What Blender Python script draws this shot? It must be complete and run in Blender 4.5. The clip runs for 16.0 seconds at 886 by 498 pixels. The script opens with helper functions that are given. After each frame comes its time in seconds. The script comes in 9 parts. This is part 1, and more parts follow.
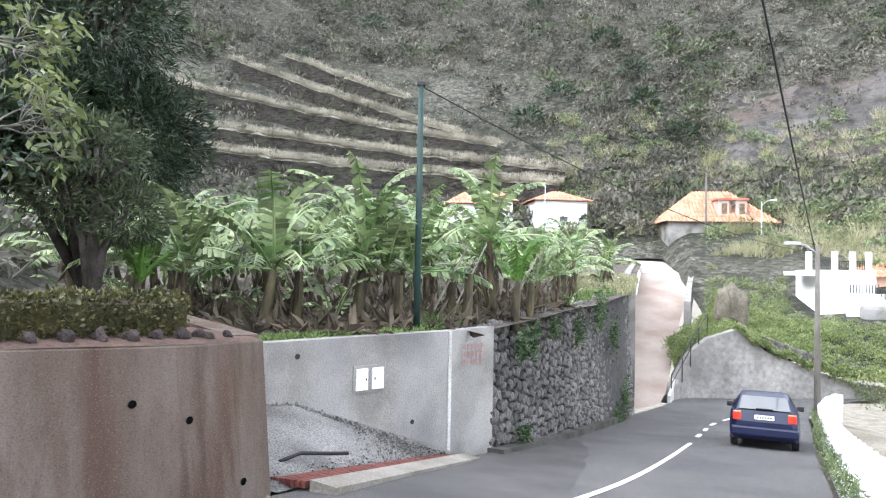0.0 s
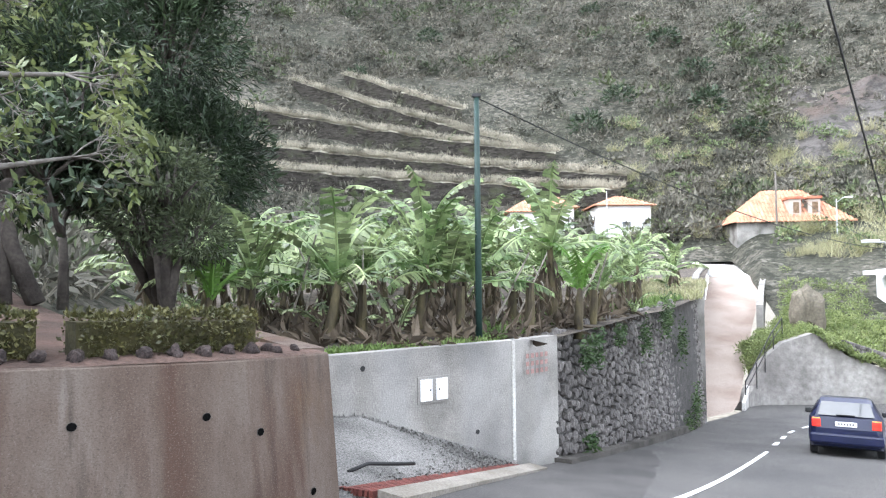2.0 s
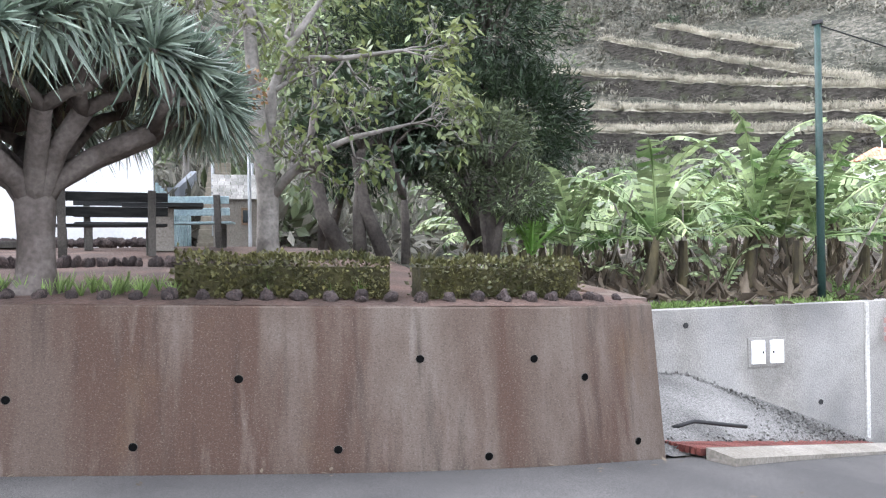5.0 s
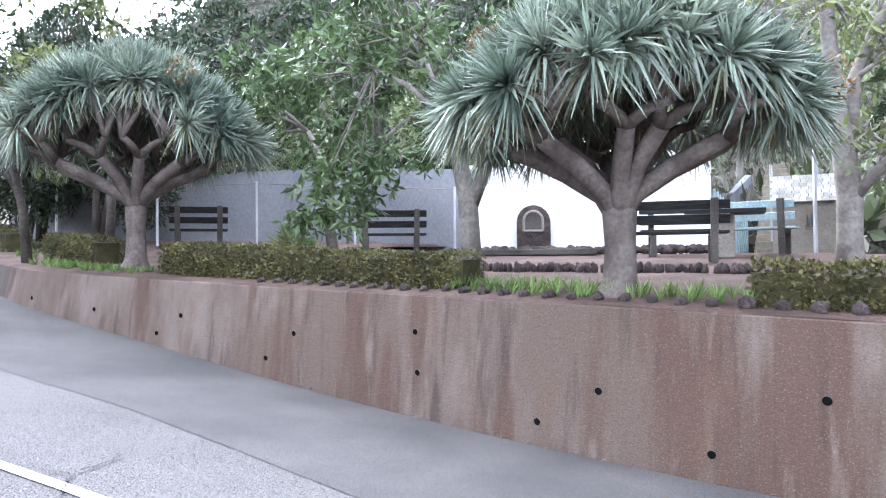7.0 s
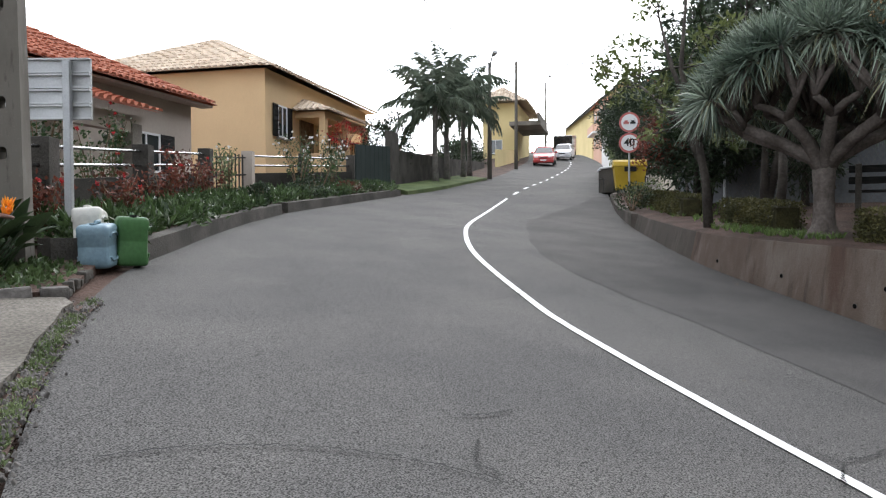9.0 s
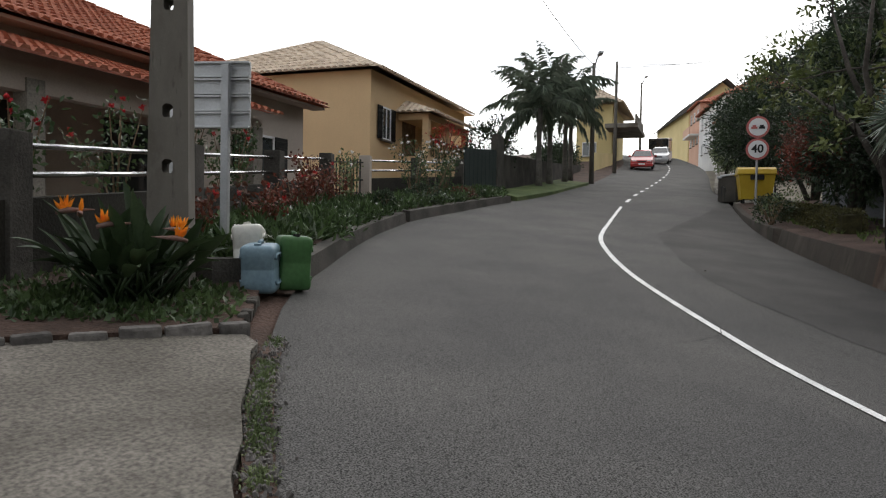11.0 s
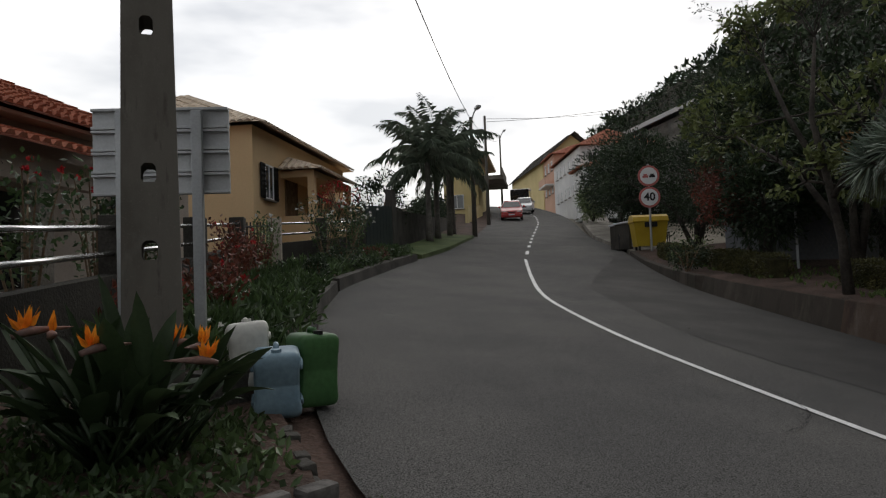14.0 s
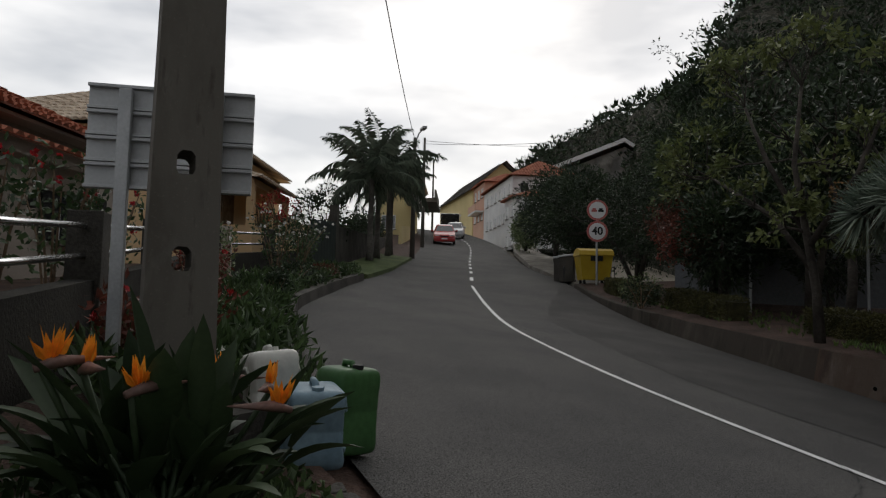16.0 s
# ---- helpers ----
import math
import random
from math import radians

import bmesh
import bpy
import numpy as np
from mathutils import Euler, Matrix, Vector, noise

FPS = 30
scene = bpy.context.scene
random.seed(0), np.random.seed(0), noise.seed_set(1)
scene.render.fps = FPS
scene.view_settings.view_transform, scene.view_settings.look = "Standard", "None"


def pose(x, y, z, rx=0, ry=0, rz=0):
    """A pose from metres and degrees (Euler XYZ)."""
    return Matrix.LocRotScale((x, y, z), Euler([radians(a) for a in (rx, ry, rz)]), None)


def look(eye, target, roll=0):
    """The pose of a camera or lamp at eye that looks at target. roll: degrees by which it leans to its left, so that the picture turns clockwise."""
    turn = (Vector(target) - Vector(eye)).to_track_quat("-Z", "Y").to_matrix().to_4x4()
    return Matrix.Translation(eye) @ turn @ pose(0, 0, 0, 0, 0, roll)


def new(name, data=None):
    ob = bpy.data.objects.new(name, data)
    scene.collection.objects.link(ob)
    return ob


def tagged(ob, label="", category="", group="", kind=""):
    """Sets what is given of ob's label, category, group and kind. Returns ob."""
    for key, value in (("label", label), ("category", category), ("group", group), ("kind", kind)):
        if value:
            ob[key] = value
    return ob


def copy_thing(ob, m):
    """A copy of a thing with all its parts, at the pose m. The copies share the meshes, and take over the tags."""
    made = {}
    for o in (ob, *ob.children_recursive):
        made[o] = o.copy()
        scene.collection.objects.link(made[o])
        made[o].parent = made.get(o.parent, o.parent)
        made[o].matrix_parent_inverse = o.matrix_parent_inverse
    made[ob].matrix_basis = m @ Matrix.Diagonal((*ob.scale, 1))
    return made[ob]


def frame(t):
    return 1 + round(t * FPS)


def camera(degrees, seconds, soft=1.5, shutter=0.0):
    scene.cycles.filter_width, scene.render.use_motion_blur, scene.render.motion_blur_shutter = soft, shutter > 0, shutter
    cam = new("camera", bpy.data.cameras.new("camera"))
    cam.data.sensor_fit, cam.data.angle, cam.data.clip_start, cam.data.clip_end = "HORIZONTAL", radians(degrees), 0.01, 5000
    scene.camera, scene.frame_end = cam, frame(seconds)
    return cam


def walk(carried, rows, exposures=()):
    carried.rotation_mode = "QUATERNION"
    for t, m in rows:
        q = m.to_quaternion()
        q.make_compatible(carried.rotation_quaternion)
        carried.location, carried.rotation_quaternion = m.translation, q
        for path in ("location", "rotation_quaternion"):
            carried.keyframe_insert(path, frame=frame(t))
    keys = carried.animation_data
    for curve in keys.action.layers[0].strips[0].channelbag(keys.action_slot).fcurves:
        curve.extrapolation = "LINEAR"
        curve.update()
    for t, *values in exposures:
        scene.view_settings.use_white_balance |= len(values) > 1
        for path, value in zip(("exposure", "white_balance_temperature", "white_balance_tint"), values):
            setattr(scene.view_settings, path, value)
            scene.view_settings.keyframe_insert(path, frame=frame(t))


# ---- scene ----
cam = camera(63.8, 16.0, 1.2)
PATH = [
    (0, (-0.229, -0.093, 1.533), (-0.23, 1.906, 1.598), 1.1),
    (0.5, (-0.23, -0.121, 1.524), (-0.254, 1.877, 1.604), 0.4),
    (1, (-0.227, -0.134, 1.531), (-0.279, 1.863, 1.629), -0.1),
    (1.5, (-0.215, -0.161, 1.53), (-0.317, 1.834, 1.63), -0.7),
    (2, (-0.2, -0.153, 1.535), (-0.374, 1.837, 1.628), -0.5),
    (2.5, (-0.182, -0.157, 1.531), (-0.409, 1.828, 1.624), 0.3),
    (3, (-0.187, -0.145, 1.529), (-0.433, 1.836, 1.642), 1.3),
    (3.2, (-0.193, -0.141, 1.526), (-0.442, 1.841, 1.637), 1.3),
    (5.3, (-0.309, -0.163, 1.406), (-1.442, 1.485, 1.383), -0.5),
    (5.5, (-0.351, -0.181, 1.429), (-1.564, 1.409, 1.397), -0.0),
    (6, (-0.422, -0.253, 1.438), (-1.83, 1.167, 1.411), -0.5),
    (6.5, (-0.466, -0.254, 1.448), (-2.169, 0.794, 1.476), 0.7),
    (7, (-0.471, -0.249, 1.427), (-2.371, 0.374, 1.466), -0.6),
    (7.5, (-0.456, -0.339, 1.444), (-2.448, -0.162, 1.445), 0.2),
    (8, (-0.428, -0.521, 1.437), (-2.417, -0.711, 1.345), -0.5),
    (8.5, (-0.512, -0.705, 1.429), (-2.395, -1.357, 1.257), -1.2),
    (9, (-0.66, -0.912, 1.503), (-2.392, -1.911, 1.444), -0.2),
    (9.5, (-0.783, -1.163, 1.505), (-2.403, -2.333, 1.435), 1.2),
    (9.7, (-0.82, -1.377, 1.53), (-2.404, -2.598, 1.5), -1.0),
    (11.8, (-0.863, -2.702, 1.785), (-2.523, -3.816, 1.738), 3.6),
    (12, (-0.905, -2.876, 1.795), (-2.59, -3.953, 1.77), 3.6),
    (12.5, (-1.005, -3.28, 1.846), (-2.763, -4.232, 1.801), 1.8),
    (13, (-0.983, -3.651, 1.881), (-2.785, -4.518, 1.897), 0.9),
    (13.5, (-1.019, -3.909, 1.875), (-2.847, -4.719, 1.883), 0.7),
    (14, (-1.179, -4.23, 1.946), (-2.999, -5.056, 2.033), -2.1),
    (14.5, (-1.208, -4.557, 1.943), (-3.058, -5.308, 2.061), 0.6),
    (15, (-1.178, -4.795, 1.957), (-3.038, -5.525, 2.055), 2.2),
    (15.5, (-1.359, -5.09, 1.982), (-3.208, -5.839, 2.121), -0.0),
    (16, (-1.444, -5.283, 2.009), (-3.343, -5.895, 2.155), 1.3),
]
walk(cam, [(t, look(eye, target, roll)) for t, eye, target, roll in PATH],
     [(0, 1.54, 6000, 12), (1.5, 1.6, 6000, 12), (3, 1.76, 6000, 12), (5.5, 1.84, 6020, 16), (6.5, 2.06, 5780, 18), (7, 2.32, 5700, 17), (8, 1.34, 6080, 14), (8.5, 1.06, 6200, 13), (9, .5, 6350, 11), (9.7, -.04, 6450, 10), (12, -.64, 6750, 10), (13, -.88, 6750, 10), (14, -1.34, 6720, 10), (16, -1.58, 6700, 10)])

# ---- world and light ----
def make_world():
    w = bpy.data.worlds.new("overcast_sky")
    scene.world = w
    w.use_nodes = True
    nt = w.node_tree
    nt.nodes.clear()
    out = nt.nodes.new("ShaderNodeOutputWorld")
    sky = nt.nodes.new("ShaderNodeTexSky")
    sky.sky_type, sky.sun_disc = "NISHITA", False
    sky.sun_elevation, sky.sun_rotation = radians(33), radians(258)
    b1 = nt.nodes.new("ShaderNodeBackground")
    b1.inputs["Strength"].default_value = 0.05
    nt.links.new(sky.outputs[0], b1.inputs["Color"])
    tc = nt.nodes.new("ShaderNodeTexCoord")
    mp = nt.nodes.new("ShaderNodeMapping")
    mp.inputs["Scale"].default_value = (1.0, 1.0, 3.2)
    nz = nt.nodes.new("ShaderNodeTexNoise")
    nz.inputs["Scale"].default_value, nz.inputs["Detail"].default_value = 2.6, 5
    ramp = nt.nodes.new("ShaderNodeValToRGB")
    ramp.color_ramp.elements[0].position, ramp.color_ramp.elements[0].color = 0.39, (0.56, 0.58, 0.61, 1)
    ramp.color_ramp.elements[1].position, ramp.color_ramp.elements[1].color = 0.60, (1.0, 1.0, 1.0, 1)
    b2 = nt.nodes.new("ShaderNodeBackground")
    mix = nt.nodes.new("ShaderNodeAddShader")
    nt.links.new(tc.outputs["Generated"], mp.inputs["Vector"])
    nt.links.new(mp.outputs[0], nz.inputs["Vector"])
    nt.links.new(nz.outputs["Fac"], ramp.inputs[0])
    nt.links.new(ramp.outputs[0], b2.inputs["Color"])
    nt.links.new(b1.outputs[0], mix.inputs[0])
    nt.links.new(b2.outputs[0], mix.inputs[1])
    # the cloud deck is brightest round the veiled sun
    dot = nt.nodes.new("ShaderNodeVectorMath")
    dot.operation = "DOT_PRODUCT"
    dot.inputs[1].default_value = Vector((-28, -6, 18.5)).normalized()
    nt.links.new(tc.outputs["Generated"], dot.inputs[0])
    near = nt.nodes.new("ShaderNodeMapRange")
    near.interpolation_type = "SMOOTHSTEP"
    near.inputs["From Min"].default_value, near.inputs["From Max"].default_value = 0.25, 1.0
    near.inputs["To Min"].default_value, near.inputs["To Max"].default_value = 1.3, 3.0
    nt.links.new(dot.outputs["Value"], near.inputs["Value"])
    nt.links.new(near.outputs[0], b2.inputs["Strength"])
    nt.links.new(mix.outputs[0], out.inputs["Surface"])


make_world()
sun_data = bpy.data.lights.new("sun", "SUN")
sun_data.energy, sun_data.angle, sun_data.color = 0.55, radians(16), (1.0, 0.96, 0.9)
sun = new("sun", sun_data)
sun.matrix_world = look((-28, -6, 18.5), (0, 0, 0))

# ---- materials ----
def mat(name, c1, c2, scale=3.0, rough=0.85, bump=0.3, fine=40.0, metal=0.0, vary=0.0, island=0.0, streak=None, spec=0.3, finevar=0.25, span=(0.3, 0.7), stretch=(1, 1, 1), coat=0.0, translucent=0.0, dist=0.02):
    m = bpy.data.materials.new(name)
    m.use_nodes = True
    nt = m.node_tree
    N, L = nt.nodes, nt.links
    b = N["Principled BSDF"]
    b.inputs["Roughness"].default_value, b.inputs["Metallic"].default_value = rough, metal
    b.inputs["Specular IOR Level"].default_value = spec
    b.inputs["Coat Weight"].default_value = coat
    tc = N.new("ShaderNodeTexCoord")
    mp = N.new("ShaderNodeMapping")
    mp.inputs["Scale"].default_value = stretch
    L.new(tc.outputs["Object"], mp.inputs["Vector"])
    n1 = N.new("ShaderNodeTexNoise")
    n1.inputs["Scale"].default_value, n1.inputs["Detail"].default_value = scale, 6
    n2 = N.new("ShaderNodeTexNoise")
    n2.inputs["Scale"].default_value, n2.inputs["Detail"].default_value = fine, 4
    for n in (n1, n2):
        L.new(mp.outputs[0], n.inputs["Vector"])
    rp = N.new("ShaderNodeValToRGB")
    rp.color_ramp.elements[0].position, rp.color_ramp.elements[1].position = 0.36, 0.64
    rp.color_ramp.elements[0].color, rp.color_ramp.elements[1].color = (*c1, 1), (*c2, 1)
    L.new(n1.outputs["Fac"], rp.inputs[0])
    col = rp.outputs[0]

    def scaled(value, low, high, colour):
        mr = N.new("ShaderNodeMapRange")
        mr.inputs["From Min"].default_value, mr.inputs["From Max"].default_value = span if value.name == "Fac" else (0, 1)
        mr.inputs["To Min"].default_value, mr.inputs["To Max"].default_value = low, high
        L.new(value, mr.inputs["Value"])
        mx = N.new("ShaderNodeVectorMath")
        mx.operation = "SCALE"
        L.new(colour, mx.inputs[0])
        L.new(mr.outputs[0], mx.inputs["Scale"])
        return mx.outputs[0]

    col = scaled(n2.outputs["Fac"], 1 - finevar, 1 + finevar, col)
    if vary:
        oi = N.new("ShaderNodeObjectInfo")
        col = scaled(oi.outputs["Random"], 1 - vary, 1 + vary, col)
    if island:
        ge = N.new("ShaderNodeNewGeometry")
        col = scaled(ge.outputs["Random Per Island"], 1 - island, 1 + island, col)
    if streak:
        # stains that run down the face: noise squeezed along z
        c3, amount, sx = streak
        mp2 = N.new("ShaderNodeMapping")
        mp2.inputs["Scale"].default_value = (sx, sx, 0.22)
        L.new(tc.outputs["Object"], mp2.inputs["Vector"])
        n3 = N.new("ShaderNodeTexNoise")
        n3.inputs["Scale"].default_value, n3.inputs["Detail"].default_value = 1.0, 3
        L.new(mp2.outputs[0], n3.inputs["Vector"])
        mr = N.new("ShaderNodeMapRange")
        mr.inputs["From Min"].default_value, mr.inputs["From Max"].default_value = 0.45, 0.62
        mr.inputs["To Max"].default_value = amount
        L.new(n3.outputs["Fac"], mr.inputs["Value"])
        mx = N.new("ShaderNodeMix")
        mx.data_type = "RGBA"
        L.new(mr.outputs[0], mx.inputs[0])
        L.new(col, mx.inputs[6])
        mx.inputs[7].default_value = (*c3, 1)
        col = mx.outputs[2]
    L.new(col, b.inputs["Base Color"])
    if bump:
        bp = N.new("ShaderNodeBump")
        bp.inputs["Strength"].default_value, bp.inputs["Distance"].default_value = bump, dist
        L.new(n2.outputs["Fac"], bp.inputs["Height"])
        L.new(bp.outputs[0], b.inputs["Normal"])
    if translucent:
        tr = N.new("ShaderNodeBsdfTranslucent")
        L.new(col, tr.inputs["Color"])
        ms = N.new("ShaderNodeMixShader")
        ms.inputs[0].default_value = translucent
        L.new(b.outputs[0], ms.inputs[1])
        L.new(tr.outputs[0], ms.inputs[2])
        L.new(ms.outputs[0], N["Material Output"].inputs["Surface"])
    return m


def leafy(name, c1, c2, rough=0.5, island=0.45, translucent=0.25, scale=1.2):
    return mat(name, c1, c2, scale=scale, rough=rough, bump=0.0, island=island, translucent=translucent, finevar=0.15, spec=0.35)


def layered(name, base, layers, rough=0.92, bump=((60.0, 0.5, 0.008),)):
    """A base colour with noise layers over it: (colour, scale xyz, low, high, amount, detail)."""
    m = bpy.data.materials.new(name)
    m.use_nodes = True
    N, L = m.node_tree.nodes, m.node_tree.links
    b = N["Principled BSDF"]
    b.inputs["Roughness"].default_value, b.inputs["Specular IOR Level"].default_value = rough, 0.25
    tc = N.new("ShaderNodeTexCoord")

    def field_of(scale, detail, shift=0.0):
        mp = N.new("ShaderNodeMapping")
        mp.inputs["Scale"].default_value = scale
        mp.inputs["Location"].default_value = (shift, shift * 1.7, shift * 0.6)
        L.new(tc.outputs["Object"], mp.inputs["Vector"])
        n = N.new("ShaderNodeTexNoise")
        n.inputs["Scale"].default_value, n.inputs["Detail"].default_value = 1.0, detail
        n.inputs["Roughness"].default_value = 0.62
        L.new(mp.outputs[0], n.inputs["Vector"])
        return n.outputs["Fac"]

    col = None
    for k, (c, scale, lo, hi, amount, detail) in enumerate(layers):
        mr = N.new("ShaderNodeMapRange")
        mr.inputs["From Min"].default_value, mr.inputs["From Max"].default_value, mr.inputs["To Max"].default_value = lo, hi, amount
        L.new(field_of(scale, detail, 3.7 * k), mr.inputs["Value"])
        mx = N.new("ShaderNodeMix")
        mx.data_type = "RGBA"
        L.new(mr.outputs[0], mx.inputs[0])
        if col is None:
            mx.inputs[6].default_value = (*base, 1)
        else:
            L.new(col, mx.inputs[6])
        mx.inputs[7].default_value = (*c, 1)
        col = mx.outputs[2]
    L.new(col, b.inputs["Base Color"])
    prev = None
    for sc, strength, dist in bump:
        bp = N.new("ShaderNodeBump")
        bp.inputs["Strength"].default_value, bp.inputs["Distance"].default_value = strength, dist
        L.new(field_of((sc, sc, sc), 5, 1.3), bp.inputs["Height"])
        if prev:
            L.new(prev, bp.inputs["Normal"])
        prev = bp.outputs[0]
    L.new(prev, b.inputs["Normal"])
    return m


ASPHALT = mat("asphalt_old", (0.074, 0.072, 0.07), (0.1, 0.096, 0.091), 0.6, 0.9, 1.0, 120, finevar=0.8, span=(0.36, 0.64), dist=0.005, spec=0.2)
ASPHALT_NEW = mat("asphalt_patch", (0.06, 0.058, 0.056), (0.086, 0.082, 0.078), 0.9, 0.92, 0.8, 120, finevar=0.55, dist=0.004, spec=0.15)
CRACK = mat("crack_dark", (0.02, 0.02, 0.02), (0.035, 0.035, 0.033), 5, 0.9, 0)
LINE = mat("road_paint", (0.62, 0.62, 0.61), (0.8, 0.8, 0.79), 4, 0.7, 0.4, 70, finevar=0.18, dist=0.004)
WALLC = layered("stained_concrete", (0.092, 0.068, 0.053),
                [((0.155, 0.131, 0.11), (1.2, 1.2, 0.45), 0.47, 0.64, 0.75, 5), ((0.07, 0.042, 0.03), (1.7, 1.7, 0.14), 0.48, 0.58, 0.9, 4), ((0.105, 0.066, 0.036), (1.1, 1.1, 0.7), 0.58, 0.72, 0.6, 4),
                 ((0.036, 0.025, 0.02), (4.5, 4.5, 0.2), 0.54, 0.68, 0.7, 4), ((0.19, 0.168, 0.145), (6.0, 6.0, 0.9), 0.6, 0.76, 0.55, 6), ((0.04, 0.029, 0.023), (60, 60, 90), 0.48, 0.68, 0.45, 3), ((0.2, 0.175, 0.15), (80, 80, 120), 0.55, 0.72, 0.45, 3)],
                0.93, ((34.0, 0.5, 0.012), (90.0, 0.6, 0.006)))
# mottled concrete with the trees' shade put into its colour
WALLSHADE = layered("tree_shaded_concrete", (0.05, 0.041, 0.033), [((0.1, 0.085, 0.07), (1.6, 1.6, 0.4), 0.5, 0.66, 0.7, 5), ((0.028, 0.026, 0.018), (3.5, 3.5, 0.3), 0.5, 0.62, 0.8, 4), ((0.03, 0.026, 0.02), (60, 60, 80), 0.5, 0.68, 0.5, 3)])
HOLE = mat("unlit_pipe_inside", (0.004, 0.004, 0.004), (0.006, 0.006, 0.006), 3, 0.95, 0, spec=0.0)
FENCEWALL = mat("near_black_render", (0.014, 0.013, 0.01), (0.036, 0.033, 0.026), 1.5, 0.95, 0.5, 40)
GREYC = mat("grey_render", (0.13, 0.123, 0.11), (0.33, 0.315, 0.287), 0.9, 0.92, 0.7, 55, streak=((0.2, 0.2, 0.2), 0.45, 0.9), dist=0.015)
CONC = mat("pale_concrete", (0.15, 0.135, 0.11), (0.25, 0.23, 0.2), 1.1, 0.9, 0.6, 34, dist=0.012)
CONC_DARK = mat("weathered_concrete", (0.042, 0.039, 0.034), (0.088, 0.081, 0.071), 1.5, 0.92, 0.5, 40)
POLEC = layered("pole_concrete", (0.15, 0.138, 0.12), [((0.1, 0.09, 0.076), (2.2, 2.2, 0.8), 0.45, 0.62, 0.8, 5), ((0.2, 0.188, 0.168), (5, 5, 2.5), 0.55, 0.7, 0.6, 5), ((0.07, 0.062, 0.052), (14, 14, 3), 0.6, 0.72, 0.7, 4), ((0.22, 0.2, 0.18), (70, 70, 70), 0.6, 0.75, 0.4, 2)], 0.9, ((40.0, 0.2, 0.004), (120.0, 0.25, 0.002)))
RAMPC = mat("ramp_concrete", (0.26, 0.2, 0.165), (0.36, 0.3, 0.255), 0.5, 0.9, 0.4, 20)
CLIFFC = mat("rendered_slope_wall", (0.17, 0.16, 0.147), (0.31, 0.295, 0.272), 0.35, 0.92, 0.6, 5, streak=((0.14, 0.13, 0.12), 0.7, 0.5), dist=0.06)
STONE = mat("basalt_stone", (0.065, 0.06, 0.056), (0.15, 0.14, 0.131), 3, 0.93, 0.7, 22, vary=0.35, dist=0.02)
SLOPEGREEN = leafy("dull_slope_green", (0.035, 0.05, 0.022), (0.1, 0.12, 0.06), 0.6, 0.4, 0.1, scale=0.2)
CREEPER = leafy("pale_green_creeper", (0.1, 0.135, 0.04), (0.22, 0.26, 0.1), 0.5, 0.4, 0.2, scale=0.8)
LAVA = mat("lava_rock", (0.035, 0.028, 0.027), (0.085, 0.064, 0.058), 6, 0.95, 0.8, 45, vary=0.4, dist=0.02)
MORTAR = mat("dark_joint", (0.045, 0.043, 0.04), (0.075, 0.07, 0.066), 4, 0.95, 0.5, 30)
SOIL = mat("red_brown_soil", (0.046, 0.03, 0.023), (0.092, 0.058, 0.045), 1.6, 0.96, 0.8, 26, dist=0.03)
MULCH = mat("banana_mulch", (0.04, 0.034, 0.028), (0.13, 0.11, 0.09), 2.2, 0.96, 0.9, 14, finevar=0.5, dist=0.05)
GRASSG = mat("field_grass", (0.07, 0.10, 0.03), (0.19, 0.19, 0.09), 0.5, 0.95, 0.8, 16, finevar=0.4, dist=0.05)
GRAVEL = mat("grey_gravel", (0.1, 0.097, 0.09), (0.2, 0.194, 0.182), 1.0, 0.95, 1.0, 48, finevar=0.55, dist=0.03)
HILL = layered("dry_scrub_hill", (0.082, 0.077, 0.06),
               [((0.045, 0.048, 0.032), (0.05, 0.05, 0.07), 0.45, 0.6, 0.8, 4), ((0.135, 0.124, 0.102), (0.09, 0.09, 0.12), 0.5, 0.66, 0.7, 5), ((0.028, 0.03, 0.021), (0.6, 0.6, 0.8), 0.5, 0.57, 0.95, 5),
                ((0.19, 0.178, 0.15), (1.5, 1.5, 2.0), 0.54, 0.68, 0.7, 4), ((0.03, 0.032, 0.022), (2.6, 2.6, 3.2), 0.5, 0.57, 0.85, 4)], 0.97, ((0.9, 1.0, 0.6), (3.0, 0.8, 0.2)))
TERRACE = layered("terrace_stone", (0.046, 0.042, 0.035), [((0.018, 0.016, 0.013), (1.1, 1.1, 4.5), 0.48, 0.56, 0.9, 4), ((0.1, 0.092, 0.08), (1.8, 1.8, 6.0), 0.56, 0.68, 0.8, 4), ((0.06, 0.066, 0.038), (0.5, 0.5, 0.8), 0.55, 0.68, 0.8, 4)], 0.97, ((1.6, 1.0, 0.3), (5.0, 0.6, 0.08)))
CLIFF = layered("rock_cliff", (0.075, 0.069, 0.063),
                [((0.125, 0.115, 0.106), (0.2, 0.2, 0.09), 0.46, 0.62, 0.8, 5), ((0.12, 0.09, 0.073), (0.12, 0.12, 0.05), 0.52, 0.66, 0.7, 4), ((0.035, 0.032, 0.029), (0.7, 0.7, 0.3), 0.52, 0.62, 0.9, 5), ((0.05, 0.055, 0.03), (0.35, 0.35, 0.5), 0.58, 0.68, 0.8, 4)], 0.95, ((0.5, 1.0, 1.2), (2.0, 0.8, 0.3)))
WHITEW = mat("whitewash", (0.72, 0.72, 0.72), (0.82, 0.82, 0.81), 0.5, 0.9, 0.25, 20, finevar=0.05)
YELLOW = mat("yellow_render", (0.66, 0.47, 0.27), (0.72, 0.525, 0.305), 0.4, 0.9, 0.15, 30, finevar=0.06)
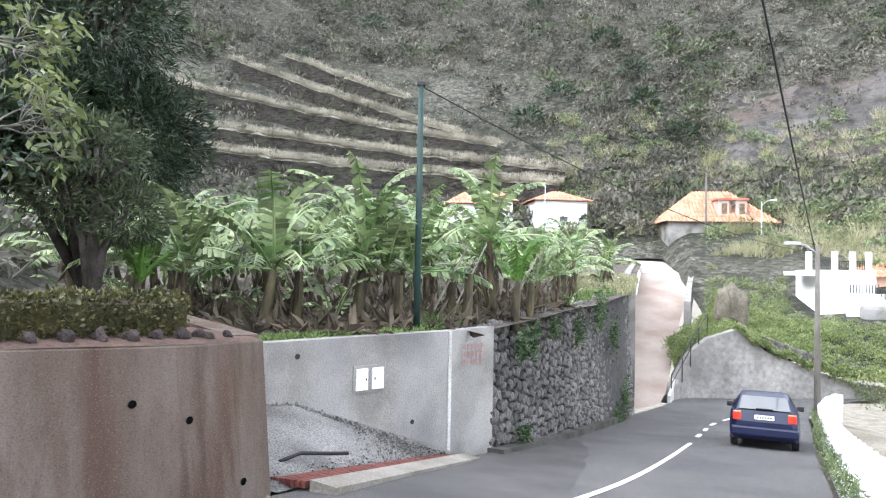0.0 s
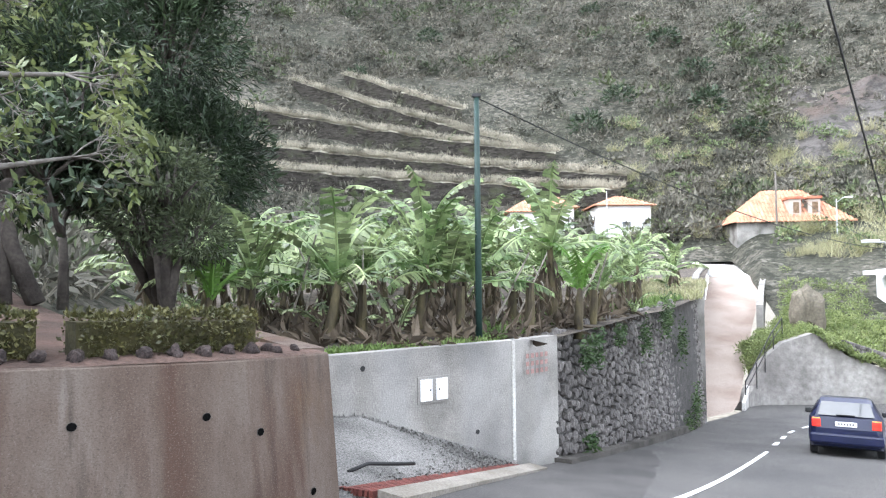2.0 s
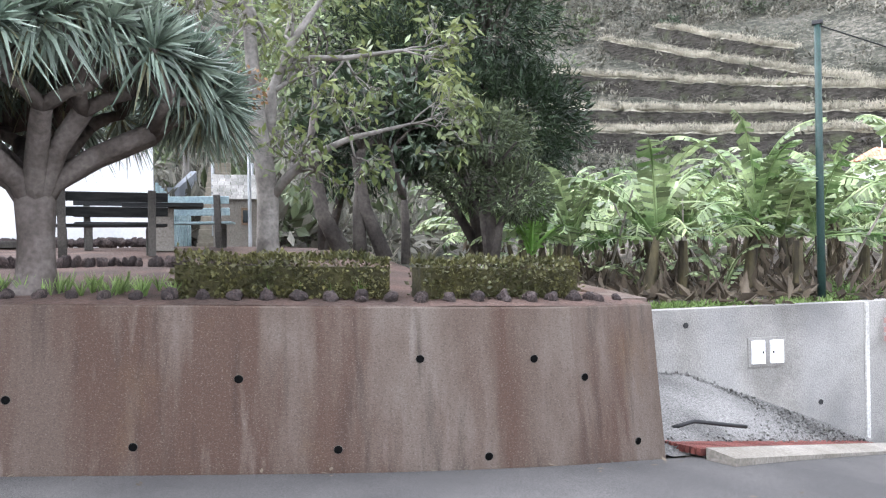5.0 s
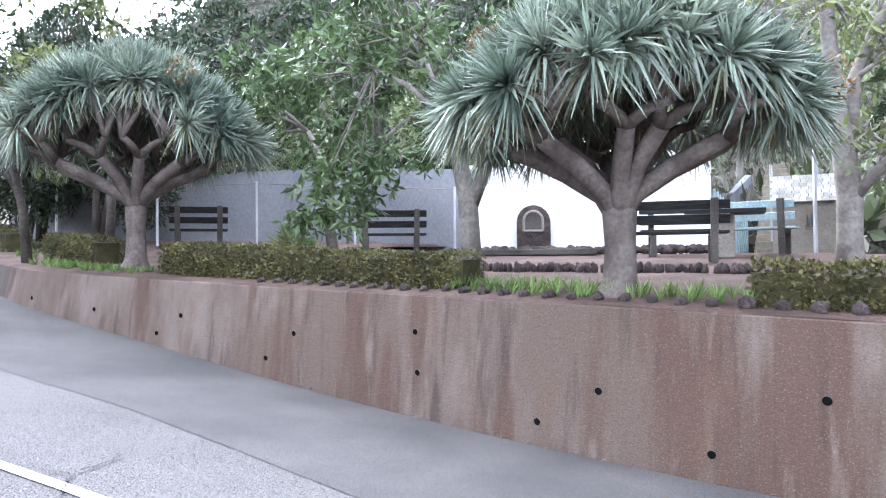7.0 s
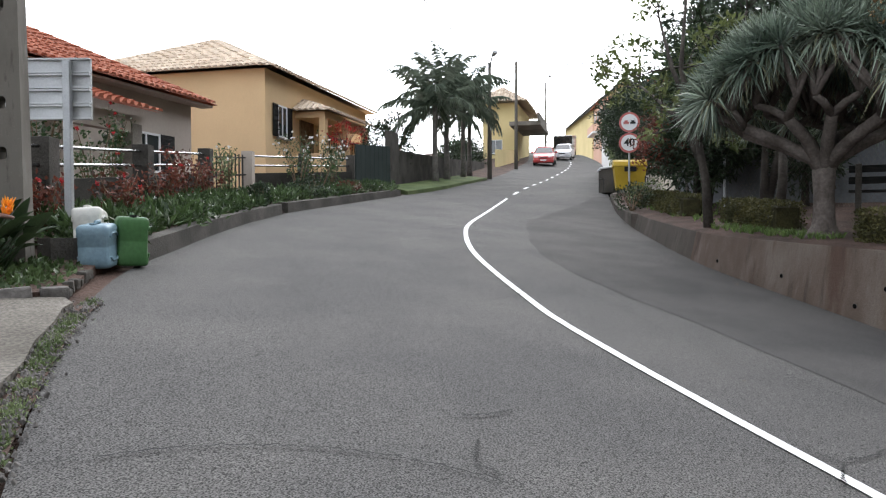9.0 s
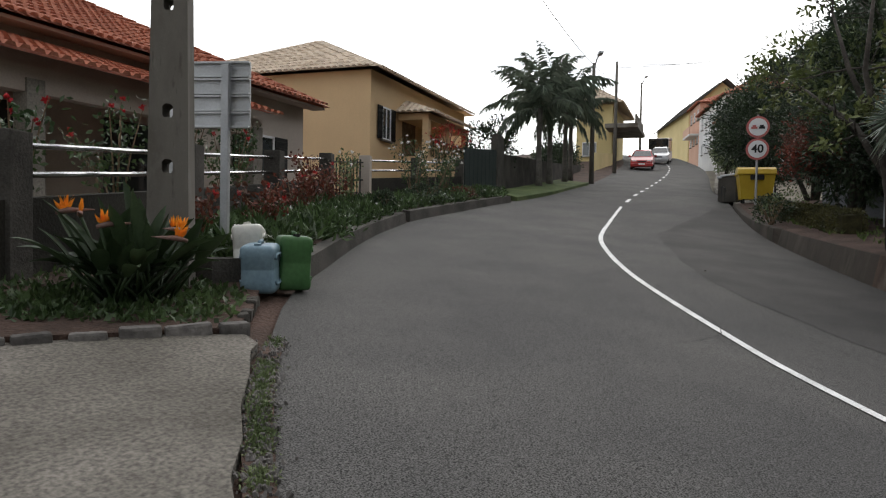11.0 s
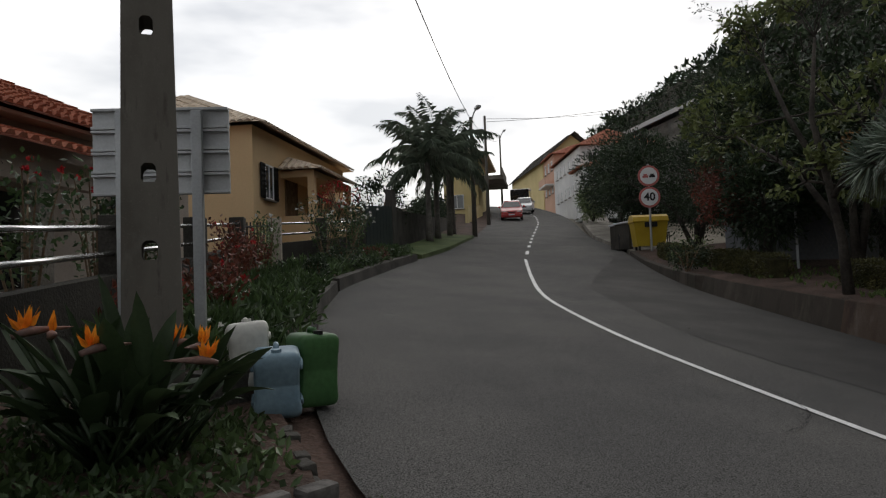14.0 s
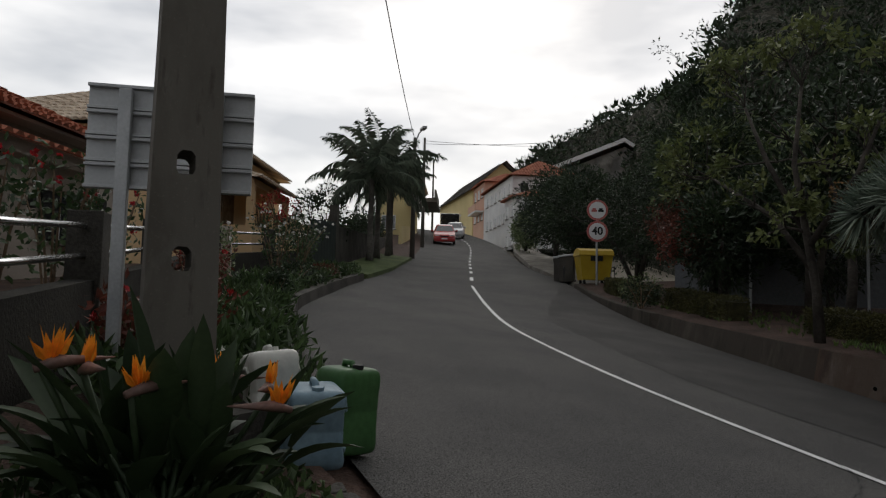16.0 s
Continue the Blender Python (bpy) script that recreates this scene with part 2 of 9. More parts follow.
PALEYEL = mat("pale_yellow_render", (0.66, 0.54, 0.27), (0.74, 0.61, 0.32), 0.4, 0.9, 0.15, 30, finevar=0.06)
PEACH = mat("peach_render", (0.62, 0.38, 0.28), (0.68, 0.43, 0.32), 0.4, 0.9, 0.1, 30, finevar=0.05)
BEIGE = mat("beige_render", (0.42, 0.36, 0.31), (0.52, 0.46, 0.40), 0.5, 0.9, 0.15, 30, finevar=0.06)
TILE = mat("terracotta_tile", (0.33, 0.105, 0.06), (0.46, 0.175, 0.105), 1.5, 0.8, 0.2, 30, vary=0.1, island=0.09)
TILE_O = mat("orange_tile", (0.42, 0.2, 0.12), (0.52, 0.285, 0.185), 1.2, 0.8, 0.2, 30, island=0.15)
TILE_P = mat("pale_clay_tile", (0.5, 0.4, 0.3), (0.62, 0.52, 0.41), 1.2, 0.85, 0.2, 30, island=0.15)
SHINGLE = mat("lichened_shingle", (0.15, 0.145, 0.13), (0.24, 0.232, 0.21), 2, 0.9, 0.4, 30, vary=0.25)
SLATEW = mat("whitened_shingle", (0.32, 0.31, 0.285), (0.47, 0.46, 0.43), 2, 0.9, 0.4, 30, vary=0.2)
BLUEW = mat("blue_grey_wall", (0.13, 0.14, 0.152), (0.2, 0.212, 0.228), 0.4, 0.9, 0.3, 14, finevar=0.12)
WOODD = mat("dark_painted_wood", (0.009, 0.01, 0.01), (0.022, 0.022, 0.021), 4, 0.65, 0.3, 60, stretch=(1, 1, 8), spec=0.15)
WOODB = mat("brown_wood", (0.13, 0.085, 0.05), (0.22, 0.155, 0.1), 4, 0.85, 0.5, 40)
PROP = mat("weathered_prop_wood", (0.2, 0.18, 0.155), (0.33, 0.3, 0.26), 4, 0.9, 0.5, 40)
BARKG = mat("grey_bark", (0.085, 0.078, 0.068), (0.19, 0.175, 0.155), 3, 0.93, 0.8, 22, dist=0.02)
BARKD = mat("dragon_tree_bark", (0.07, 0.057, 0.049), (0.14, 0.12, 0.107), 3, 0.93, 0.7, 26, dist=0.015)
BARKPALM = mat("palm_bark", (0.11, 0.1, 0.09), (0.2, 0.185, 0.165), 3, 0.93, 0.8, 20)
BANSTEM = mat("banana_stem", (0.025, 0.02, 0.014), (0.105, 0.088, 0.045), 5, 0.8, 0.4, 25, stretch=(1, 1, 0.3))
BANLEAF = leafy("banana_leaf", (0.07, 0.125, 0.038), (0.33, 0.39, 0.2), 0.3, 0.65, 0.3)
BANYOUNG = leafy("banana_young_leaf", (0.09, 0.19, 0.035), (0.17, 0.29, 0.07), 0.35, 0.25, 0.35)
BANDRY = leafy("banana_dry_leaf", (0.045, 0.034, 0.023), (0.125, 0.1, 0.07), 0.8, 0.4, 0.1)
DRAGON = leafy("dragon_tree_blade", (0.085, 0.12, 0.09), (0.24, 0.285, 0.22), 0.4, 0.5, 0.12)
DRAGONDRY = leafy("dragon_tree_old_blade", (0.13, 0.13, 0.075), (0.23, 0.22, 0.13), 0.6, 0.3, 0.15)
FRUIT = leafy("berry_cluster", (0.16, 0.09, 0.035), (0.24, 0.15, 0.06), 0.7, 0.3, 0.0)
LEAFDARK = leafy("dark_conifer_leaf", (0.018, 0.031, 0.016), (0.042, 0.066, 0.03), 0.5, 0.45, 0.12)
LEAFGREEN = leafy("glossy_green_leaf", (0.032, 0.06, 0.022), (0.085, 0.13, 0.05), 0.4, 0.45, 0.25)
LEAFLIME = leafy("yellow_green_leaf", (0.075, 0.1, 0.032), (0.165, 0.19, 0.07), 0.45, 0.35, 0.3)
LEAFOLIVE = leafy("olive_leaf", (0.09, 0.125, 0.05), (0.19, 0.23, 0.11), 0.5, 0.4, 0.2)
LEAFRED = leafy("red_foliage", (0.06, 0.035, 0.022), (0.2, 0.05, 0.033), 0.5, 0.4, 0.3)
HEDGEL = leafy("box_hedge_leaf", (0.042, 0.045, 0.015), (0.12, 0.112, 0.042), 0.5, 0.5, 0.15, scale=2.5)
SCRUB = leafy("dry_scrub_leaf", (0.05, 0.051, 0.037), (0.17, 0.16, 0.128), 0.8, 0.5, 0.05, scale=0.2)
DRYGRASS = leafy("pale_dry_grass", (0.23, 0.215, 0.165), (0.42, 0.39, 0.31), 0.85, 0.35, 0.15, scale=0.3)
REED = leafy("pale_reed", (0.25, 0.25, 0.13), (0.42, 0.4, 0.25), 0.8, 0.35, 0.2, scale=0.3)
GRASSB = leafy("fresh_grass_blade", (0.08, 0.135, 0.035), (0.17, 0.24, 0.075), 0.5, 0.4, 0.3)
PALMLEAF = leafy("palm_leaf", (0.09, 0.12, 0.085), (0.2, 0.24, 0.175), 0.45, 0.4, 0.12)
STRELEAF = leafy("strelitzia_leaf", (0.022, 0.04, 0.017), (0.052, 0.082, 0.036), 0.5, 0.35, 0.15)
STREFLOWER = leafy("orange_sepal", (0.85, 0.25, 0.02), (0.95, 0.4, 0.04), 0.5, 0.1, 0.4)
STREBRACT = mat("flower_bract", (0.16, 0.10, 0.085), (0.27, 0.14, 0.11), 8, 0.5, 0)
ROSERED = leafy("red_petal", (0.34, 0.012, 0.02), (0.46, 0.04, 0.035), 0.6, 0.2, 0.3)
ROSEWHITE = leafy("white_petal", (0.75, 0.73, 0.7), (0.85, 0.84, 0.82), 0.6, 0.08, 0.3)
METAL = mat("galvanised_steel", (0.36, 0.37, 0.38), (0.46, 0.47, 0.48), 3, 0.5, 0.05, 60, metal=0.6, finevar=0.08)
STEELRAIL = mat("polished_rail", (0.6, 0.6, 0.6), (0.68, 0.68, 0.68), 3, 0.25, 0, 60, metal=1.0, finevar=0.05)
IRON = mat("dark_iron", (0.02, 0.02, 0.02), (0.035, 0.035, 0.035), 3, 0.5, 0.1, 40)
GREENP = mat("green_pole_paint", (0.014, 0.034, 0.029), (0.024, 0.05, 0.043), 3, 0.5, 0.05, 40)
SIGNBACK = mat("sign_back_aluminium", (0.45, 0.46, 0.47), (0.54, 0.55, 0.56), 2, 0.5, 0.03, 50, metal=0.35, finevar=0.06)
SIGNWHITE = mat("sign_white", (0.78, 0.78, 0.78), (0.82, 0.82, 0.82), 2, 0.5, 0, finevar=0.03)
SIGNRED = mat("sign_red", (0.48, 0.14, 0.13), (0.54, 0.17, 0.15), 2, 0.5, 0, finevar=0.05)
BLACK = mat("matt_black", (0.012, 0.012, 0.012), (0.02, 0.02, 0.02), 3, 0.6, 0)
RUBBER = mat("tyre_rubber", (0.018, 0.018, 0.018), (0.03, 0.03, 0.03), 3, 0.85, 0.2)
BINY = mat("yellow_plastic", (0.4, 0.27, 0.02), (0.47, 0.33, 0.03), 2, 0.45, 0.05, finevar=0.06)
JWHITE = mat("milky_plastic", (0.58, 0.58, 0.53), (0.68, 0.67, 0.62), 3, 0.4, 0.06, 30, finevar=0.08)
JBLUE = mat("faded_blue_plastic", (0.15, 0.235, 0.29), (0.22, 0.32, 0.38), 3, 0.45, 0.06, 30, finevar=0.12)
JGREEN = mat("green_plastic", (0.045, 0.12, 0.04), (0.07, 0.165, 0.06), 3, 0.45, 0.06, 30, finevar=0.12)
CARBLUE = mat("dark_blue_paint", (0.005, 0.008, 0.03), (0.008, 0.011, 0.04), 2, 0.3, 0, coat=0.25, spec=0.3, finevar=0.03)
CARRED = mat("red_car_paint", (0.4, 0.03, 0.03), (0.45, 0.04, 0.04), 2, 0.28, 0, coat=0.7, spec=0.5, finevar=0.03)
CARSILVER = mat("silver_car_paint", (0.5, 0.51, 0.52), (0.56, 0.57, 0.58), 2, 0.3, 0, coat=0.6, metal=0.3, finevar=0.03)
CARBLACK = mat("black_car_paint", (0.015, 0.015, 0.016), (0.022, 0.022, 0.023), 2, 0.25, 0, coat=0.8, finevar=0.03)
GLASS = mat("dark_window_glass", (0.025, 0.03, 0.032), (0.045, 0.05, 0.052), 1, 0.06, 0, spec=0.8, coat=0.5, finevar=0.02)
LAMPRED = mat("tail_lamp_red", (0.6, 0.03, 0.02), (0.7, 0.05, 0.03), 4, 0.2, 0, coat=0.5)
LAMPORANGE = mat("indicator_orange", (0.75, 0.25, 0.04), (0.8, 0.3, 0.06), 4, 0.2, 0, coat=0.5)
LAMPCLEAR = mat("headlamp_glass", (0.55, 0.56, 0.57), (0.65, 0.66, 0.67), 4, 0.15, 0, coat=0.5)
GRATE = mat("red_oxide_grate", (0.1, 0.03, 0.025), (0.17, 0.055, 0.042), 6, 0.8, 0.4, 50)
REDDOOR = mat("dark_green_door", (0.011, 0.022, 0.021), (0.018, 0.03, 0.029), 2, 0.6, 0.05)
AQUA = mat("aqua_painted_corrugation", (0.22, 0.31, 0.33), (0.31, 0.4, 0.41), 3, 0.7, 0.2, 30)
STREAKLAWN = mat("verge_lawn", (0.05, 0.075, 0.024), (0.095, 0.125, 0.045), 1, 0.95, 0.6, 30)
EARTH = mat("dry_earth", (0.12, 0.105, 0.08), (0.2, 0.18, 0.14), 0.3, 0.97, 0.6, 8)
ORANGEAWN = mat("orange_awning", (0.7, 0.3, 0.12), (0.78, 0.38, 0.18), 2, 0.8, 0)
HILLGRASS = mat("terrace_grass", (0.15, 0.14, 0.1), (0.36, 0.335, 0.27), 0.5, 0.97, 0.9, 3, finevar=0.4, dist=0.15)
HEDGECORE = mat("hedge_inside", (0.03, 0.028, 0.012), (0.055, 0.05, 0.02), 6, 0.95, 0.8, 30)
WORNRED = mat("worn_red_paint", (0.24, 0.15, 0.135), (0.33, 0.2, 0.18), 9, 0.9, 0.3, 40)
FORECOURT = mat("worn_forecourt_concrete", (0.085, 0.077, 0.063), (0.175, 0.16, 0.138), 0.9, 0.92, 0.8, 45, finevar=0.45, dist=0.012)
# grey bark again, its colour darkened for trunks that stand in shade
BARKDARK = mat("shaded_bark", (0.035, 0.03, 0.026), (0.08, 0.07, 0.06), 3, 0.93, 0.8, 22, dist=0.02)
HAYGRASS = leafy("hill_dry_grass", (0.1, 0.094, 0.07), (0.21, 0.195, 0.155), 0.85, 0.4, 0.15, scale=0.3)
BARKPALE = mat("pale_smooth_bark", (0.11, 0.1, 0.088), (0.21, 0.195, 0.175), 4, 0.9, 0.5, 26, dist=0.01)

# ---- building helpers ----
def part(name, bm, material, parent=None, label="", smooth=False):
    me = bpy.data.meshes.new(name)
    bm.to_mesh(me)
    bm.free()
    return finish(name, me, material, parent, label, smooth)


def finish(name, me, material, parent=None, label="", smooth=False):
    for m in material if isinstance(material, (list, tuple)) else (material,):
        me.materials.append(m)
    if smooth:
        me.polygons.foreach_set("use_smooth", [True] * len(me.polygons))
    ob = new(name, me)
    if parent:
        ob.parent = parent
    if label:
        ob["label"] = label
    return ob


def raw(name, verts, faces, material, parent=None, label="", smooth=False):
    me = bpy.data.meshes.new(name)
    me.from_pydata([tuple(v) for v in verts], [], faces)
    me.update()
    return finish(name, me, material, parent, label, smooth)


def thing(name, label, category, group="", at=None):
    ob = new(name)
    if at is not None:
        ob.location = at
    ob.empty_display_size = 0.1
    return tagged(ob, label, category, group)


def structure(ob, label, category=""):
    return tagged(ob, label, category or "structure", "", "structure")


def box(bm, m, sx, sy, sz, bevel=0.0):
    """A box of that size whose base centre sits at the pose m."""
    r = bmesh.ops.create_cube(bm, size=1.0, matrix=m @ Matrix.Translation((0, 0, sz / 2)) @ Matrix.Diagonal((sx, sy, sz, 1)))
    if bevel:
        es = list({e for v in r["verts"] for e in v.link_edges})
        bmesh.ops.bevel(bm, geom=es, offset=bevel, segments=2, affect="EDGES", profile=0.6)
    return bm


def T(x, y, z=0.0, rz=0.0, rx=0.0, ry=0.0):
    return pose(x, y, z, rx, ry, rz)


def tube_data(pts, radii, n=8, wob=0.0, rng=None):
    pts = [Vector(p) for p in pts]
    verts, faces = [], []
    span = pts[-1] - pts[0]
    k0 = min(range(3), key=lambda c: abs(span[c]))
    ref = Vector([1.0 if c == k0 else 0.0 for c in range(3)])
    for i, p in enumerate(pts):
        d = (pts[min(i + 1, len(pts) - 1)] - pts[max(i - 1, 0)]).normalized()
        e1 = (ref - d * ref.dot(d)).normalized()
        e2 = d.cross(e1)
        for k in range(n):
            a = 2 * math.pi * k / n
            r = radii[i] * (1 + (rng.uniform(-wob, wob) if rng else 0))
            verts.append(p + e1 * (r * math.cos(a)) + e2 * (r * math.sin(a)))
    for i in range(len(pts) - 1):
        for k in range(n):
            a, b = i * n + k, i * n + (k + 1) % n
            faces.append((a, b, b + n, a + n))
    faces.append(tuple(range(n - 1, -1, -1)))
    faces.append(tuple((len(pts) - 1) * n + k for k in range(n)))
    return verts, faces


class Soup:
    """Collects pieces into one mesh."""

    def __init__(self):
        self.v, self.f = [], []

    def add(self, verts, faces):
        o = len(self.v)
        self.v += [tuple(p) for p in verts]
        self.f += [tuple(i + o for i in f) for f in faces]
        return self

    def tube(self, pts, radii, n=8, wob=0.0, rng=None):
        return self.add(*tube_data(pts, radii, n, wob, rng))

    def leaf(self, p, d, up, length, width, bend=0.25):
        """A pointed leaf of two halves from p along d."""
        d = d.normalized()
        s = d.cross(up)
        s = s.normalized() if s.length > 1e-4 else Vector((1, 0, 0))
        n = s.cross(d)
        m = p + d * length * 0.5
        e = p + d * length - n * length * bend
        o = len(self.v)
        self.v += [tuple(p), tuple(m + s * width / 2 - n * width * 0.15), tuple(e), tuple(m - s * width / 2 - n * width * 0.15)]
        self.f += [(o, o + 1, o + 2), (o, o + 2, o + 3)]

    def build(self, name, material, parent=None, label="", smooth=False):
        return raw(name, self.v, self.f, material, parent, label, smooth)


def rand_dir(rng):
    z = rng.uniform(-1, 1)
    a = rng.uniform(0, 2 * math.pi)
    r = math.sqrt(1 - z * z)
    return Vector((r * math.cos(a), r * math.sin(a), z))


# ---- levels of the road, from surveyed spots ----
SPOTS = np.array([(-4.49, -.94, .316), (-7.79, -3.98, .782), (-4.39, -5.97, .978), (-8.37, 1.02, .05), (-7.5, -1.08, .361), (-18.2, -5.9, 1.52),
                  (-11.5, -10.8, 1.78), (-19.7, -13.2, 2.5), (-25.8, -8.7, 2.65), (-34.2, -17.4, 4.05), (0, 10.83, -1.22), (-1.37, 5.85, -.36),
                  (7.4, 16.95, -2.5), (-5, -6.85, 1.1), (-1.7, 5.35, -.25), (-49.5, -21.3, 6), (-6.3, 1.75, -.03), (-3.6, 4.1, -.2), (-5, 3.05, -.12),
                  (-12.7, -3.2, .95), (13, 28, -3.9), (19, 31, -3.9), (4, 7, -1), (0, 0, .12), (-75, -27, 9.3), (1, -6, .85), (-23.2, -11.35, 2.52)])


def _kernel(r2):
    return np.where(r2 > 0, 0.5 * r2 * np.log(np.maximum(r2, 1e-12)), 0)


def _gap2(x, y):
    return (np.asarray(x, float)[..., None] - SPOTS[:, 0]) ** 2 + (np.asarray(y, float)[..., None] - SPOTS[:, 1]) ** 2


_n = len(SPOTS)
_A = np.zeros((_n + 3, _n + 3))
_A[:_n, :_n] = _kernel(_gap2(SPOTS[:, 0], SPOTS[:, 1])) + np.eye(_n) * 2.0
_A[:_n, _n], _A[:_n, _n + 1:] = 1, SPOTS[:, :2]
_A[_n:, :_n] = _A[:_n, _n:].T
_W = np.linalg.solve(_A, np.r_[SPOTS[:, 2], 0, 0, 0])


def level(x, y):
    x, y = np.asarray(x, float), np.asarray(y, float)
    return _kernel(_gap2(x, y)) @ _W[:_n] + _W[_n] + _W[_n + 1] * x + _W[_n + 2] * y


def lev(x, y):
    return float(level(x, y))


def smooth_line(pts, step):
    """A Catmull-Rom line through plan points, sampled about every step metres."""
    pts = np.array(pts, float)
    ext = np.vstack([2 * pts[0] - pts[1], pts, 2 * pts[-1] - pts[-2]])
    out = []
    for i in range(1, len(ext) - 2):
        p0, p1, p2, p3 = ext[i - 1:i + 3]
        n = max(1, int(np.linalg.norm(p2 - p1) / step))
        for t in np.arange(n) / n:
            out.append(0.5 * (2 * p1 + (p2 - p0) * t + (2 * p0 - 5 * p1 + 4 * p2 - p3) * t * t + (3 * p1 - p0 - 3 * p2 + p3) * t ** 3))
    out.append(pts[-1])
    return np.array(out)


def resample(line, n):
    d = np.r_[0, np.cumsum(np.linalg.norm(np.diff(line, axis=0), axis=1))]
    s = np.linspace(0, d[-1], n)
    return np.stack([np.interp(s, d, line[:, k]) for k in range(line.shape[1])], -1)


def strip(name, a, b, cols, material, lift=0.0, zfun=None, parent=None):
    """A sheet between two plan lines of equal length."""
    verts, faces = [], []
    n = len(a)
    for i in range(n):
        for k in range(cols + 1):
            p = a[i] + (b[i] - a[i]) * k / cols
            z = (lev(p[0], p[1]) if zfun is None else zfun(p[0], p[1], k / cols)) + lift
            verts.append((p[0], p[1], z))
    c = cols + 1
    for i in range(n - 1):
        for k in range(cols):
            faces.append((i * c + k, i * c + k + 1, (i + 1) * c + k + 1, (i + 1) * c + k))
    return raw(name, verts, faces, material, parent, smooth=True)


def offset(line, d):
    t = np.gradient(line, axis=0)
    t /= np.linalg.norm(t, axis=1)[:, None]
    return line + np.stack([-t[:, 1], t[:, 0]], -1) * d


# ---- ground sheet ----
def ground_sheet():
    xs = np.r_[-2500, -900, -400, -200, np.linspace(-110, 60, 60), 120, 300, 900, 2500]
    ys = np.r_[-2500, -900, -300, -120, np.linspace(-60, 60, 45), 120, 300, 900, 2500]
    verts, faces = [], []
    for y in ys:
        for x in xs:
            cx, cy = min(max(x, -75), 18), min(max(y, -24), 34)
            far = math.hypot(x - cx, y - cy)
            verts.append((x, y, lev(cx, cy) - 0.75 - min(far * 0.35, 60)))
    c = len(xs)
    for j in range(len(ys) - 1):
        for i in range(c - 1):
            faces.append((j * c + i, j * c + i + 1, (j + 1) * c + i + 1, (j + 1) * c + i))
    structure(raw("ground", verts, faces, EARTH, smooth=True), "dry brown earth falling away below the road", "ground")


ground_sheet()

# ---- road ----
EDGE_N = [(14, 40), (11.7, 35.8), (9.9, 31.9), (6.17, 25.15), (2.86, 17.6), (.63, 11.6), (-.35, 9.2), (-1.6, 5.88), (-2.5, 4.62), (-4.1, 3.4), (-5.45, 2.45), (-7.1, 1.45),
          (-8.75, .25), (-10.3, -1.1), (-11.6, -2.3), (-13.05, -3.3), (-17, -5.1), (-20.8, -6.74), (-25.4, -8.4), (-36, -12), (-50, -16.2), (-62, -20.4), (-78, -27.5)]
EDGE_S = [(24, 36), (17.5, 32), (14.6, 28.6), (12.3, 24.1), (8.7, 17), (5.2, 9.8), (2.5, 4.6), (.5, .7), (-1, -1.9), (-2.2, -3.72), (-3.7, -5.6), (-4.95, -6.85), (-6.1, -7.65),
          (-8.75, -9.4), (-11.9, -11.1), (-15.8, -12.4), (-20.8, -13.85), (-25, -14.8), (-38.5, -18.8), (-46.5, -21.4), (-60, -26.2), (-77, -34)]
MIDLINE = [(9.3, 24.7), (5.8, 17.1), (1.29, 7.45), (-1.4, 3.2), (-3.56, .03), (-4.4, -.86), (-6.6, -3.05), (-7.5, -3.82), (-9.95, -5.72), (-12.36, -7.17), (-14.66, -8.27), (-18.4, -9.65), (-23, -11.25)]
north, south = smooth_line(EDGE_N, 0.5), smooth_line(EDGE_S, 0.5)

road = strip("road", resample(north, 190), resample(south, 190), 10, ASPHALT)
structure(road, "worn grey asphalt road climbing round a bend", "road")

mid = resample(smooth_line(MIDLINE, 0.4), 150)


def ribbon(name, line, w, material, lift, parent=None, jitter=0.0, seed=1):
    rng = random.Random(seed)
    a, b = offset(line, w / 2), offset(line, -w / 2)
    if jitter:
        for i in range(len(line)):
            a[i] += rng.uniform(-jitter, jitter)
            b[i] += rng.uniform(-jitter, jitter)
    return strip(name, a, b, 1, material, lift, parent=parent)


def cut(line, a, b):
    """The piece of a plan line whose distance to a and b bounds it."""
    i = int(np.argmin(np.linalg.norm(line - np.array(a), axis=1)))
    j = int(np.argmin(np.linalg.norm(line - np.array(b), axis=1)))
    return line[min(i, j):max(i, j) + 1]


# the newer, smoother asphalt strip beside the retaining wall
pn = resample(cut(north, (2.86, 17.6), (-25.4, -8.4)), 110)
fade = np.interp(np.linspace(0, 1, 110), [0, .1, .3, .5, .62, .8, 1], [.3, 1.2, 2.3, 2.2, 2.6, 2.6, .4])
pi = offset(pn, 1.0) if np.linalg.norm(offset(pn, 1.0)[60] - mid[60]) < np.linalg.norm(offset(pn, -1.0)[60] - mid[60]) else offset(pn, -1.0)
pdir = pi - pn
wob = np.array([0.12 * noise.noise((i * 0.35, 3.1, 0)) for i in range(110)])
structure(strip("road_patch", pn + pdir * 0.02, pn + pdir * (fade + wob)[:, None], 4, ASPHALT_NEW, 0.005), "smoother dark asphalt strip laid along the wall", "road")

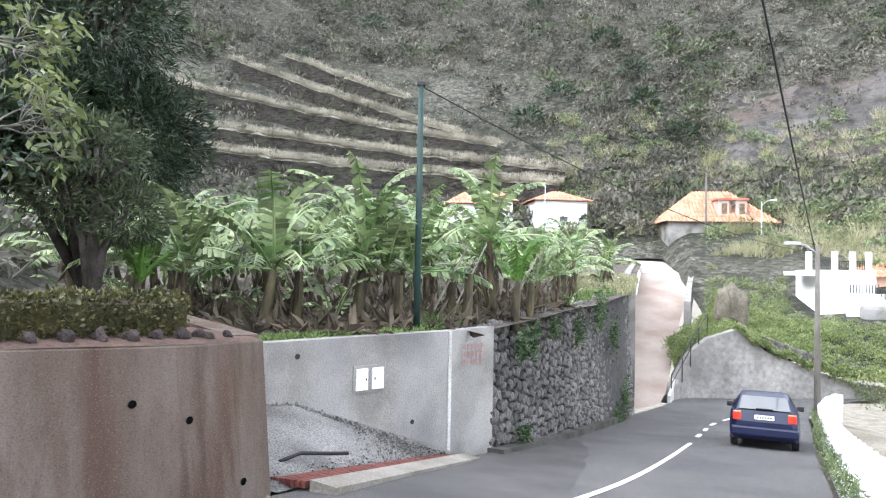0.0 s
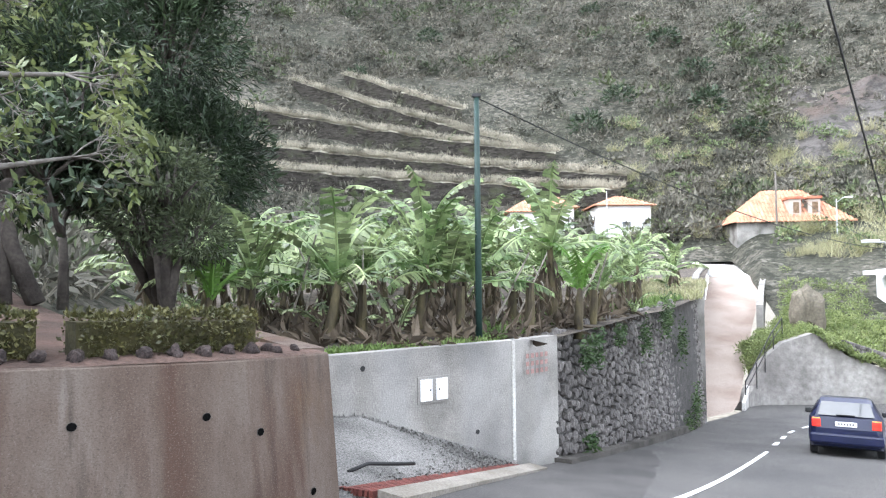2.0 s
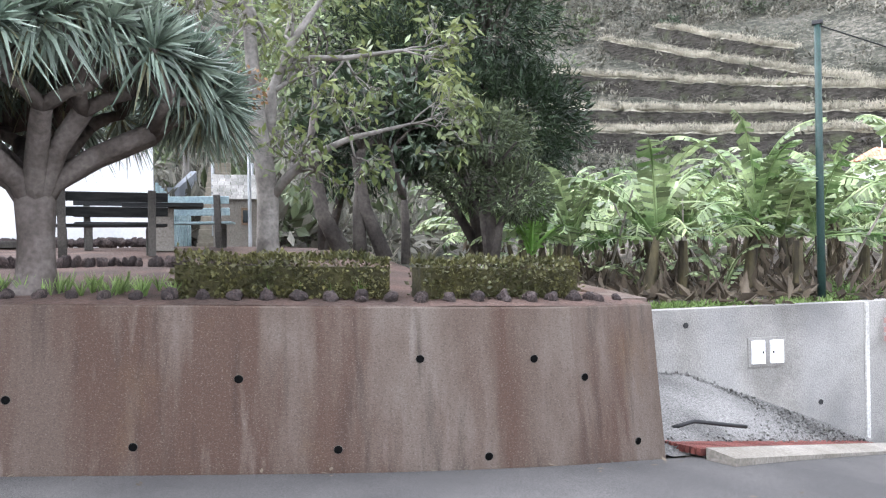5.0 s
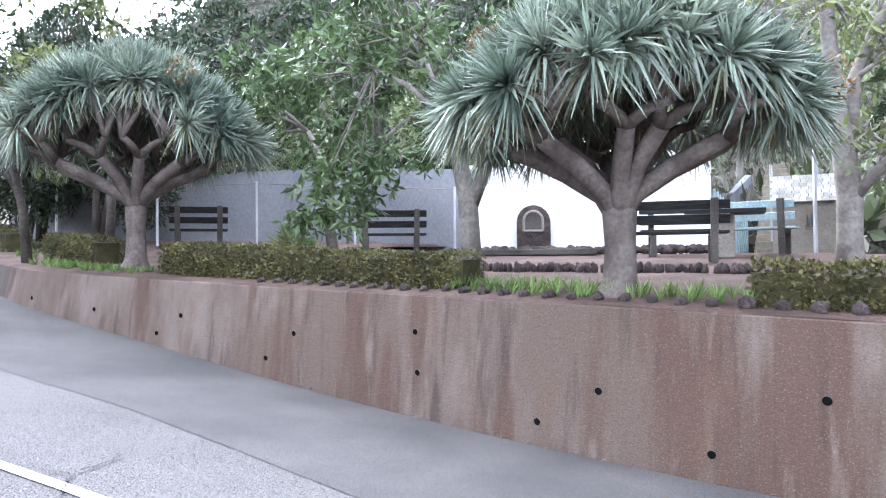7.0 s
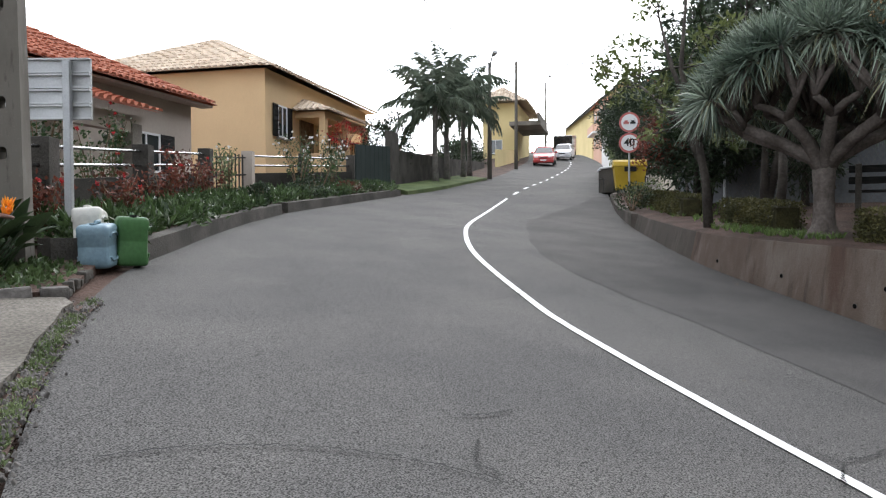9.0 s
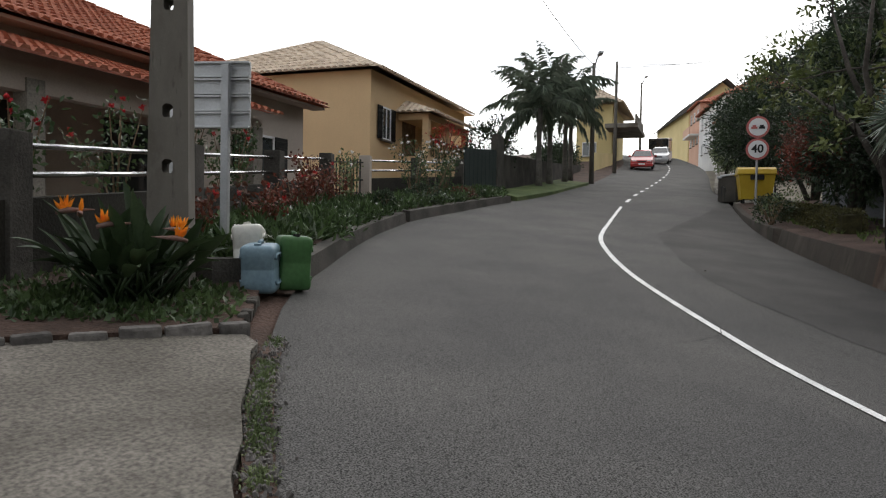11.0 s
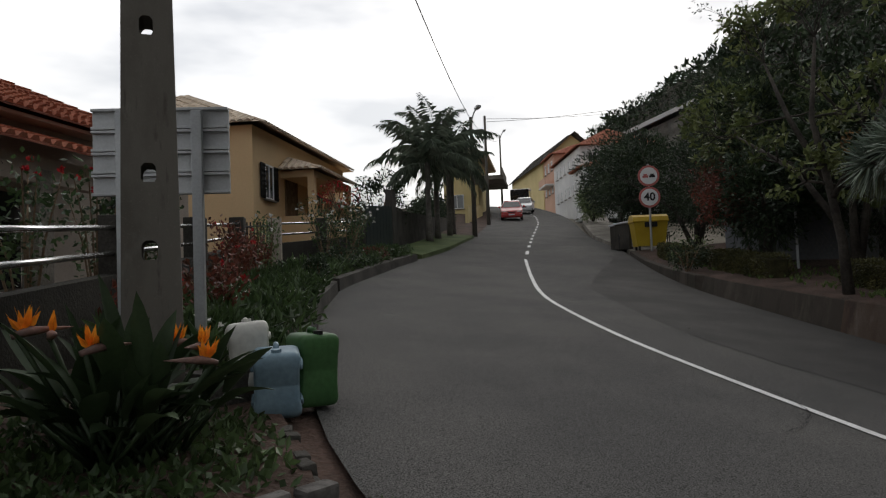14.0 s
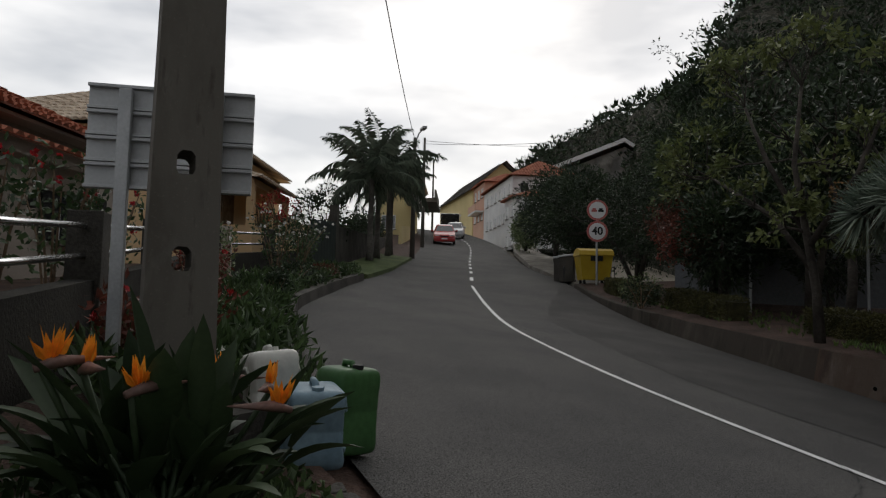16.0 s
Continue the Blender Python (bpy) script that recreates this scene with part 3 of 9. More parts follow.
structure(ribbon("road_line", cut(mid, (5.8, 17.1), (-23, -11.25)), 0.085, LINE, 0.009, jitter=0.006), "worn solid white centre line on asphalt", "road marking")
rngd = random.Random(4)
up = smooth_line([(-23, -11.25), (-29.1, -13), (-36.4, -15.1), (-51, -19.2), (-62, -23.2), (-77, -30.5)], 0.5)
down = smooth_line([(5.8, 17.1), (7.3, 20.5), (9.3, 24.7), (12.5, 29.5)], 0.5)
for line, first, gap, n in ((resample(up, 400), 1.6, 2.9, 15), (resample(down, 120), 2.0, 2.6, 4)):
    d = np.r_[0, np.cumsum(np.linalg.norm(np.diff(line, axis=0), axis=1))]
    for k in range(n):
        s0 = first + k * gap
        piece = np.stack([np.interp(np.linspace(s0, s0 + 1.15, 4), d, line[:, c]) for c in (0, 1)], -1)
        structure(ribbon("road_dash", piece, 0.12, LINE, 0.012), "white dash of the broken centre line", "road marking")


def crack(points, seed, w=0.009):
    rng = random.Random(seed)
    line = resample(smooth_line(points, 0.08), 60)
    line = line + np.array([[rng.uniform(-0.012, 0.012), rng.uniform(-0.012, 0.012)] for _ in line])
    structure(ribbon("road_crack", line, w, CRACK, 0.016, jitter=0.003, seed=seed), "thin dark crack in the asphalt", "crack")


crack([(-2.17, -3.55), (-2.54, -3.35), (-2.81, -3.16), (-3.07, -2.82), (-3.21, -2.51), (-3.28, -2.12)], 1)
crack([(-3.6, -2.42), (-3.44, -2.35), (-3.35, -2.28), (-3.32, -2.16)], 2)
crack([(-3.85, -2.65), (-3.99, -2.54), (-4.13, -2.49)], 3)
crack([(-4.75, -1.08), (-4.69, -.94), (-4.49, -.95), (-4.31, -.92)], 5)
crack([(-4.74, -.94), (-4.93, -.82), (-5.14, -.75)], 6)
crack([(-6.7, -4.18), (-7.04, -4.05), (-7.38, -4.0), (-7.65, -4.0), (-8.08, -4.17), (-8.61, -4.56)], 7)
crack([(4.3, 12.5), (4.7, 13.2), (4.6, 14.0), (5.2, 15)], 8)
crack([(-6.03, -.72), (-6.48, -1.3), (-6.84, -1.96), (-7.97, -2.99), (-8.85, -3.86)], 9, 0.006)

# ---- retaining wall of the garden ----
WALL = cut(north, (-1.6, 5.88), (-25.4, -8.4))
WALL = resample(WALL[np.argsort(-WALL[:, 0])], 120)
_wx = [-26, -20.8, -17, -12.8, -10.4, -8.4, -7.1, -5.1, -3.9, -2.7, -1.6]
_wz = [2.62, 2.05, 1.69, 1.4, 1.25, 1.15, 1.11, 1.06, 1.015, .97, .92]


def wall_top(x):
    return float(np.interp(x, _wx, _wz))


def inward(line):
    """Unit plan normals that point away from the road."""
    o = offset(line, 1.0) - line
    return o if o[len(o) // 2] @ np.array([-0.6, 0.8]) > 0 else -o


NRM = inward(WALL)


def retaining_wall():
    """A battered concrete wall, and the places of its drain holes."""
    v, f = [], []
    rows = [0.0, 0.25, 0.5, 0.75, 1.0]
    for i, p in enumerate(WALL):
        zt, zb = wall_top(p[0]), lev(*p) - 0.3
        zt = max(zt, lev(*p) + 0.1)
        for r in rows:
            q = p + NRM[i] * (0.16 * r if zt - zb > 0.6 else 0.03 * r)
            v.append((q[0], q[1], zb + (zt - zb) * r))
        for dd, dz in ((0.02, 0.015), (0.3, 0.02), (0.3, -0.6)):
            q = p + NRM[i] * ((0.16 if zt - zb > 0.6 else 0.03) + dd)
            v.append((q[0], q[1], zt + dz))
    c = len(rows) + 3
    for i in range(len(WALL) - 1):
        for k in range(c - 1):
            f.append((i * c + k, i * c + k + 1, (i + 1) * c + k + 1, (i + 1) * c + k))
    f += [tuple(range(c))[::-1], tuple((len(WALL) - 1) * c + k for k in range(c))]
    ob = raw("wall_garden", v, f, (WALLC, WALLSHADE), smooth=False)
    # faces uphill of x -13.2 get the colour darkened for tree shade
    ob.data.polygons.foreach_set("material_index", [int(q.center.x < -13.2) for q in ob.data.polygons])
    structure(ob, "rust-stained concrete retaining wall with round drain holes", "wall")
    # the drain holes: short pipes let into the face
    near = [(-2.35, .57), (-2.06, .4), (-1.8, -.16), (-3.02, .61), (-2.64, -.12), (-3.51, -.01), (-4.05, .51), (-4.63, .07), (-5.34, .42), (-5.8, .12), (-7.01, .77), (-6.96, .39),
            (-8.39, .67), (-8.71, .38), (-9.84, .81), (-10.14, .58), (-11.06, .85), (-12.23, .98)]
    return ob, near


garden_wall, HOLES = retaining_wall()


def wall_face(x, z):
    i = int(np.argmin(np.abs(WALL[:, 0] - x)))
    p = np.array([x, np.interp(-x, -WALL[:, 0], WALL[:, 1])])
    zt, zb = wall_top(p[0]), lev(*p) - 0.3
    r = (z - zb) / (zt - zb)
    q = p + NRM[i] * 0.16 * r
    return Vector((q[0], q[1], z)), Vector((NRM[i][0], NRM[i][1], 0))


for hx, hz in HOLES:
    hx += .055 if hx > -3.6 else .025
    p, n = wall_face(hx, hz)
    s = Soup()
    pts = [p - n * 0.004, p + n * 0.004]
    ring = []
    q = n.to_track_quat("Z", "Y")
    rr = random.Random(int(hx * 100))
    for k in range(14):
        a = 2 * math.pi * k / 14
        ring.append(q @ Vector((0.031 * math.cos(a), 0.029 * math.sin(a), 0)))
    v = [p - n * 0.006 + o * 1.1 for o in ring] + [p - n * 0.008 + o for o in ring] + [p + n * 0.05 + o * 0.9 for o in ring]
    fs = [(k, (k + 1) % 14, 14 + (k + 1) % 14, 14 + k) for k in range(14)] + [(14 + k, 14 + (k + 1) % 14, 28 + (k + 1) % 14, 28 + k) for k in range(14)]
    hole = raw("drain_hole", v, fs, CONC_DARK, garden_wall)
    # near-black disc paints the unlit inside; the wall itself is not pierced
    raw("pipe_mouth", [p - n * 0.0075 + o for o in ring], [tuple(range(14))], HOLE, hole)

# end face return of the wall beside the driveway
P0, N0 = WALL[0], NRM[0]


def wall_run(name, pts, thick, material, label, cat="wall", side=1, batter=0.0):
    """A wall along plan points with base and top levels: (x, y, base, top)."""
    pts = [np.array(p, float) for p in pts]
    line = np.array([p[:2] for p in pts])
    off = offset(line, thick * side) - line
    v, f = [], []
    for p, o in zip(pts, off):
        b = o / thick * batter
        v += [(p[0], p[1], p[2]), (p[0] + b[0], p[1] + b[1], p[3]), (p[0] + o[0], p[1] + o[1], p[3]), (p[0] + o[0], p[1] + o[1], p[2])]
    for i in range(len(pts) - 1):
        for k in range(4):
            f.append((i * 4 + k, i * 4 + (k + 1) % 4, (i + 1) * 4 + (k + 1) % 4, (i + 1) * 4 + k))
    f += [(3, 2, 1, 0), tuple((len(pts) - 1) * 4 + k for k in range(4))]
    ob = raw(name, v, f, material)
    bm = bmesh.new()
    bm.from_mesh(ob.data)
    bmesh.ops.recalc_face_normals(bm, faces=bm.faces)
    bm.to_mesh(ob.data)
    bm.free()
    return structure(ob, label, cat)


wall_run("wall_driveway_side", [(-1.8, 6.04, -.6, .97), (-3.3, 8.15, -.2, 1.02), (-5.5, 11.5, .6, 1.05)], 0.25, WALLC, "stained concrete side wall of the gravel driveway", side=1)

# ---- garden ground behind the wall ----
def garden_z(x, y):
    d = np.linalg.norm(WALL - np.array([x, y]), axis=1)
    i = int(np.argmin(d))
    base = max(wall_top(WALL[i][0]), lev(*WALL[i]) + 0.1)
    return base + 0.03 + min(d[i], 9) * 0.05


def garden_ground():
    v, f = [], []
    deps = [0.17, 0.3, 0.8, 1.6, 3, 5, 8, 12, 17, 24]
    for i in range(len(WALL)):
        for d in deps:
            q = WALL[i] + NRM[i] * d
            z = max(wall_top(WALL[i][0]), lev(*WALL[i]) + 0.1) + 0.025 + min(d, 9) * 0.05 - (0.02 if d < 0.2 else 0)
            v.append((q[0], q[1], z + (0.03 if d > 0.5 else 0.008) * noise.noise((q[0] * 1.3, q[1] * 1.3, 0))))
    c = len(deps)
    n = len(v) // c
    for i in range(n - 1):
        for k in range(c - 1):
            f.append((i * c + k, i * c + k + 1, (i + 1) * c + k + 1, (i + 1) * c + k))
    structure(raw("garden_soil", v, f, SOIL, smooth=True), "reddish bare soil of the raised garden", "soil")


garden_ground()

# ---- driveway, grey walls, plantation ----
structure(raw("driveway", [(-1.6, 6.0, -.36), (-.1, 10.2, -1.1), (-.05, 10.7, -1.15), (-2.05, 8.9, -.15), (-3.4, 7.65, .05), (-5.25, 5.95, .3)],
              [(0, 1, 2, 3), (0, 3, 4), (0, 4, 5)], GRAVEL), "grey gravel driveway between concrete walls", "driveway")
wall_run("wall_grey", [(-5.2, 5.9, -.6, .62), (-2.05, 8.86, -.9, .635), (-.14, 10.66, -1.6, .645), (-.08, 10.73, -1.6, .645), (.62, 11.55, -1.7, .66)], 0.22, GREYC, "rough grey rendered wall with pale patches", side=1)


structure(part("wall_corner_bead", box(bmesh.new(), T(-.1, 10.69, -1.2, 47), .06, .03, 1.84, .006), SLATEW), "pale rendered corner of a grey wall", "wall trim")


def field_z(x, y):
    return 0.6 + 0.02 * max(0, y - 10.6) + 0.035 * max(0, y - 26) + 0.05 * noise.noise((x * 0.5, y * 0.5, 2))


def field():
    v, f = [], []
    ys = np.linspace(0, 1, 40)
    right = smooth_line([(-.1, 10.9), (.75, 11.75), (6.0, 24), (8.2, 31.5), (11.6, 43), (15, 55), (16, 62), (16, 72)], 1.0)
    right = resample(right, 60)
    left = resample(smooth_line([(-5.1, 6.1), (-6.5, 9), (-12, 14), (-24, 24), (-34, 40), (-40, 72)], 1.0), 60)
    for i in range(60):
        for k in range(25):
            p = left[i] + (right[i] - left[i]) * k / 24
            v.append((p[0], p[1], field_z(p[0], p[1])))
    for i in range(59):
        for k in range(24):
            f.append((i * 25 + k, i * 25 + k + 1, (i + 1) * 25 + k + 1, (i + 1) * 25 + k))
    structure(raw("field", v, f, MULCH, smooth=True), "banana field floor littered with dry leaves", "field")


field()
wall_run("wall_stone", [(.6, 11.5, -1.8, .62), (2.3, 15.6, -2.4, .66), (4.2, 20, -3.2, .75), (6.0, 24, -3.8, .83), (6.9, 26.5, -4.2, .95)], 0.5, MORTAR, "old basalt rubble retaining wall beside the road", side=1, batter=0.25)
wall_run("wall_ramp", [(7.0, 26.6, -4.4, .9), (8.1, 32, -4.4, 1.1), (11.2, 43.0, -1.8, 1.9), (14.3, 53.0, 1.2, 2.6)], 0.35, GREYC, "grey block wall along the ramp", side=1)
RL, RR = np.array([(7.5, 29.6), (8.2, 32.8), (11.3, 43.2), (14.5, 53), (16.2, 62)]), np.array([(9.2, 30.8), (10.1, 32.8), (14.2, 43.2), (18.3, 53), (19.7, 62)])
structure(strip("ramp", RL, RR, 4, RAMPC, zfun=lambda x, y, k: float(np.interp(y, [30, 34, 43, 53, 62], [-4.05, -3.75, -1.2, 1.75, 3.1]))), "steep pale concrete ramp with ribbed surface", "ramp")
structure(strip("ramp_top", RL[3:], RR[3:], 2, SLATEW, 0.02, zfun=lambda x, y, k: float(np.interp(y, [53, 62], [1.75, 3.1]))), "whitened concrete head of the ramp", "ramp")


# ---- hillside ----
def crest(az):
    return float(np.interp(az, [-60, -31, -20, 0, 40, 80, 86, 93, 97, 100, 106, 112, 118, 130], [19, 21.5, 27, 32, 33, 28, 24, 17, 14.5, 13, 9, 5.5, 4, 3]))


def base_r(az):
    return float(np.interp(az, [-60, -40, -33, -29, -25, -21, -17, 8, 20, 35, 60, 88, 94, 100, 108], [62, 48, 42.6, 40.4, 39, 38.2, 62, 62, 40, 17, 17, 22, 50, 95, 130]))


def base_z(az):
    return float(np.interp(az, [-60, -40, -21, -17, 8, 20, 35, 60, 90, 108], [-3.8, -3.6, -2.2, 3.0, 3.0, 1.0, 0.4, 0.6, 2.0, 9]))


def hill_z(az, r):
    r0, z0 = base_r(az), base_z(az)
    rk = max(r0 + 8, float(np.interp(az, [-60, 30, 60, 130], [76, 72, 46, 60])))
    zk = float(np.interp(az, [-60, 30, 60, 90, 100, 130], [9, 9, 6.5, 7, 12, 16]))
    if az < -19 and r < rk:
        z = float(np.interp(r, [r0, max(50, r0 + 2), rk], [z0, .2, zk]))
    elif r < rk:
        z = z0 + (zk - z0) * (r - r0) / (rk - r0)
    else:
        z = zk + 0.8 * (r - rk)
    e = math.tan(radians(crest(az)))
    rc = (zk - 0.8 * rk - 1.5) / (e - 0.8)
    rc = max(rc, rk)
    if r > rc:
        z = 1.5 + rc * e - 0.1 * (r - rc)
    return z, rk


def terrace_weight(az, r):
    w = 0.8 * min(max((az + 13) / 4, 0), 1) * min(max((34 - az) / 4, 0), 1)
    return w * min(max((104 - 0.3 * abs(az) - r) / 6, 0), 1)


def hill_point(az, r):
    z, rk = hill_z(az, r)
    w = terrace_weight(az, r) if r > rk - 6 else 0
    n = 1.6 * noise.noise((az * 0.11, r * 0.06, 0)) + 0.9 * noise.noise((az * 0.4, r * 0.2, 4))
    zz = z + n * min(1, max(0, (r - rk) / 10)) * (1 - 0.85 * w)
    a = radians(az)
    return Vector((-math.sin(a) * r, math.cos(a) * r, zz))


def hillside():
    azs = np.r_[np.linspace(-62, 40, 250), np.linspace(41, 108, 110)]
    us = np.linspace(0, 1, 130) ** 1.15
    v, f, mi = [], [], []
    for az in azs:
        r0 = base_r(az)
        for u in us:
            v.append(hill_point(az, r0 + u * (240 - r0)))
    c = len(us)
    for i in range(len(azs) - 1):
        for k in range(c - 1):
            f.append((i * c + k, (i + 1) * c + k, (i + 1) * c + k + 1, i * c + k + 1))
            q = v[i * c + k]
            n = (v[(i + 1) * c + k] - q).cross(v[i * c + k + 1] - q).normalized()
            az, r = azs[i], q.xy.length
            if -62 < az < -21 and 79 < r < 94 + 5 * noise.noise((az * 0.3, 1, 0)) and az < -22 + 3 * noise.noise((r * 0.1, 5, 0)):
                mi.append(1)
            else:
                mi.append(0)
    ob = raw("hillside", v, f, (HILL, CLIFF), smooth=True)
    ob.data.polygons.foreach_set("material_index", mi)
    structure(ob, "steep dry scrub hillside with old stone terraces and a rock face", "hillside")


hillside()


# each ledge: bearing and steepness of sight at its two ends
LEDGES = [((24, .166), (-9, .1275)), ((24, .2), (-9.5, .147)), ((21, .244), (-4, .181)), ((17, .284), (-1, .196)), ((13, .296), (3.5, .246))]


def ledge_at(k, az):
    """Radius and height of a ledge's edge at a bearing."""
    (a0, e0), (a1, e1) = LEDGES[k]
    e = e0 + (e1 - e0) * (az - a0) / (a1 - a0)
    lo, hi = 62.0, 150.0
    for _ in range(22):
        m = (lo + hi) / 2
        lo, hi = (m, hi) if hill_z(az, m)[0] < 1.53 + m * e - 2.0 else (lo, m)
    return lo - 0.4, 1.53 + lo * e + 0.22 * noise.noise((az * 0.5, k, 0)) + 0.1 * noise.noise((az * 2.3, k, 3))


def terraces():
    """Dry-stone terrace walls with grassy ledges, let into the slope."""
    for k, ((a0, e0), (a1, e1)) in enumerate(LEDGES):
        v, f = [], []
        n = 150
        for i in range(n):
            t = i / (n - 1)
            az = a0 + (a1 - a0) * t
            r, zt = ledge_at(k, az)
            r += 0.5 * noise.noise((az * 0.7, k, 7))
            tall = 2.6 * min(1, 8 * t + .15, 8 * (1 - t) + .15) * (1 + .35 * noise.noise((az * .45, k, 11)))
            a = radians(az)
            d = Vector((-math.sin(a), math.cos(a), 0))
            for rr, z in ((r, zt - tall - .8), (r + .1, zt - 0.3), (r + 0.3, zt - .1), (r + 2.7, zt + 0.85), (r + 4.6, zt + 0.2)):
                q = d * rr
                v.append((q.x, q.y, z))
        mi = []
        for i in range(n - 1):
            for c in range(4):
                f.append((i * 5 + c, (i + 1) * 5 + c, (i + 1) * 5 + c + 1, i * 5 + c + 1))
                mi.append(0 if c < 1 else 1)
        ob = raw("terrace_wall", v, f, (TERRACE, HILLGRASS), smooth=False)
        ob.data.polygons.foreach_set("material_index", mi)
        structure(ob, "old dry-stone terrace with a pale grassy ledge", "terrace")


terraces()

# ---- plants: builders ----
def banana_leaf(p, yaw, rise, length, width, rng, dry=False, tears=13):
    """One arched blade with torn segments on both sides of a midrib."""
    s = Soup()
    d = Vector((math.cos(yaw), math.sin(yaw), 0))
    side = Vector((-d.y, d.x, 0))
    pts = []
    n = tears + 2
    for i in range(n + 1):
        t = i / n
        a = rise - (rise + 1.5 if dry else rise * 0.5 + 0.75) * t ** 2.0
        step = length / n
        q = pts[-1] + (d * math.cos(a) + Vector((0, 0, math.sin(a)))) * step if pts else Vector(p)
        pts.append(q)
    fold = [rng.uniform(-.25, .55) for _ in (0, 1)]
    for i in range(2, n):
        t = (i - 1) / (n - 1)
        w = width * (math.sin(math.pi * min(1, t * 0.86 + 0.1)) ** 0.7)
        for sg in (-1, 1):
            droop = fold[sg > 0] + rng.gauss(.1, .2) + .5 * t * t if not dry else rng.uniform(0.9, 1.6)
            wv = side * sg * math.cos(droop) * w / 2 - Vector((0, 0, 1)) * math.sin(droop) * w / 2
            fw = (pts[i + 1] - pts[i]) * rng.uniform(0.7, 1.0)
            lean = (pts[i + 1] - pts[i]) * rng.uniform(0.1, 0.7)
            a, b = pts[i], pts[i] + fw
            s.add([a, b, b + wv + lean, a + wv * rng.uniform(0.7, 1.0) + lean], [(0, 1, 2, 3)])
    s.tube(pts, [0.028 * (1 - 0.85 * i / n) + 0.004 for i in range(n + 1)], 4)
    return s


def banana_plant(seed, young=False):
    rng = random.Random(seed)
    h = rng.uniform(.95, 1.75) if not young else 0.5
    plant = thing("banana_plant", "young banana plant with bright upright leaves" if young else "tall banana plant with wind-torn green leaves", "banana plant", "banana plants of the field")
    lean = (rng.uniform(-0.25, 0.25), rng.uniform(-0.25, 0.25))
    r = 0.085 if not young else 0.05
    pts = [(lean[0] * t, lean[1] * t, h * t - 0.12 * (t == 0)) for t in (0, 0.3, 0.6, 1.0)]
    st = Soup().tube(pts, [r * 1.25, r * 1.1, r * 0.95, r * 0.6], 10, 0.08, rng)
    st.build("stem", BANSTEM, plant, smooth=True)
    top = Vector((lean[0], lean[1], h - 0.05))
    n = 5 if young else rng.randint(9, 11)
    for k in range(n):
        yaw = 2.4 * k + rng.uniform(-0.3, 0.3)
        rise = rng.uniform(0.1, 0.6) if k < 3 and not young else rng.uniform(0.75, 1.3) if k < n - 4 else rng.uniform(1.25, 1.52)
        ln = rng.uniform(1.5, 2.25) * (0.42 if young else 1)
        banana_leaf(top, yaw, rise, ln, rng.uniform(0.38, 0.52) * (0.6 if young else 1), rng, tears=20).build("leaf", BANYOUNG if young else BANLEAF, plant)
    if not young:
        # a sucker beside the stem and limp dead leaves close against it
        sk = Vector((rng.uniform(-0.5, 0.5), rng.uniform(-0.5, 0.5), 0))
        for k in range(4 if seed % 3 == 0 else 0):
            banana_leaf(sk, 1.6 * k + rng.uniform(-0.3, 0.3), rng.uniform(0.9, 1.4), rng.uniform(0.8, 1.3), 0.26, rng, tears=9).build("sucker_leaf", BANLEAF, plant)
        for k in range(rng.randint(2, 4)):
            a = rng.uniform(0, 6.3)
            d = Vector((math.cos(a), math.sin(a), 0))
            s = Soup()
            q = top - Vector((0, 0, 0.15))
            for j in range(7):
                p = q + d * (0.1 + 0.05 * math.sin(j)) - Vector((0, 0, 0.13 * j))
                s.leaf(p, (rand_dir(rng) * 0.5 - Vector((0, 0, 1))).normalized(), rand_dir(rng), rng.uniform(0.22, 0.4), rng.uniform(0.05, 0.12), 0.2)
            s.build("dry_leaf", BANDRY, plant)
    return plant


def limb_tree(rng, base, height, spread, r0, levels=4, fork=3, start=0.35, up=0.55):
    """A forking skeleton: the tubes and the twig ends with their directions."""
    s, tips = Soup(), []

    def grow(p, d, ln, r, lvl):
        q = p + d * ln
        m = p + d * ln * 0.5 + rand_dir(rng) * ln * 0.06
        s.tube([p, m, q], [r, r * 0.85, r * 0.7], max(5, 9 - lvl), 0.05, rng)
        if lvl >= levels:
            tips.append((q, d))
            return
        for _ in range(fork if lvl else fork + 1):
            e = (d * up + rand_dir(rng) * spread + Vector((0, 0, 0.18))).normalized()
            grow(q, e, ln * rng.uniform(0.62, 0.9), r * 0.56, lvl + 1)
            if lvl >= levels - 1:
                tips.append((q, e))

    grow(Vector(base) - Vector((0, 0, 0.1)), Vector((rng.uniform(-0.1, 0.1), rng.uniform(-0.1, 0.1), 1)).normalized(), height * start, r0 * 0.8, 0)
    return s, tips


def leaves_at(rng, tips, per, radius, length, width, flat=0.4, droop=0.0, s=None):
    s = s or Soup()
    for p, d in tips:
        for _ in range(per):
            o = rand_dir(rng) * radius * rng.random() ** 0.5
            e = (rand_dir(rng) + d * 0.5 + Vector((0, 0, flat - droop))).normalized()
            s.leaf(p + o, e, rand_dir(rng), length * rng.uniform(0.6, 1.2), width * rng.uniform(0.7, 1.2), 0.15)
    return s


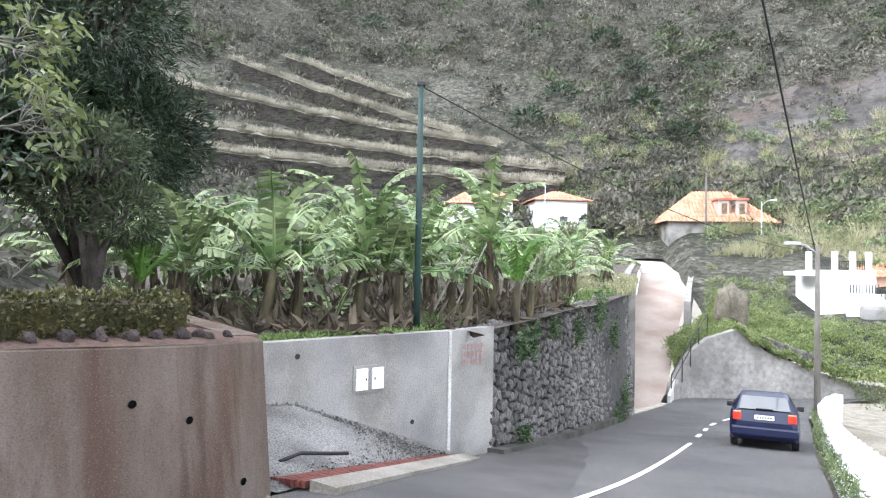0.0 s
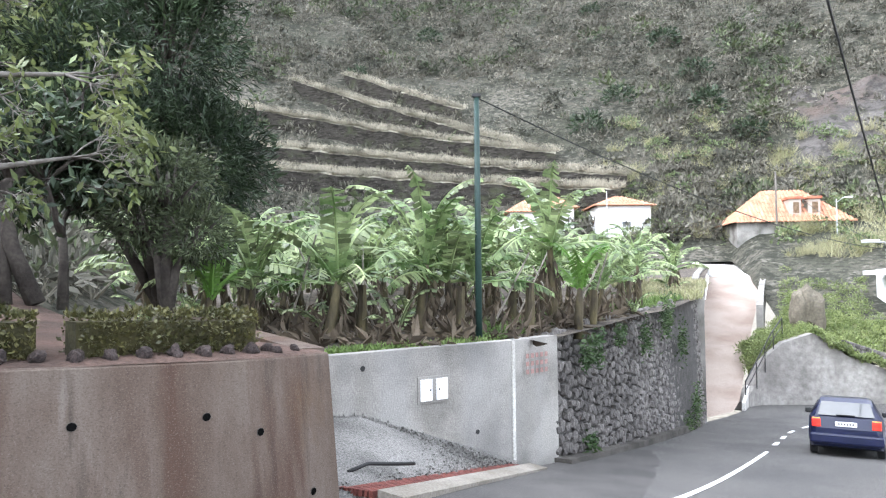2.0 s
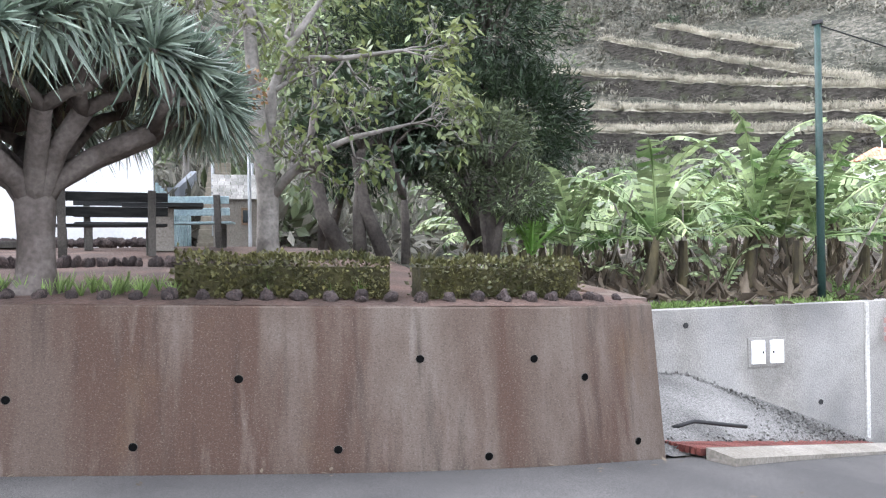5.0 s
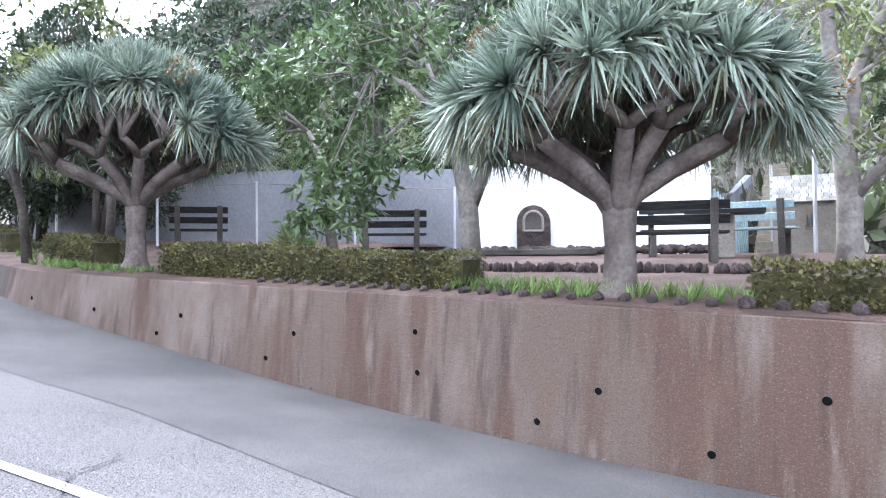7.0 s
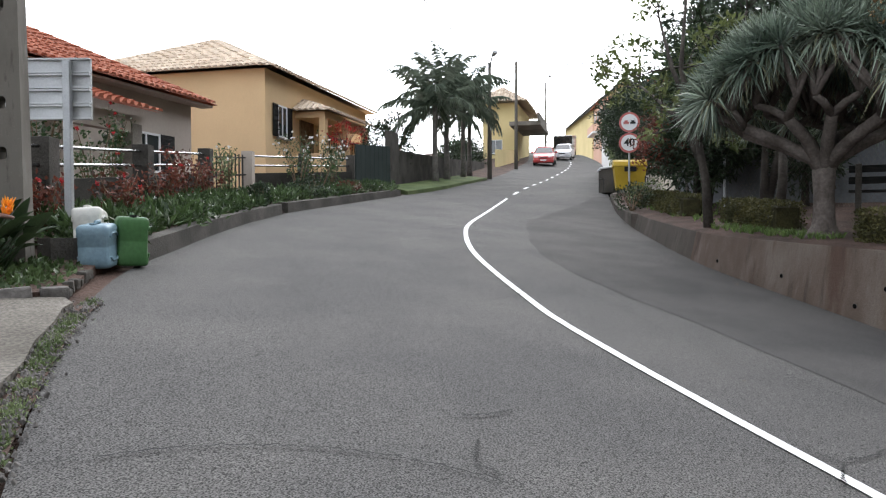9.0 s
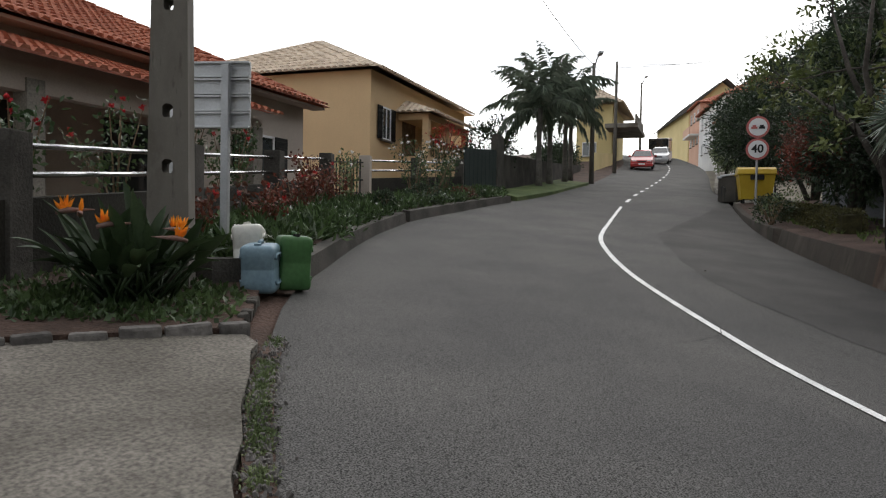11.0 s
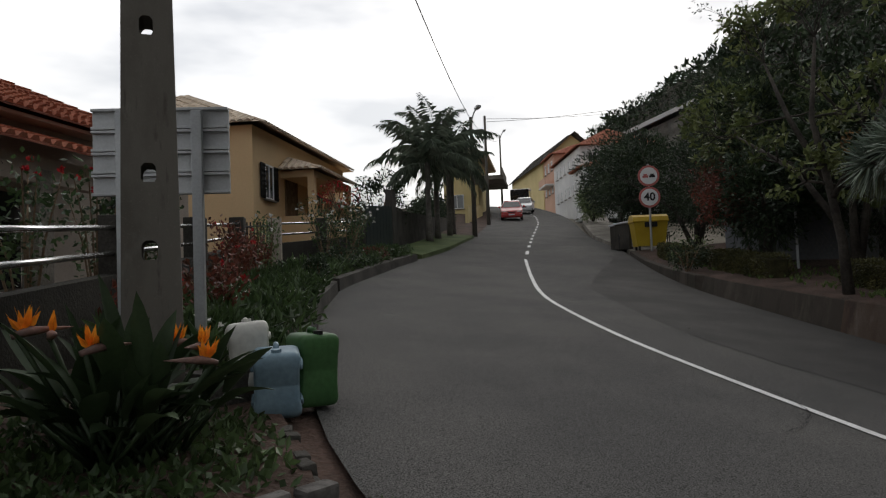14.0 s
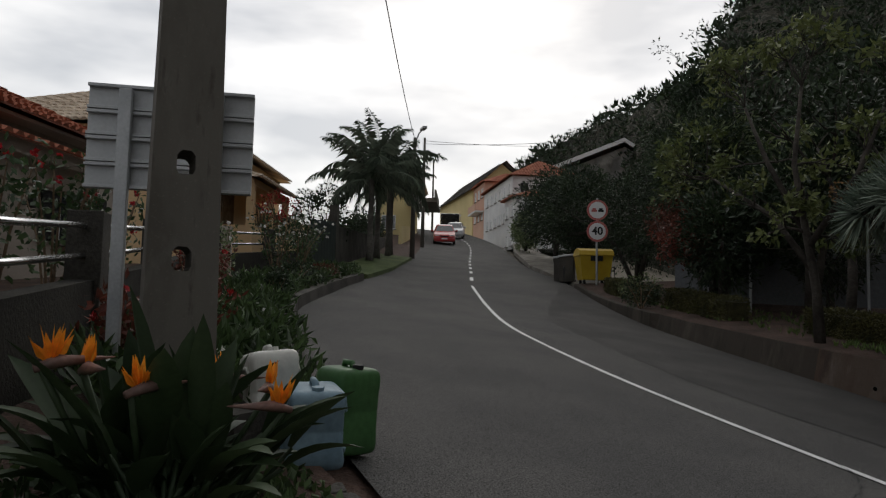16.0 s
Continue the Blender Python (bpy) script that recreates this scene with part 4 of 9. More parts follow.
def clump(rng, centre, size, count, length, width, s=None, inside=0.55, floor=-1.0):
    """Leaves scattered through the outer part of an uneven ellipsoid."""
    s = s or Soup()
    c, size = Vector(centre), Vector(size)
    sd = rng.uniform(0, 99)
    for _ in range(count):
        d = rand_dir(rng)
        if d.z < floor:
            d.z = -d.z
        k = (inside + (1 - inside) * rng.random() ** 0.6) * (0.85 + 0.4 * noise.noise(d * 1.7 + Vector((sd, 0, 0))))
        p = c + Vector((d.x * size.x, d.y * size.y, d.z * size.z)) * k
        e = (d + rand_dir(rng) * 0.9).normalized()
        s.leaf(p, e, rand_dir(rng), length * rng.uniform(0.6, 1.3), width * rng.uniform(0.7, 1.3), 0.2)
    return s


def blades(rng, p, n, length, width, spread, s, segs=3, sag=0.6, axis=None):
    """A tuft of strap-shaped blades."""
    axis = axis or Vector((0, 0, 1))
    for _ in range(n):
        d = (axis + rand_dir(rng) * spread).normalized()
        side = d.cross(rand_dir(rng)).normalized() * width / 2
        ln = length * rng.uniform(0.7, 1.15)
        v, f = [], []
        for i in range(segs + 1):
            t = i / segs
            q = p + d * ln * t - Vector((0, 0, 1)) * sag * ln * t * t * (0.3 + abs(1 - abs(d.z)))
            w = side * (1.0 - t ** 2 * 0.93) * (0.65 if i == 0 else 1)
            v += [q - w, q + w]
        for i in range(segs):
            f.append((2 * i, 2 * i + 1, 2 * i + 3, 2 * i + 2))
        s.add(v, f)
    return s


def dragon_tree(base, fork_z, top_z, radius, seed, label, rim_z):
    """Stout grey trunk, thick forking arms and an umbrella of blade rosettes."""
    rng = random.Random(seed)
    tree = thing("dragon_tree", label, "dragon tree", "dragon trees", at=base)
    b = Vector((0, 0, 0))
    fz = fork_z - base[2]
    s = Soup()
    s.tube([(0, 0, -0.15), (0.0, 0, 0.0), (0.01, 0, 0.1), (0.02, 0, 0.24), (0.03, 0.0, fz * 0.55), (0.01, 0, fz * 0.9), (0, 0, fz + 0.1)], [0.27, 0.2, 0.155, 0.14, 0.135, 0.15, 0.12], 16, 0.05, rng)
    tips = []
    rz, tz = rim_z - base[2], top_z - base[2]
    arms = 10
    for k in range(arms):
        a = 2 * math.pi * k / arms + rng.uniform(-0.2, 0.2)
        inner = k % 3 == 0
        rr = radius * (0.34 if inner else 0.55)
        mz = fz + (rz - fz) * (0.85 if not inner else 1.0)
        d = Vector((math.cos(a), math.sin(a), 0))
        p1 = d * 0.05 + Vector((0, 0, fz - 0.16))
        pm = d * 0.13 + Vector((0, 0, fz + 0.06))
        p2 = d * rr * 0.5 + Vector((0, 0, fz + (mz - fz) * 0.55))
        p3 = d * rr + Vector((0, 0, mz))
        s.tube([p1, pm, p2, p3], [0.05, 0.088, 0.082, 0.074], 9, 0.06, rng)
        for j in range(2):
            a2 = a + (j - 0.5) * 0.6 + rng.uniform(-0.1, 0.1)
            e = Vector((math.cos(a2), math.sin(a2), 0))
            p4 = e * (rr + radius * 0.16) + Vector((0, 0, mz + (tz - rz) * 0.12))
            s.tube([p3, (p3 + p4) / 2 + Vector((0, 0, 0.03)), p4], [0.062, 0.05, 0.045], 7)
            for q in range(10):
                a3 = a2 + rng.uniform(-0.5, 0.5)
                g = rng.uniform(0.42, 0.86) if not inner else rng.uniform(0.02, 0.6)
                if q == 0 and not inner:
                    g = 0.86
                p5 = Vector((math.cos(a3), math.sin(a3), 0)) * radius * g
                p5.z = rz - 0.12 * g + (tz - rz) * 0.8 * max(0.0, 1 - g ** 2.2) + rng.uniform(-0.06, 0.06)
                s.tube([p4, (p4 + p5) / 2, p5], [0.04, 0.035, 0.032], 6)
                tips.append((p5, Vector((p5.x * 0.75, p5.y * 0.75, (p5.z - rz) * 0.9 + 0.25)).normalized()))
    s.build("trunk", BARKD, tree, smooth=True)
    crown, old, fruit = Soup(), Soup(), Soup()
    for p, d in tips:
        blades(rng, p, 52, 0.36 * radius / 1.8 + 0.05, 0.038, 0.95, crown, 2, 0.12, d)
        blades(rng, p - d * 0.05, 34, 0.4, 0.038, 0.8, crown, 2, 0.8, d * 0.45 - Vector((0, 0, 0.3)))
        blades(rng, p - d * 0.06, 7, 0.34, 0.03, 1.0, old, 3, 1.2, d * 0.4 - Vector((0, 0, 0.3)))
    for k in range(7):
        p, d = tips[rng.randrange(len(tips))]
        for _ in range(90):
            fruit.leaf(p + d * 0.35 + rand_dir(rng) * 0.17, rand_dir(rng), rand_dir(rng), 0.05, 0.03)
    crown.build("crown", DRAGON, tree, "stiff blue-green blades in rosettes")
    old.build("dry_skirt", DRAGONDRY, tree, "hanging dry yellowish blades")
    tagged(fruit.build("berry_mass", FRUIT, tree, "orange-brown berry clusters"), kind="stuff")
    return tree


def hedge(points, z0s, height, width, seed, label):
    rng = random.Random(seed)
    ob = thing("hedge", label, "hedge", "clipped hedges on the garden wall")
    pts = [Vector((p[0], p[1], z)) for p, z in zip(points, z0s)]
    core, s = Soup(), Soup()
    for a, b in zip(pts, pts[1:]):
        d = (b - a)
        n = Vector((-d.y, d.x, 0)).normalized()
        w = n * (width / 2 - 0.07)
        up = Vector((0, 0, height - 0.05))
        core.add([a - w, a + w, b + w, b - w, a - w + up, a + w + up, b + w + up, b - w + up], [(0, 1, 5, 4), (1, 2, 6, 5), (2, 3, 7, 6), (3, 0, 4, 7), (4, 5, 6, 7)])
        for _ in range(int(d.length * 2900 * (height + width))):
            t, u, v = rng.random(), rng.uniform(-1, 1), rng.random()
            if rng.random() < 0.68:
                u = math.copysign(1, u)
            else:
                v = 1.0
            bumpy = 0.05 * noise.noise((a + d * t) * 3.0) + rng.gauss(0, 0.018)
            p = a + d * t + n * u * (width / 2 + bumpy) + Vector((0, 0, v * height + (bumpy if v == 1 else 0)))
            out = (n * u + Vector((0, 0, 1.0 if v == 1 else 0.2)) + rand_dir(rng) * 0.8).normalized()
            s.leaf(p, out, rand_dir(rng), rng.uniform(0.03, 0.055), rng.uniform(0.02, 0.034))
    # a plain dark box fills the hedge behind its leaves
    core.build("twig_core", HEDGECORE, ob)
    s.build("foliage", HEDGEL, ob)
    return ob


def palm(base, height, seed, fronds=24, flen=2.4, lab="slender feather palm with arching grey-green fronds"):
    rng = random.Random(seed)
    tree = thing("palm_tree", lab, "palm tree", "palms beside the road", at=base)
    pts = [(0.1 * math.sin(t * 2), 0.05 * t, height * t - (0.2 if t == 0 else 0)) for t in (0, .2, .4, .6, .8, 1)]
    Soup().tube(pts, [0.17, 0.125, 0.115, 0.105, 0.105, 0.1], 10, 0.04, rng).build("trunk", BARKPALM, tree, smooth=True)
    top = Vector(pts[-1])
    down = Vector((0, 0, -1))
    for k in range(fronds):
        s = Soup()
        yaw = 2.4 * k + rng.uniform(-.25, .25)
        rise = 1.5 - 1.75 * (k / (fronds - 1)) ** .9 + rng.uniform(-.12, .12)
        ln = flen * rng.uniform(.85, 1.1)
        d = Vector((math.cos(yaw), math.sin(yaw), 0))
        side = Vector((-d.y, d.x, 0))
        q, rib = top.copy(), [top.copy()]
        for i in range(12):
            a = rise - (1.25 + .35 * rng.random()) * (i / 12) ** 1.7
            q = q + (d * math.cos(a) + Vector((0, 0, math.sin(a)))) * ln / 12
            rib.append(q.copy())
        s.tube(rib, [0.03 * (1 - i / 14) for i in range(13)], 4)
        for i in range(2, 13):
            fw = (rib[i] - rib[i - 1]).normalized()
            for sub in range(4):
                p = rib[i - 1].lerp(rib[i], sub / 4)
                t = (i + sub / 4) / 13
                ll = ln * .2 * math.sin(math.pi * min(1, t * .78 + .2)) + .12
                for sg in (-1, 1):
                    e = (side * sg * rng.uniform(.55, .9) + fw * .6 + down * rng.uniform(.0, .75)).normalized()
                    s.leaf(p, e, Vector((0, 0, 1)), ll * rng.uniform(.85, 1.1), 0.026, 0.35)
        s.build("frond", PALMLEAF, tree)
    return tree


def rosebush(x, y, z, h, w, seed, flower, n_flower, name="rose_bush", label="leggy rose bush with red blooms", leaf=None, count=260):
    rng = random.Random(seed)
    ob = thing(name, label, "shrub", "garden shrubs", at=(x, y, z))
    st, lf = Soup(), Soup()
    tips = []
    for k in range(7):
        a = rng.uniform(0, 6.3)
        e = Vector((math.cos(a) * w * rng.uniform(.3, 1), math.sin(a) * w * rng.uniform(.3, 1), h * rng.uniform(.65, 1.0)))
        m = e * 0.5 + Vector((0, 0, h * 0.12))
        st.tube([(0, 0, -0.05), m, e], [0.014, 0.01, 0.005], 5)
        tips.append(e)
        for _ in range(count // 7):
            t = rng.uniform(0.25, 1.0)
            p = (m * (1 - abs(2 * t - 1)) + e * max(0, 2 * t - 1)) if t > .5 else m * 2 * t
            lf.leaf(p + rand_dir(rng) * 0.13, rand_dir(rng) + Vector((0, 0, .3)), rand_dir(rng), rng.uniform(.05, .09), rng.uniform(.03, .05))
    st.build("stem_frame", WOODB, ob)
    lf.build("foliage", leaf or LEAFOLIVE, ob)
    if n_flower:
        fl = Soup()
        for k in range(n_flower):
            c = tips[k % len(tips)] + rand_dir(rng) * (0.04 if k < 7 else 0.18)
            for _ in range(14):
                fl.leaf(c + rand_dir(rng) * 0.012, rand_dir(rng) + Vector((0, 0, .4)), rand_dir(rng), 0.036, 0.032, 0.3)
        tagged(fl.build("bloom_mass", flower, ob), kind="stuff")
    return ob


def shrub(x, y, z, size, seed, leaf, label, count=700, ll=0.07, lw=0.035, name="shrub", category="shrub"):
    rng = random.Random(seed)
    ob = thing(name, label, category, "", at=(x, y, z))
    st = Soup()
    for k in range(6):
        a = k * 1.05
        st.tube([(0, 0, -0.05), (math.cos(a) * size[0] * .3, math.sin(a) * size[1] * .3, size[2] * .9), (math.cos(a) * size[0] * .6, math.sin(a) * size[1] * .6, size[2] * 1.5)], [.03 * size[2] + .008, .02 * size[2] + .005, .004], 5)
    st.build("stem_frame", WOODB, ob)
    clump(rng, (0, 0, size[2]), size, count, ll, lw, floor=-0.95).build("foliage", leaf, ob)
    return ob

# ---- garden above the wall ----
dragon_tree((-5.84, 3.11, 1.14), 1.93, 3.8, 1.62, 11, "broad dragon tree with stout grey trunk and umbrella crown", 2.5)
dragon_tree((-11.75, -1.27, 1.42), 2.36, 4.65, 1.95, 12, "old dragon tree beside the clipped hedge", 2.95)


def wall_at(x, d):
    i = int(np.argmin(np.abs(WALL[:, 0] - x)))
    q = WALL[i] + NRM[i] * d
    return (float(q[0]), float(q[1])), max(wall_top(WALL[i][0]), lev(*WALL[i]) + 0.1) + 0.03 + d * 0.05


def hedge_run(x0, x1, d, h, w, seed, label):
    pts, zs = [], []
    for x in np.linspace(x0, x1, max(2, int(abs(x1 - x0) / 0.6))):
        p, z = wall_at(x, d)
        pts.append(p)
        zs.append(z - 0.03)
    hedge(pts, zs, h, w, seed, label)


hedge_run(-1.78, -3.0, 0.66, 0.31, 0.42, 1, "low clipped box hedge with olive and yellow leaves")
hedge_run(-3.06, -4.5, 0.66, 0.31, 0.42, 2, "low clipped box hedge beside a bare tree")
hedge_run(-6.9, -8.6, 0.8, 0.36, 0.45, 3, "clipped box hedge behind the retaining wall")
hedge_run(-8.65, -10.6, 0.8, 0.4, 0.45, 4, "clipped box hedge near an old dragon tree")
hedge_run(-12.4, -14.6, 1.3, 0.42, 0.5, 5, "dark clipped hedge under the trees")
hedge_run(-16.5, -19.5, 1.0, 0.45, 0.5, 6, "dark clipped hedge near the road sign")
hedge_run(-20.2, -23.6, 0.8, 0.4, 0.5, 7, "low dark hedge beside the kerb")


def lava_edge():
    """The row of dark stones that edges the bed on the wall."""
    rng = random.Random(3)
    base = []
    for k in range(4):
        bm = bmesh.new()
        bmesh.ops.create_icosphere(bm, subdivisions=2, radius=0.5)
        for v in bm.verts:
            v.co *= 1 + 0.35 * noise.noise(v.co * 2.2 + Vector((k * 7, 0, 0)))
        me = bpy.data.meshes.new("edging_stone")
        bm.to_mesh(me)
        bm.free()
        me.materials.append(LAVA)
        base.append(me)
    row = thing("stone_edging", "row of dark lava stones along the bed", "stone edging")
    x = -1.75
    while x > -9:
        (px, py), z = wall_at(x, rng.uniform(.30, .42))
        st = new("stone", base[rng.randrange(4)])
        st.parent = row
        s = rng.uniform(.06, .12) if x > -4.6 else rng.uniform(.05, .09)
        st.matrix_basis = pose(px, py, z + s * .15, rng.uniform(0, 360), rng.uniform(0, 360), 0) @ Matrix.Diagonal((s * 1.2, s, s * .8, 1))
        x -= s * rng.uniform(.32, .6)
    row2 = thing("stone_edging", "upright dark lava stones round the seating area", "stone edging")
    for i in range(84):
        t = i / 83
        p = Vector((-9.6, 3.4, 0)).lerp(Vector((-6.2, 6.3, 0)), t) + Vector((rng.uniform(-.05, .05), rng.uniform(-.05, .05), 0))
        st = new("stone", base[rng.randrange(4)])
        st.parent = row2
        s = rng.uniform(.09, .15)
        st.matrix_basis = pose(p.x, p.y, garden_z(p.x, p.y) + .04, rng.uniform(-20, 20), rng.uniform(-20, 20), rng.uniform(0, 360)) @ Matrix.Diagonal((s * .8, s * .8, s * 1.4, 1))
    row3 = thing("stone_edging", "low lava rock border at the foot of a whitewashed wall", "stone edging")
    for i in range(84):
        t = i / 83
        p = Vector((-14.7, 5.0, 0)).lerp(Vector((-12.15, 9.4, 0)), t)
        st = new("stone", base[rng.randrange(4)])
        st.parent = row3
        s = rng.uniform(.13, .24)
        st.matrix_basis = pose(p.x, p.y, garden_z(p.x, p.y) + .05, rng.uniform(0, 360), rng.uniform(0, 360), 0) @ Matrix.Diagonal((s, s, s, 1))


lava_edge()


def grass_patch(name, pts, n, length, seed, material=None, spread=0.5, label="tufts of fresh grass", width=0.016):
    rng = random.Random(seed)
    s = Soup()
    for _ in range(n):
        x, y = pts(rng)
        blades(rng, Vector((x, y, garden_z(x, y) - 0.01)), 6, length, width, spread, s, 2, 0.5)
    return tagged(s.build(name, material or GRASSB), label, "grass", "", "stuff")


def along_wall(x0, x1, d0, d1):
    def f(rng):
        return wall_at(rng.uniform(x0, x1), rng.uniform(d0, d1))[0]
    return f


grass_patch("grass", along_wall(-7.0, -4.4, .45, .95), 150, .2, 1, label="fresh strap-leaved tufts on the bed")
grass_patch("grass", along_wall(-13.2, -10.8, .4, .9), 170, .13, 2, label="bright grass at the foot of a dragon tree")
grass_patch("grass", along_wall(-20, -14, .6, 2.6), 300, .12, 3, label="grass in the shade of the garden")
grass_patch("grass", along_wall(-4.0, -3.2, .5, .7), 14, .2, 4, label="small green tufts between hedges")


def bench(m, w, label, wood=WOODD):
    b = thing("bench", label, "bench", "garden benches")
    for k, (y, z, tilt) in enumerate(((-.02, .42, 0), (.14, .42, 0), (.28, .42, 0))):
        bm = box(bmesh.new(), m @ T(0, y - .12, z), w, .125, .04, .008)
        part("seat_slat", bm, wood, b)
    for z in (.56, .76):
        bm = box(bmesh.new(), m @ T(0, .26 + (z - .5) * .2, z, 0, -10), w, .035, .13, .008)
        part("back_slat", bm, wood, b)
    for x in (-w * .36, w * .36):
        bm = bmesh.new()
        box(bm, m @ T(x, .3, 0, 0, -8), .1, .09, .92, .01)
        box(bm, m @ T(x, -.1, 0), .1, .09, .4, .01)
        box(bm, m @ T(x, .08, .34), .09, .45, .08, .01)
        part("support", bm, CONC_DARK, b, "weathered concrete bench support")
    return b


def face(x, y, yaw):
    return T(x, y, garden_z(x, y), yaw)


# yaw: benches turn their backs to the road
bench(face(-9.35, 6.2, 236), 1.55, "dark slatted bench on pale concrete supports")
bench(face(-13.9, 3.1, 256), 1.35, "dark slatted bench before a blue-grey wall")
bench(face(-15.6, -.45, 270), 1.1, "dark slatted bench near a chain-link fence")
bench(face(-10.9, 7.6, 60), 1.5, "dark slatted bench facing a table")
bench(face(-10.35, 8.6, 215), 1.35, "pale blue slatted bench at the table", AQUA)
tb = thing("garden_table", "dark slab table on a pale concrete foot", "table")
part("tabletop", box(bmesh.new(), face(-9.9, 7.6, 50) @ T(0, 0, .7), 1.2, .7, .07, .01), WOODD, tb)
part("foot", box(bmesh.new(), face(-9.9, 7.6, 50), .3, .3, .7, .02), CONC, tb)

# whitewashed chapel wall with a stone niche
def chapel():
    a, b = Vector((-15.0, 5.3, 0)), Vector((-12.58, 9.51, 0))
    d = (b - a).normalized()
    n = Vector((-d.y, d.x, 0))
    if n.x > 0:
        n = -n
    z = 1.3
    h = thing("white_house", "whitewashed gable wall of a low house", "house")
    s = Soup()
    v = [a + Vector((0, 0, z)), b + Vector((0, 0, z)), b + Vector((0, 0, 3.62)), a.lerp(b, .45) + Vector((0, 0, 4.0)), a + Vector((0, 0, 3.75))]
    v += [p + n * 5 for p in v]
    s.add(v, [(0, 1, 2, 3, 4), (9, 8, 7, 6, 5), (1, 6, 7, 2), (2, 7, 8, 3), (3, 8, 9, 4), (4, 9, 5, 0), (0, 5, 6, 1)])
    s.build("wall", WHITEW, h)
    c = Vector((-14.38, 6.38, 0)) - n * 0.06
    zg = garden_z(c.x, c.y) - .05
    nich = thing("wall_niche", "arched dark pebble niche set against a whitewashed wall", "niche")
    rng = random.Random(9)
    # pebbles set round an arch: outer arch and base
    body = Soup()
    prof = [(-.35, 0), (.35, 0), (.35, .7)] + [(.35 * math.cos(t), .7 + .35 * math.sin(t)) for t in np.linspace(.15, math.pi - .15, 11)] + [(-.35, .7)]
    fr = [c + d * p[0] + Vector((0, 0, zg + p[1])) - n * .2 for p in prof]
    bk = [c + d * p[0] + Vector((0, 0, zg + p[1])) + n * .05 for p in prof]
    k = len(prof)
    body.add(fr + bk, [tuple(range(k))] + [(i, (i + 1) % k, k + (i + 1) % k, k + i) for i in range(k)])
    body.build("body", LAVA, nich)
    inner = [(-.2, .5), (.2, .5), (.2, .72)] + [(.2 * math.cos(t), .72 + .2 * math.sin(t)) for t in np.linspace(.2, math.pi - .2, 9)] + [(-.2, .72)]
    raw("recess", [c + d * p[0] + Vector((0, 0, zg + p[1])) - n * .206 for p in inner], [tuple(range(len(inner)))], CONC_DARK, nich)
    ring = Soup()
    for i in range(len(inner)):
        p, q = inner[i], inner[(i + 1) % len(inner)]
        ring.tube([c + d * p[0] + Vector((0, 0, zg + p[1])) - n * .21, c + d * q[0] + Vector((0, 0, zg + q[1])) - n * .21], [.028, .028], 6)
    ring.build("rim", CONC, nich, "pale plaster rim")
    stones = Soup()
    for row in range(9):
        for col in range(9):
            x = -.32 + col * .075 + (row % 2) * .035
            zz = .05 + row * .055
            pc = c + d * x + Vector((0, 0, zg + zz)) - n * .2
            stones.tube([pc + n * .02, pc - n * .025], [.04, .026], 6)
    tagged(stones.build("pebble_facing", LAVA, nich), kind="stuff")
    # paving and step in front
    st = Soup()
    pc = c - n * .9
    bm = box(bmesh.new(), T(pc.x, pc.y, zg - .02, math.degrees(math.atan2(d.y, d.x))), 2.6, .8, .12, .02)
    structure(part("step", bm, CONC_DARK), "low dark step before the niche", "step")
    return d, n


chapel()
wall_run("wall_blue", [(-17.0, 6.6, 1.2, 3.75), (-18.6, 3.2, 1.3, 3.9), (-19.6, .6, 1.4, 3.85), (-20.6, -2.6, 1.5, 3.35), (-21.5, -5.2, 1.7, 3.2)], .25, BLUEW, "blue-grey rendered wall behind the garden", side=-1)
fence = thing("chain_fence", "sagging chain-link fence on thin posts", "fence")
fp = [(-16.2, 5.2), (-17.0, 3.0), (-17.6, .8), (-18.2, -1.4), (-18.8, -3.6)]
for x, y in fp:
    part("post", box(bmesh.new(), T(x, y, garden_z(x, y)), .05, .05, 1.5), METAL, fence)
wires = Soup()
for (x0, y0), (x1, y1) in zip(fp, fp[1:]):
    a, b = Vector((x0, y0, garden_z(x0, y0))), Vector((x1, y1, garden_z(x1, y1)))
    wires.tube([a + Vector((0, 0, 1.45)), (a + b) / 2 + Vector((0, 0, 1.4)), b + Vector((0, 0, 1.45))], [.012] * 3, 4)
    for k in range(22):
        for dz in (0, 1):
            p, q = a.lerp(b, k / 22), a.lerp(b, min(1, max(0, k / 22 + (.35 if dz else -.35))))
            wires.tube([p + Vector((0, 0, .05)), q + Vector((0, 0, 1.4))], [.002] * 2, 3)
tagged(wires.build("mesh_wire", CONC, fence), kind="stuff")
# ochre building with awning behind the blue wall
ob = thing("ochre_house", "ochre house with an orange awning behind the garden", "house")
part("wall", box(bmesh.new(), T(-19.5, 8.6, 1.2, 65), 4, 3, 2.9, .02), BEIGE, ob)
part("awning", box(bmesh.new(), T(-17.9, 8.0, 2.9, 65, 14), 3.6, 1.2, .06, .01), ORANGEAWN, ob)

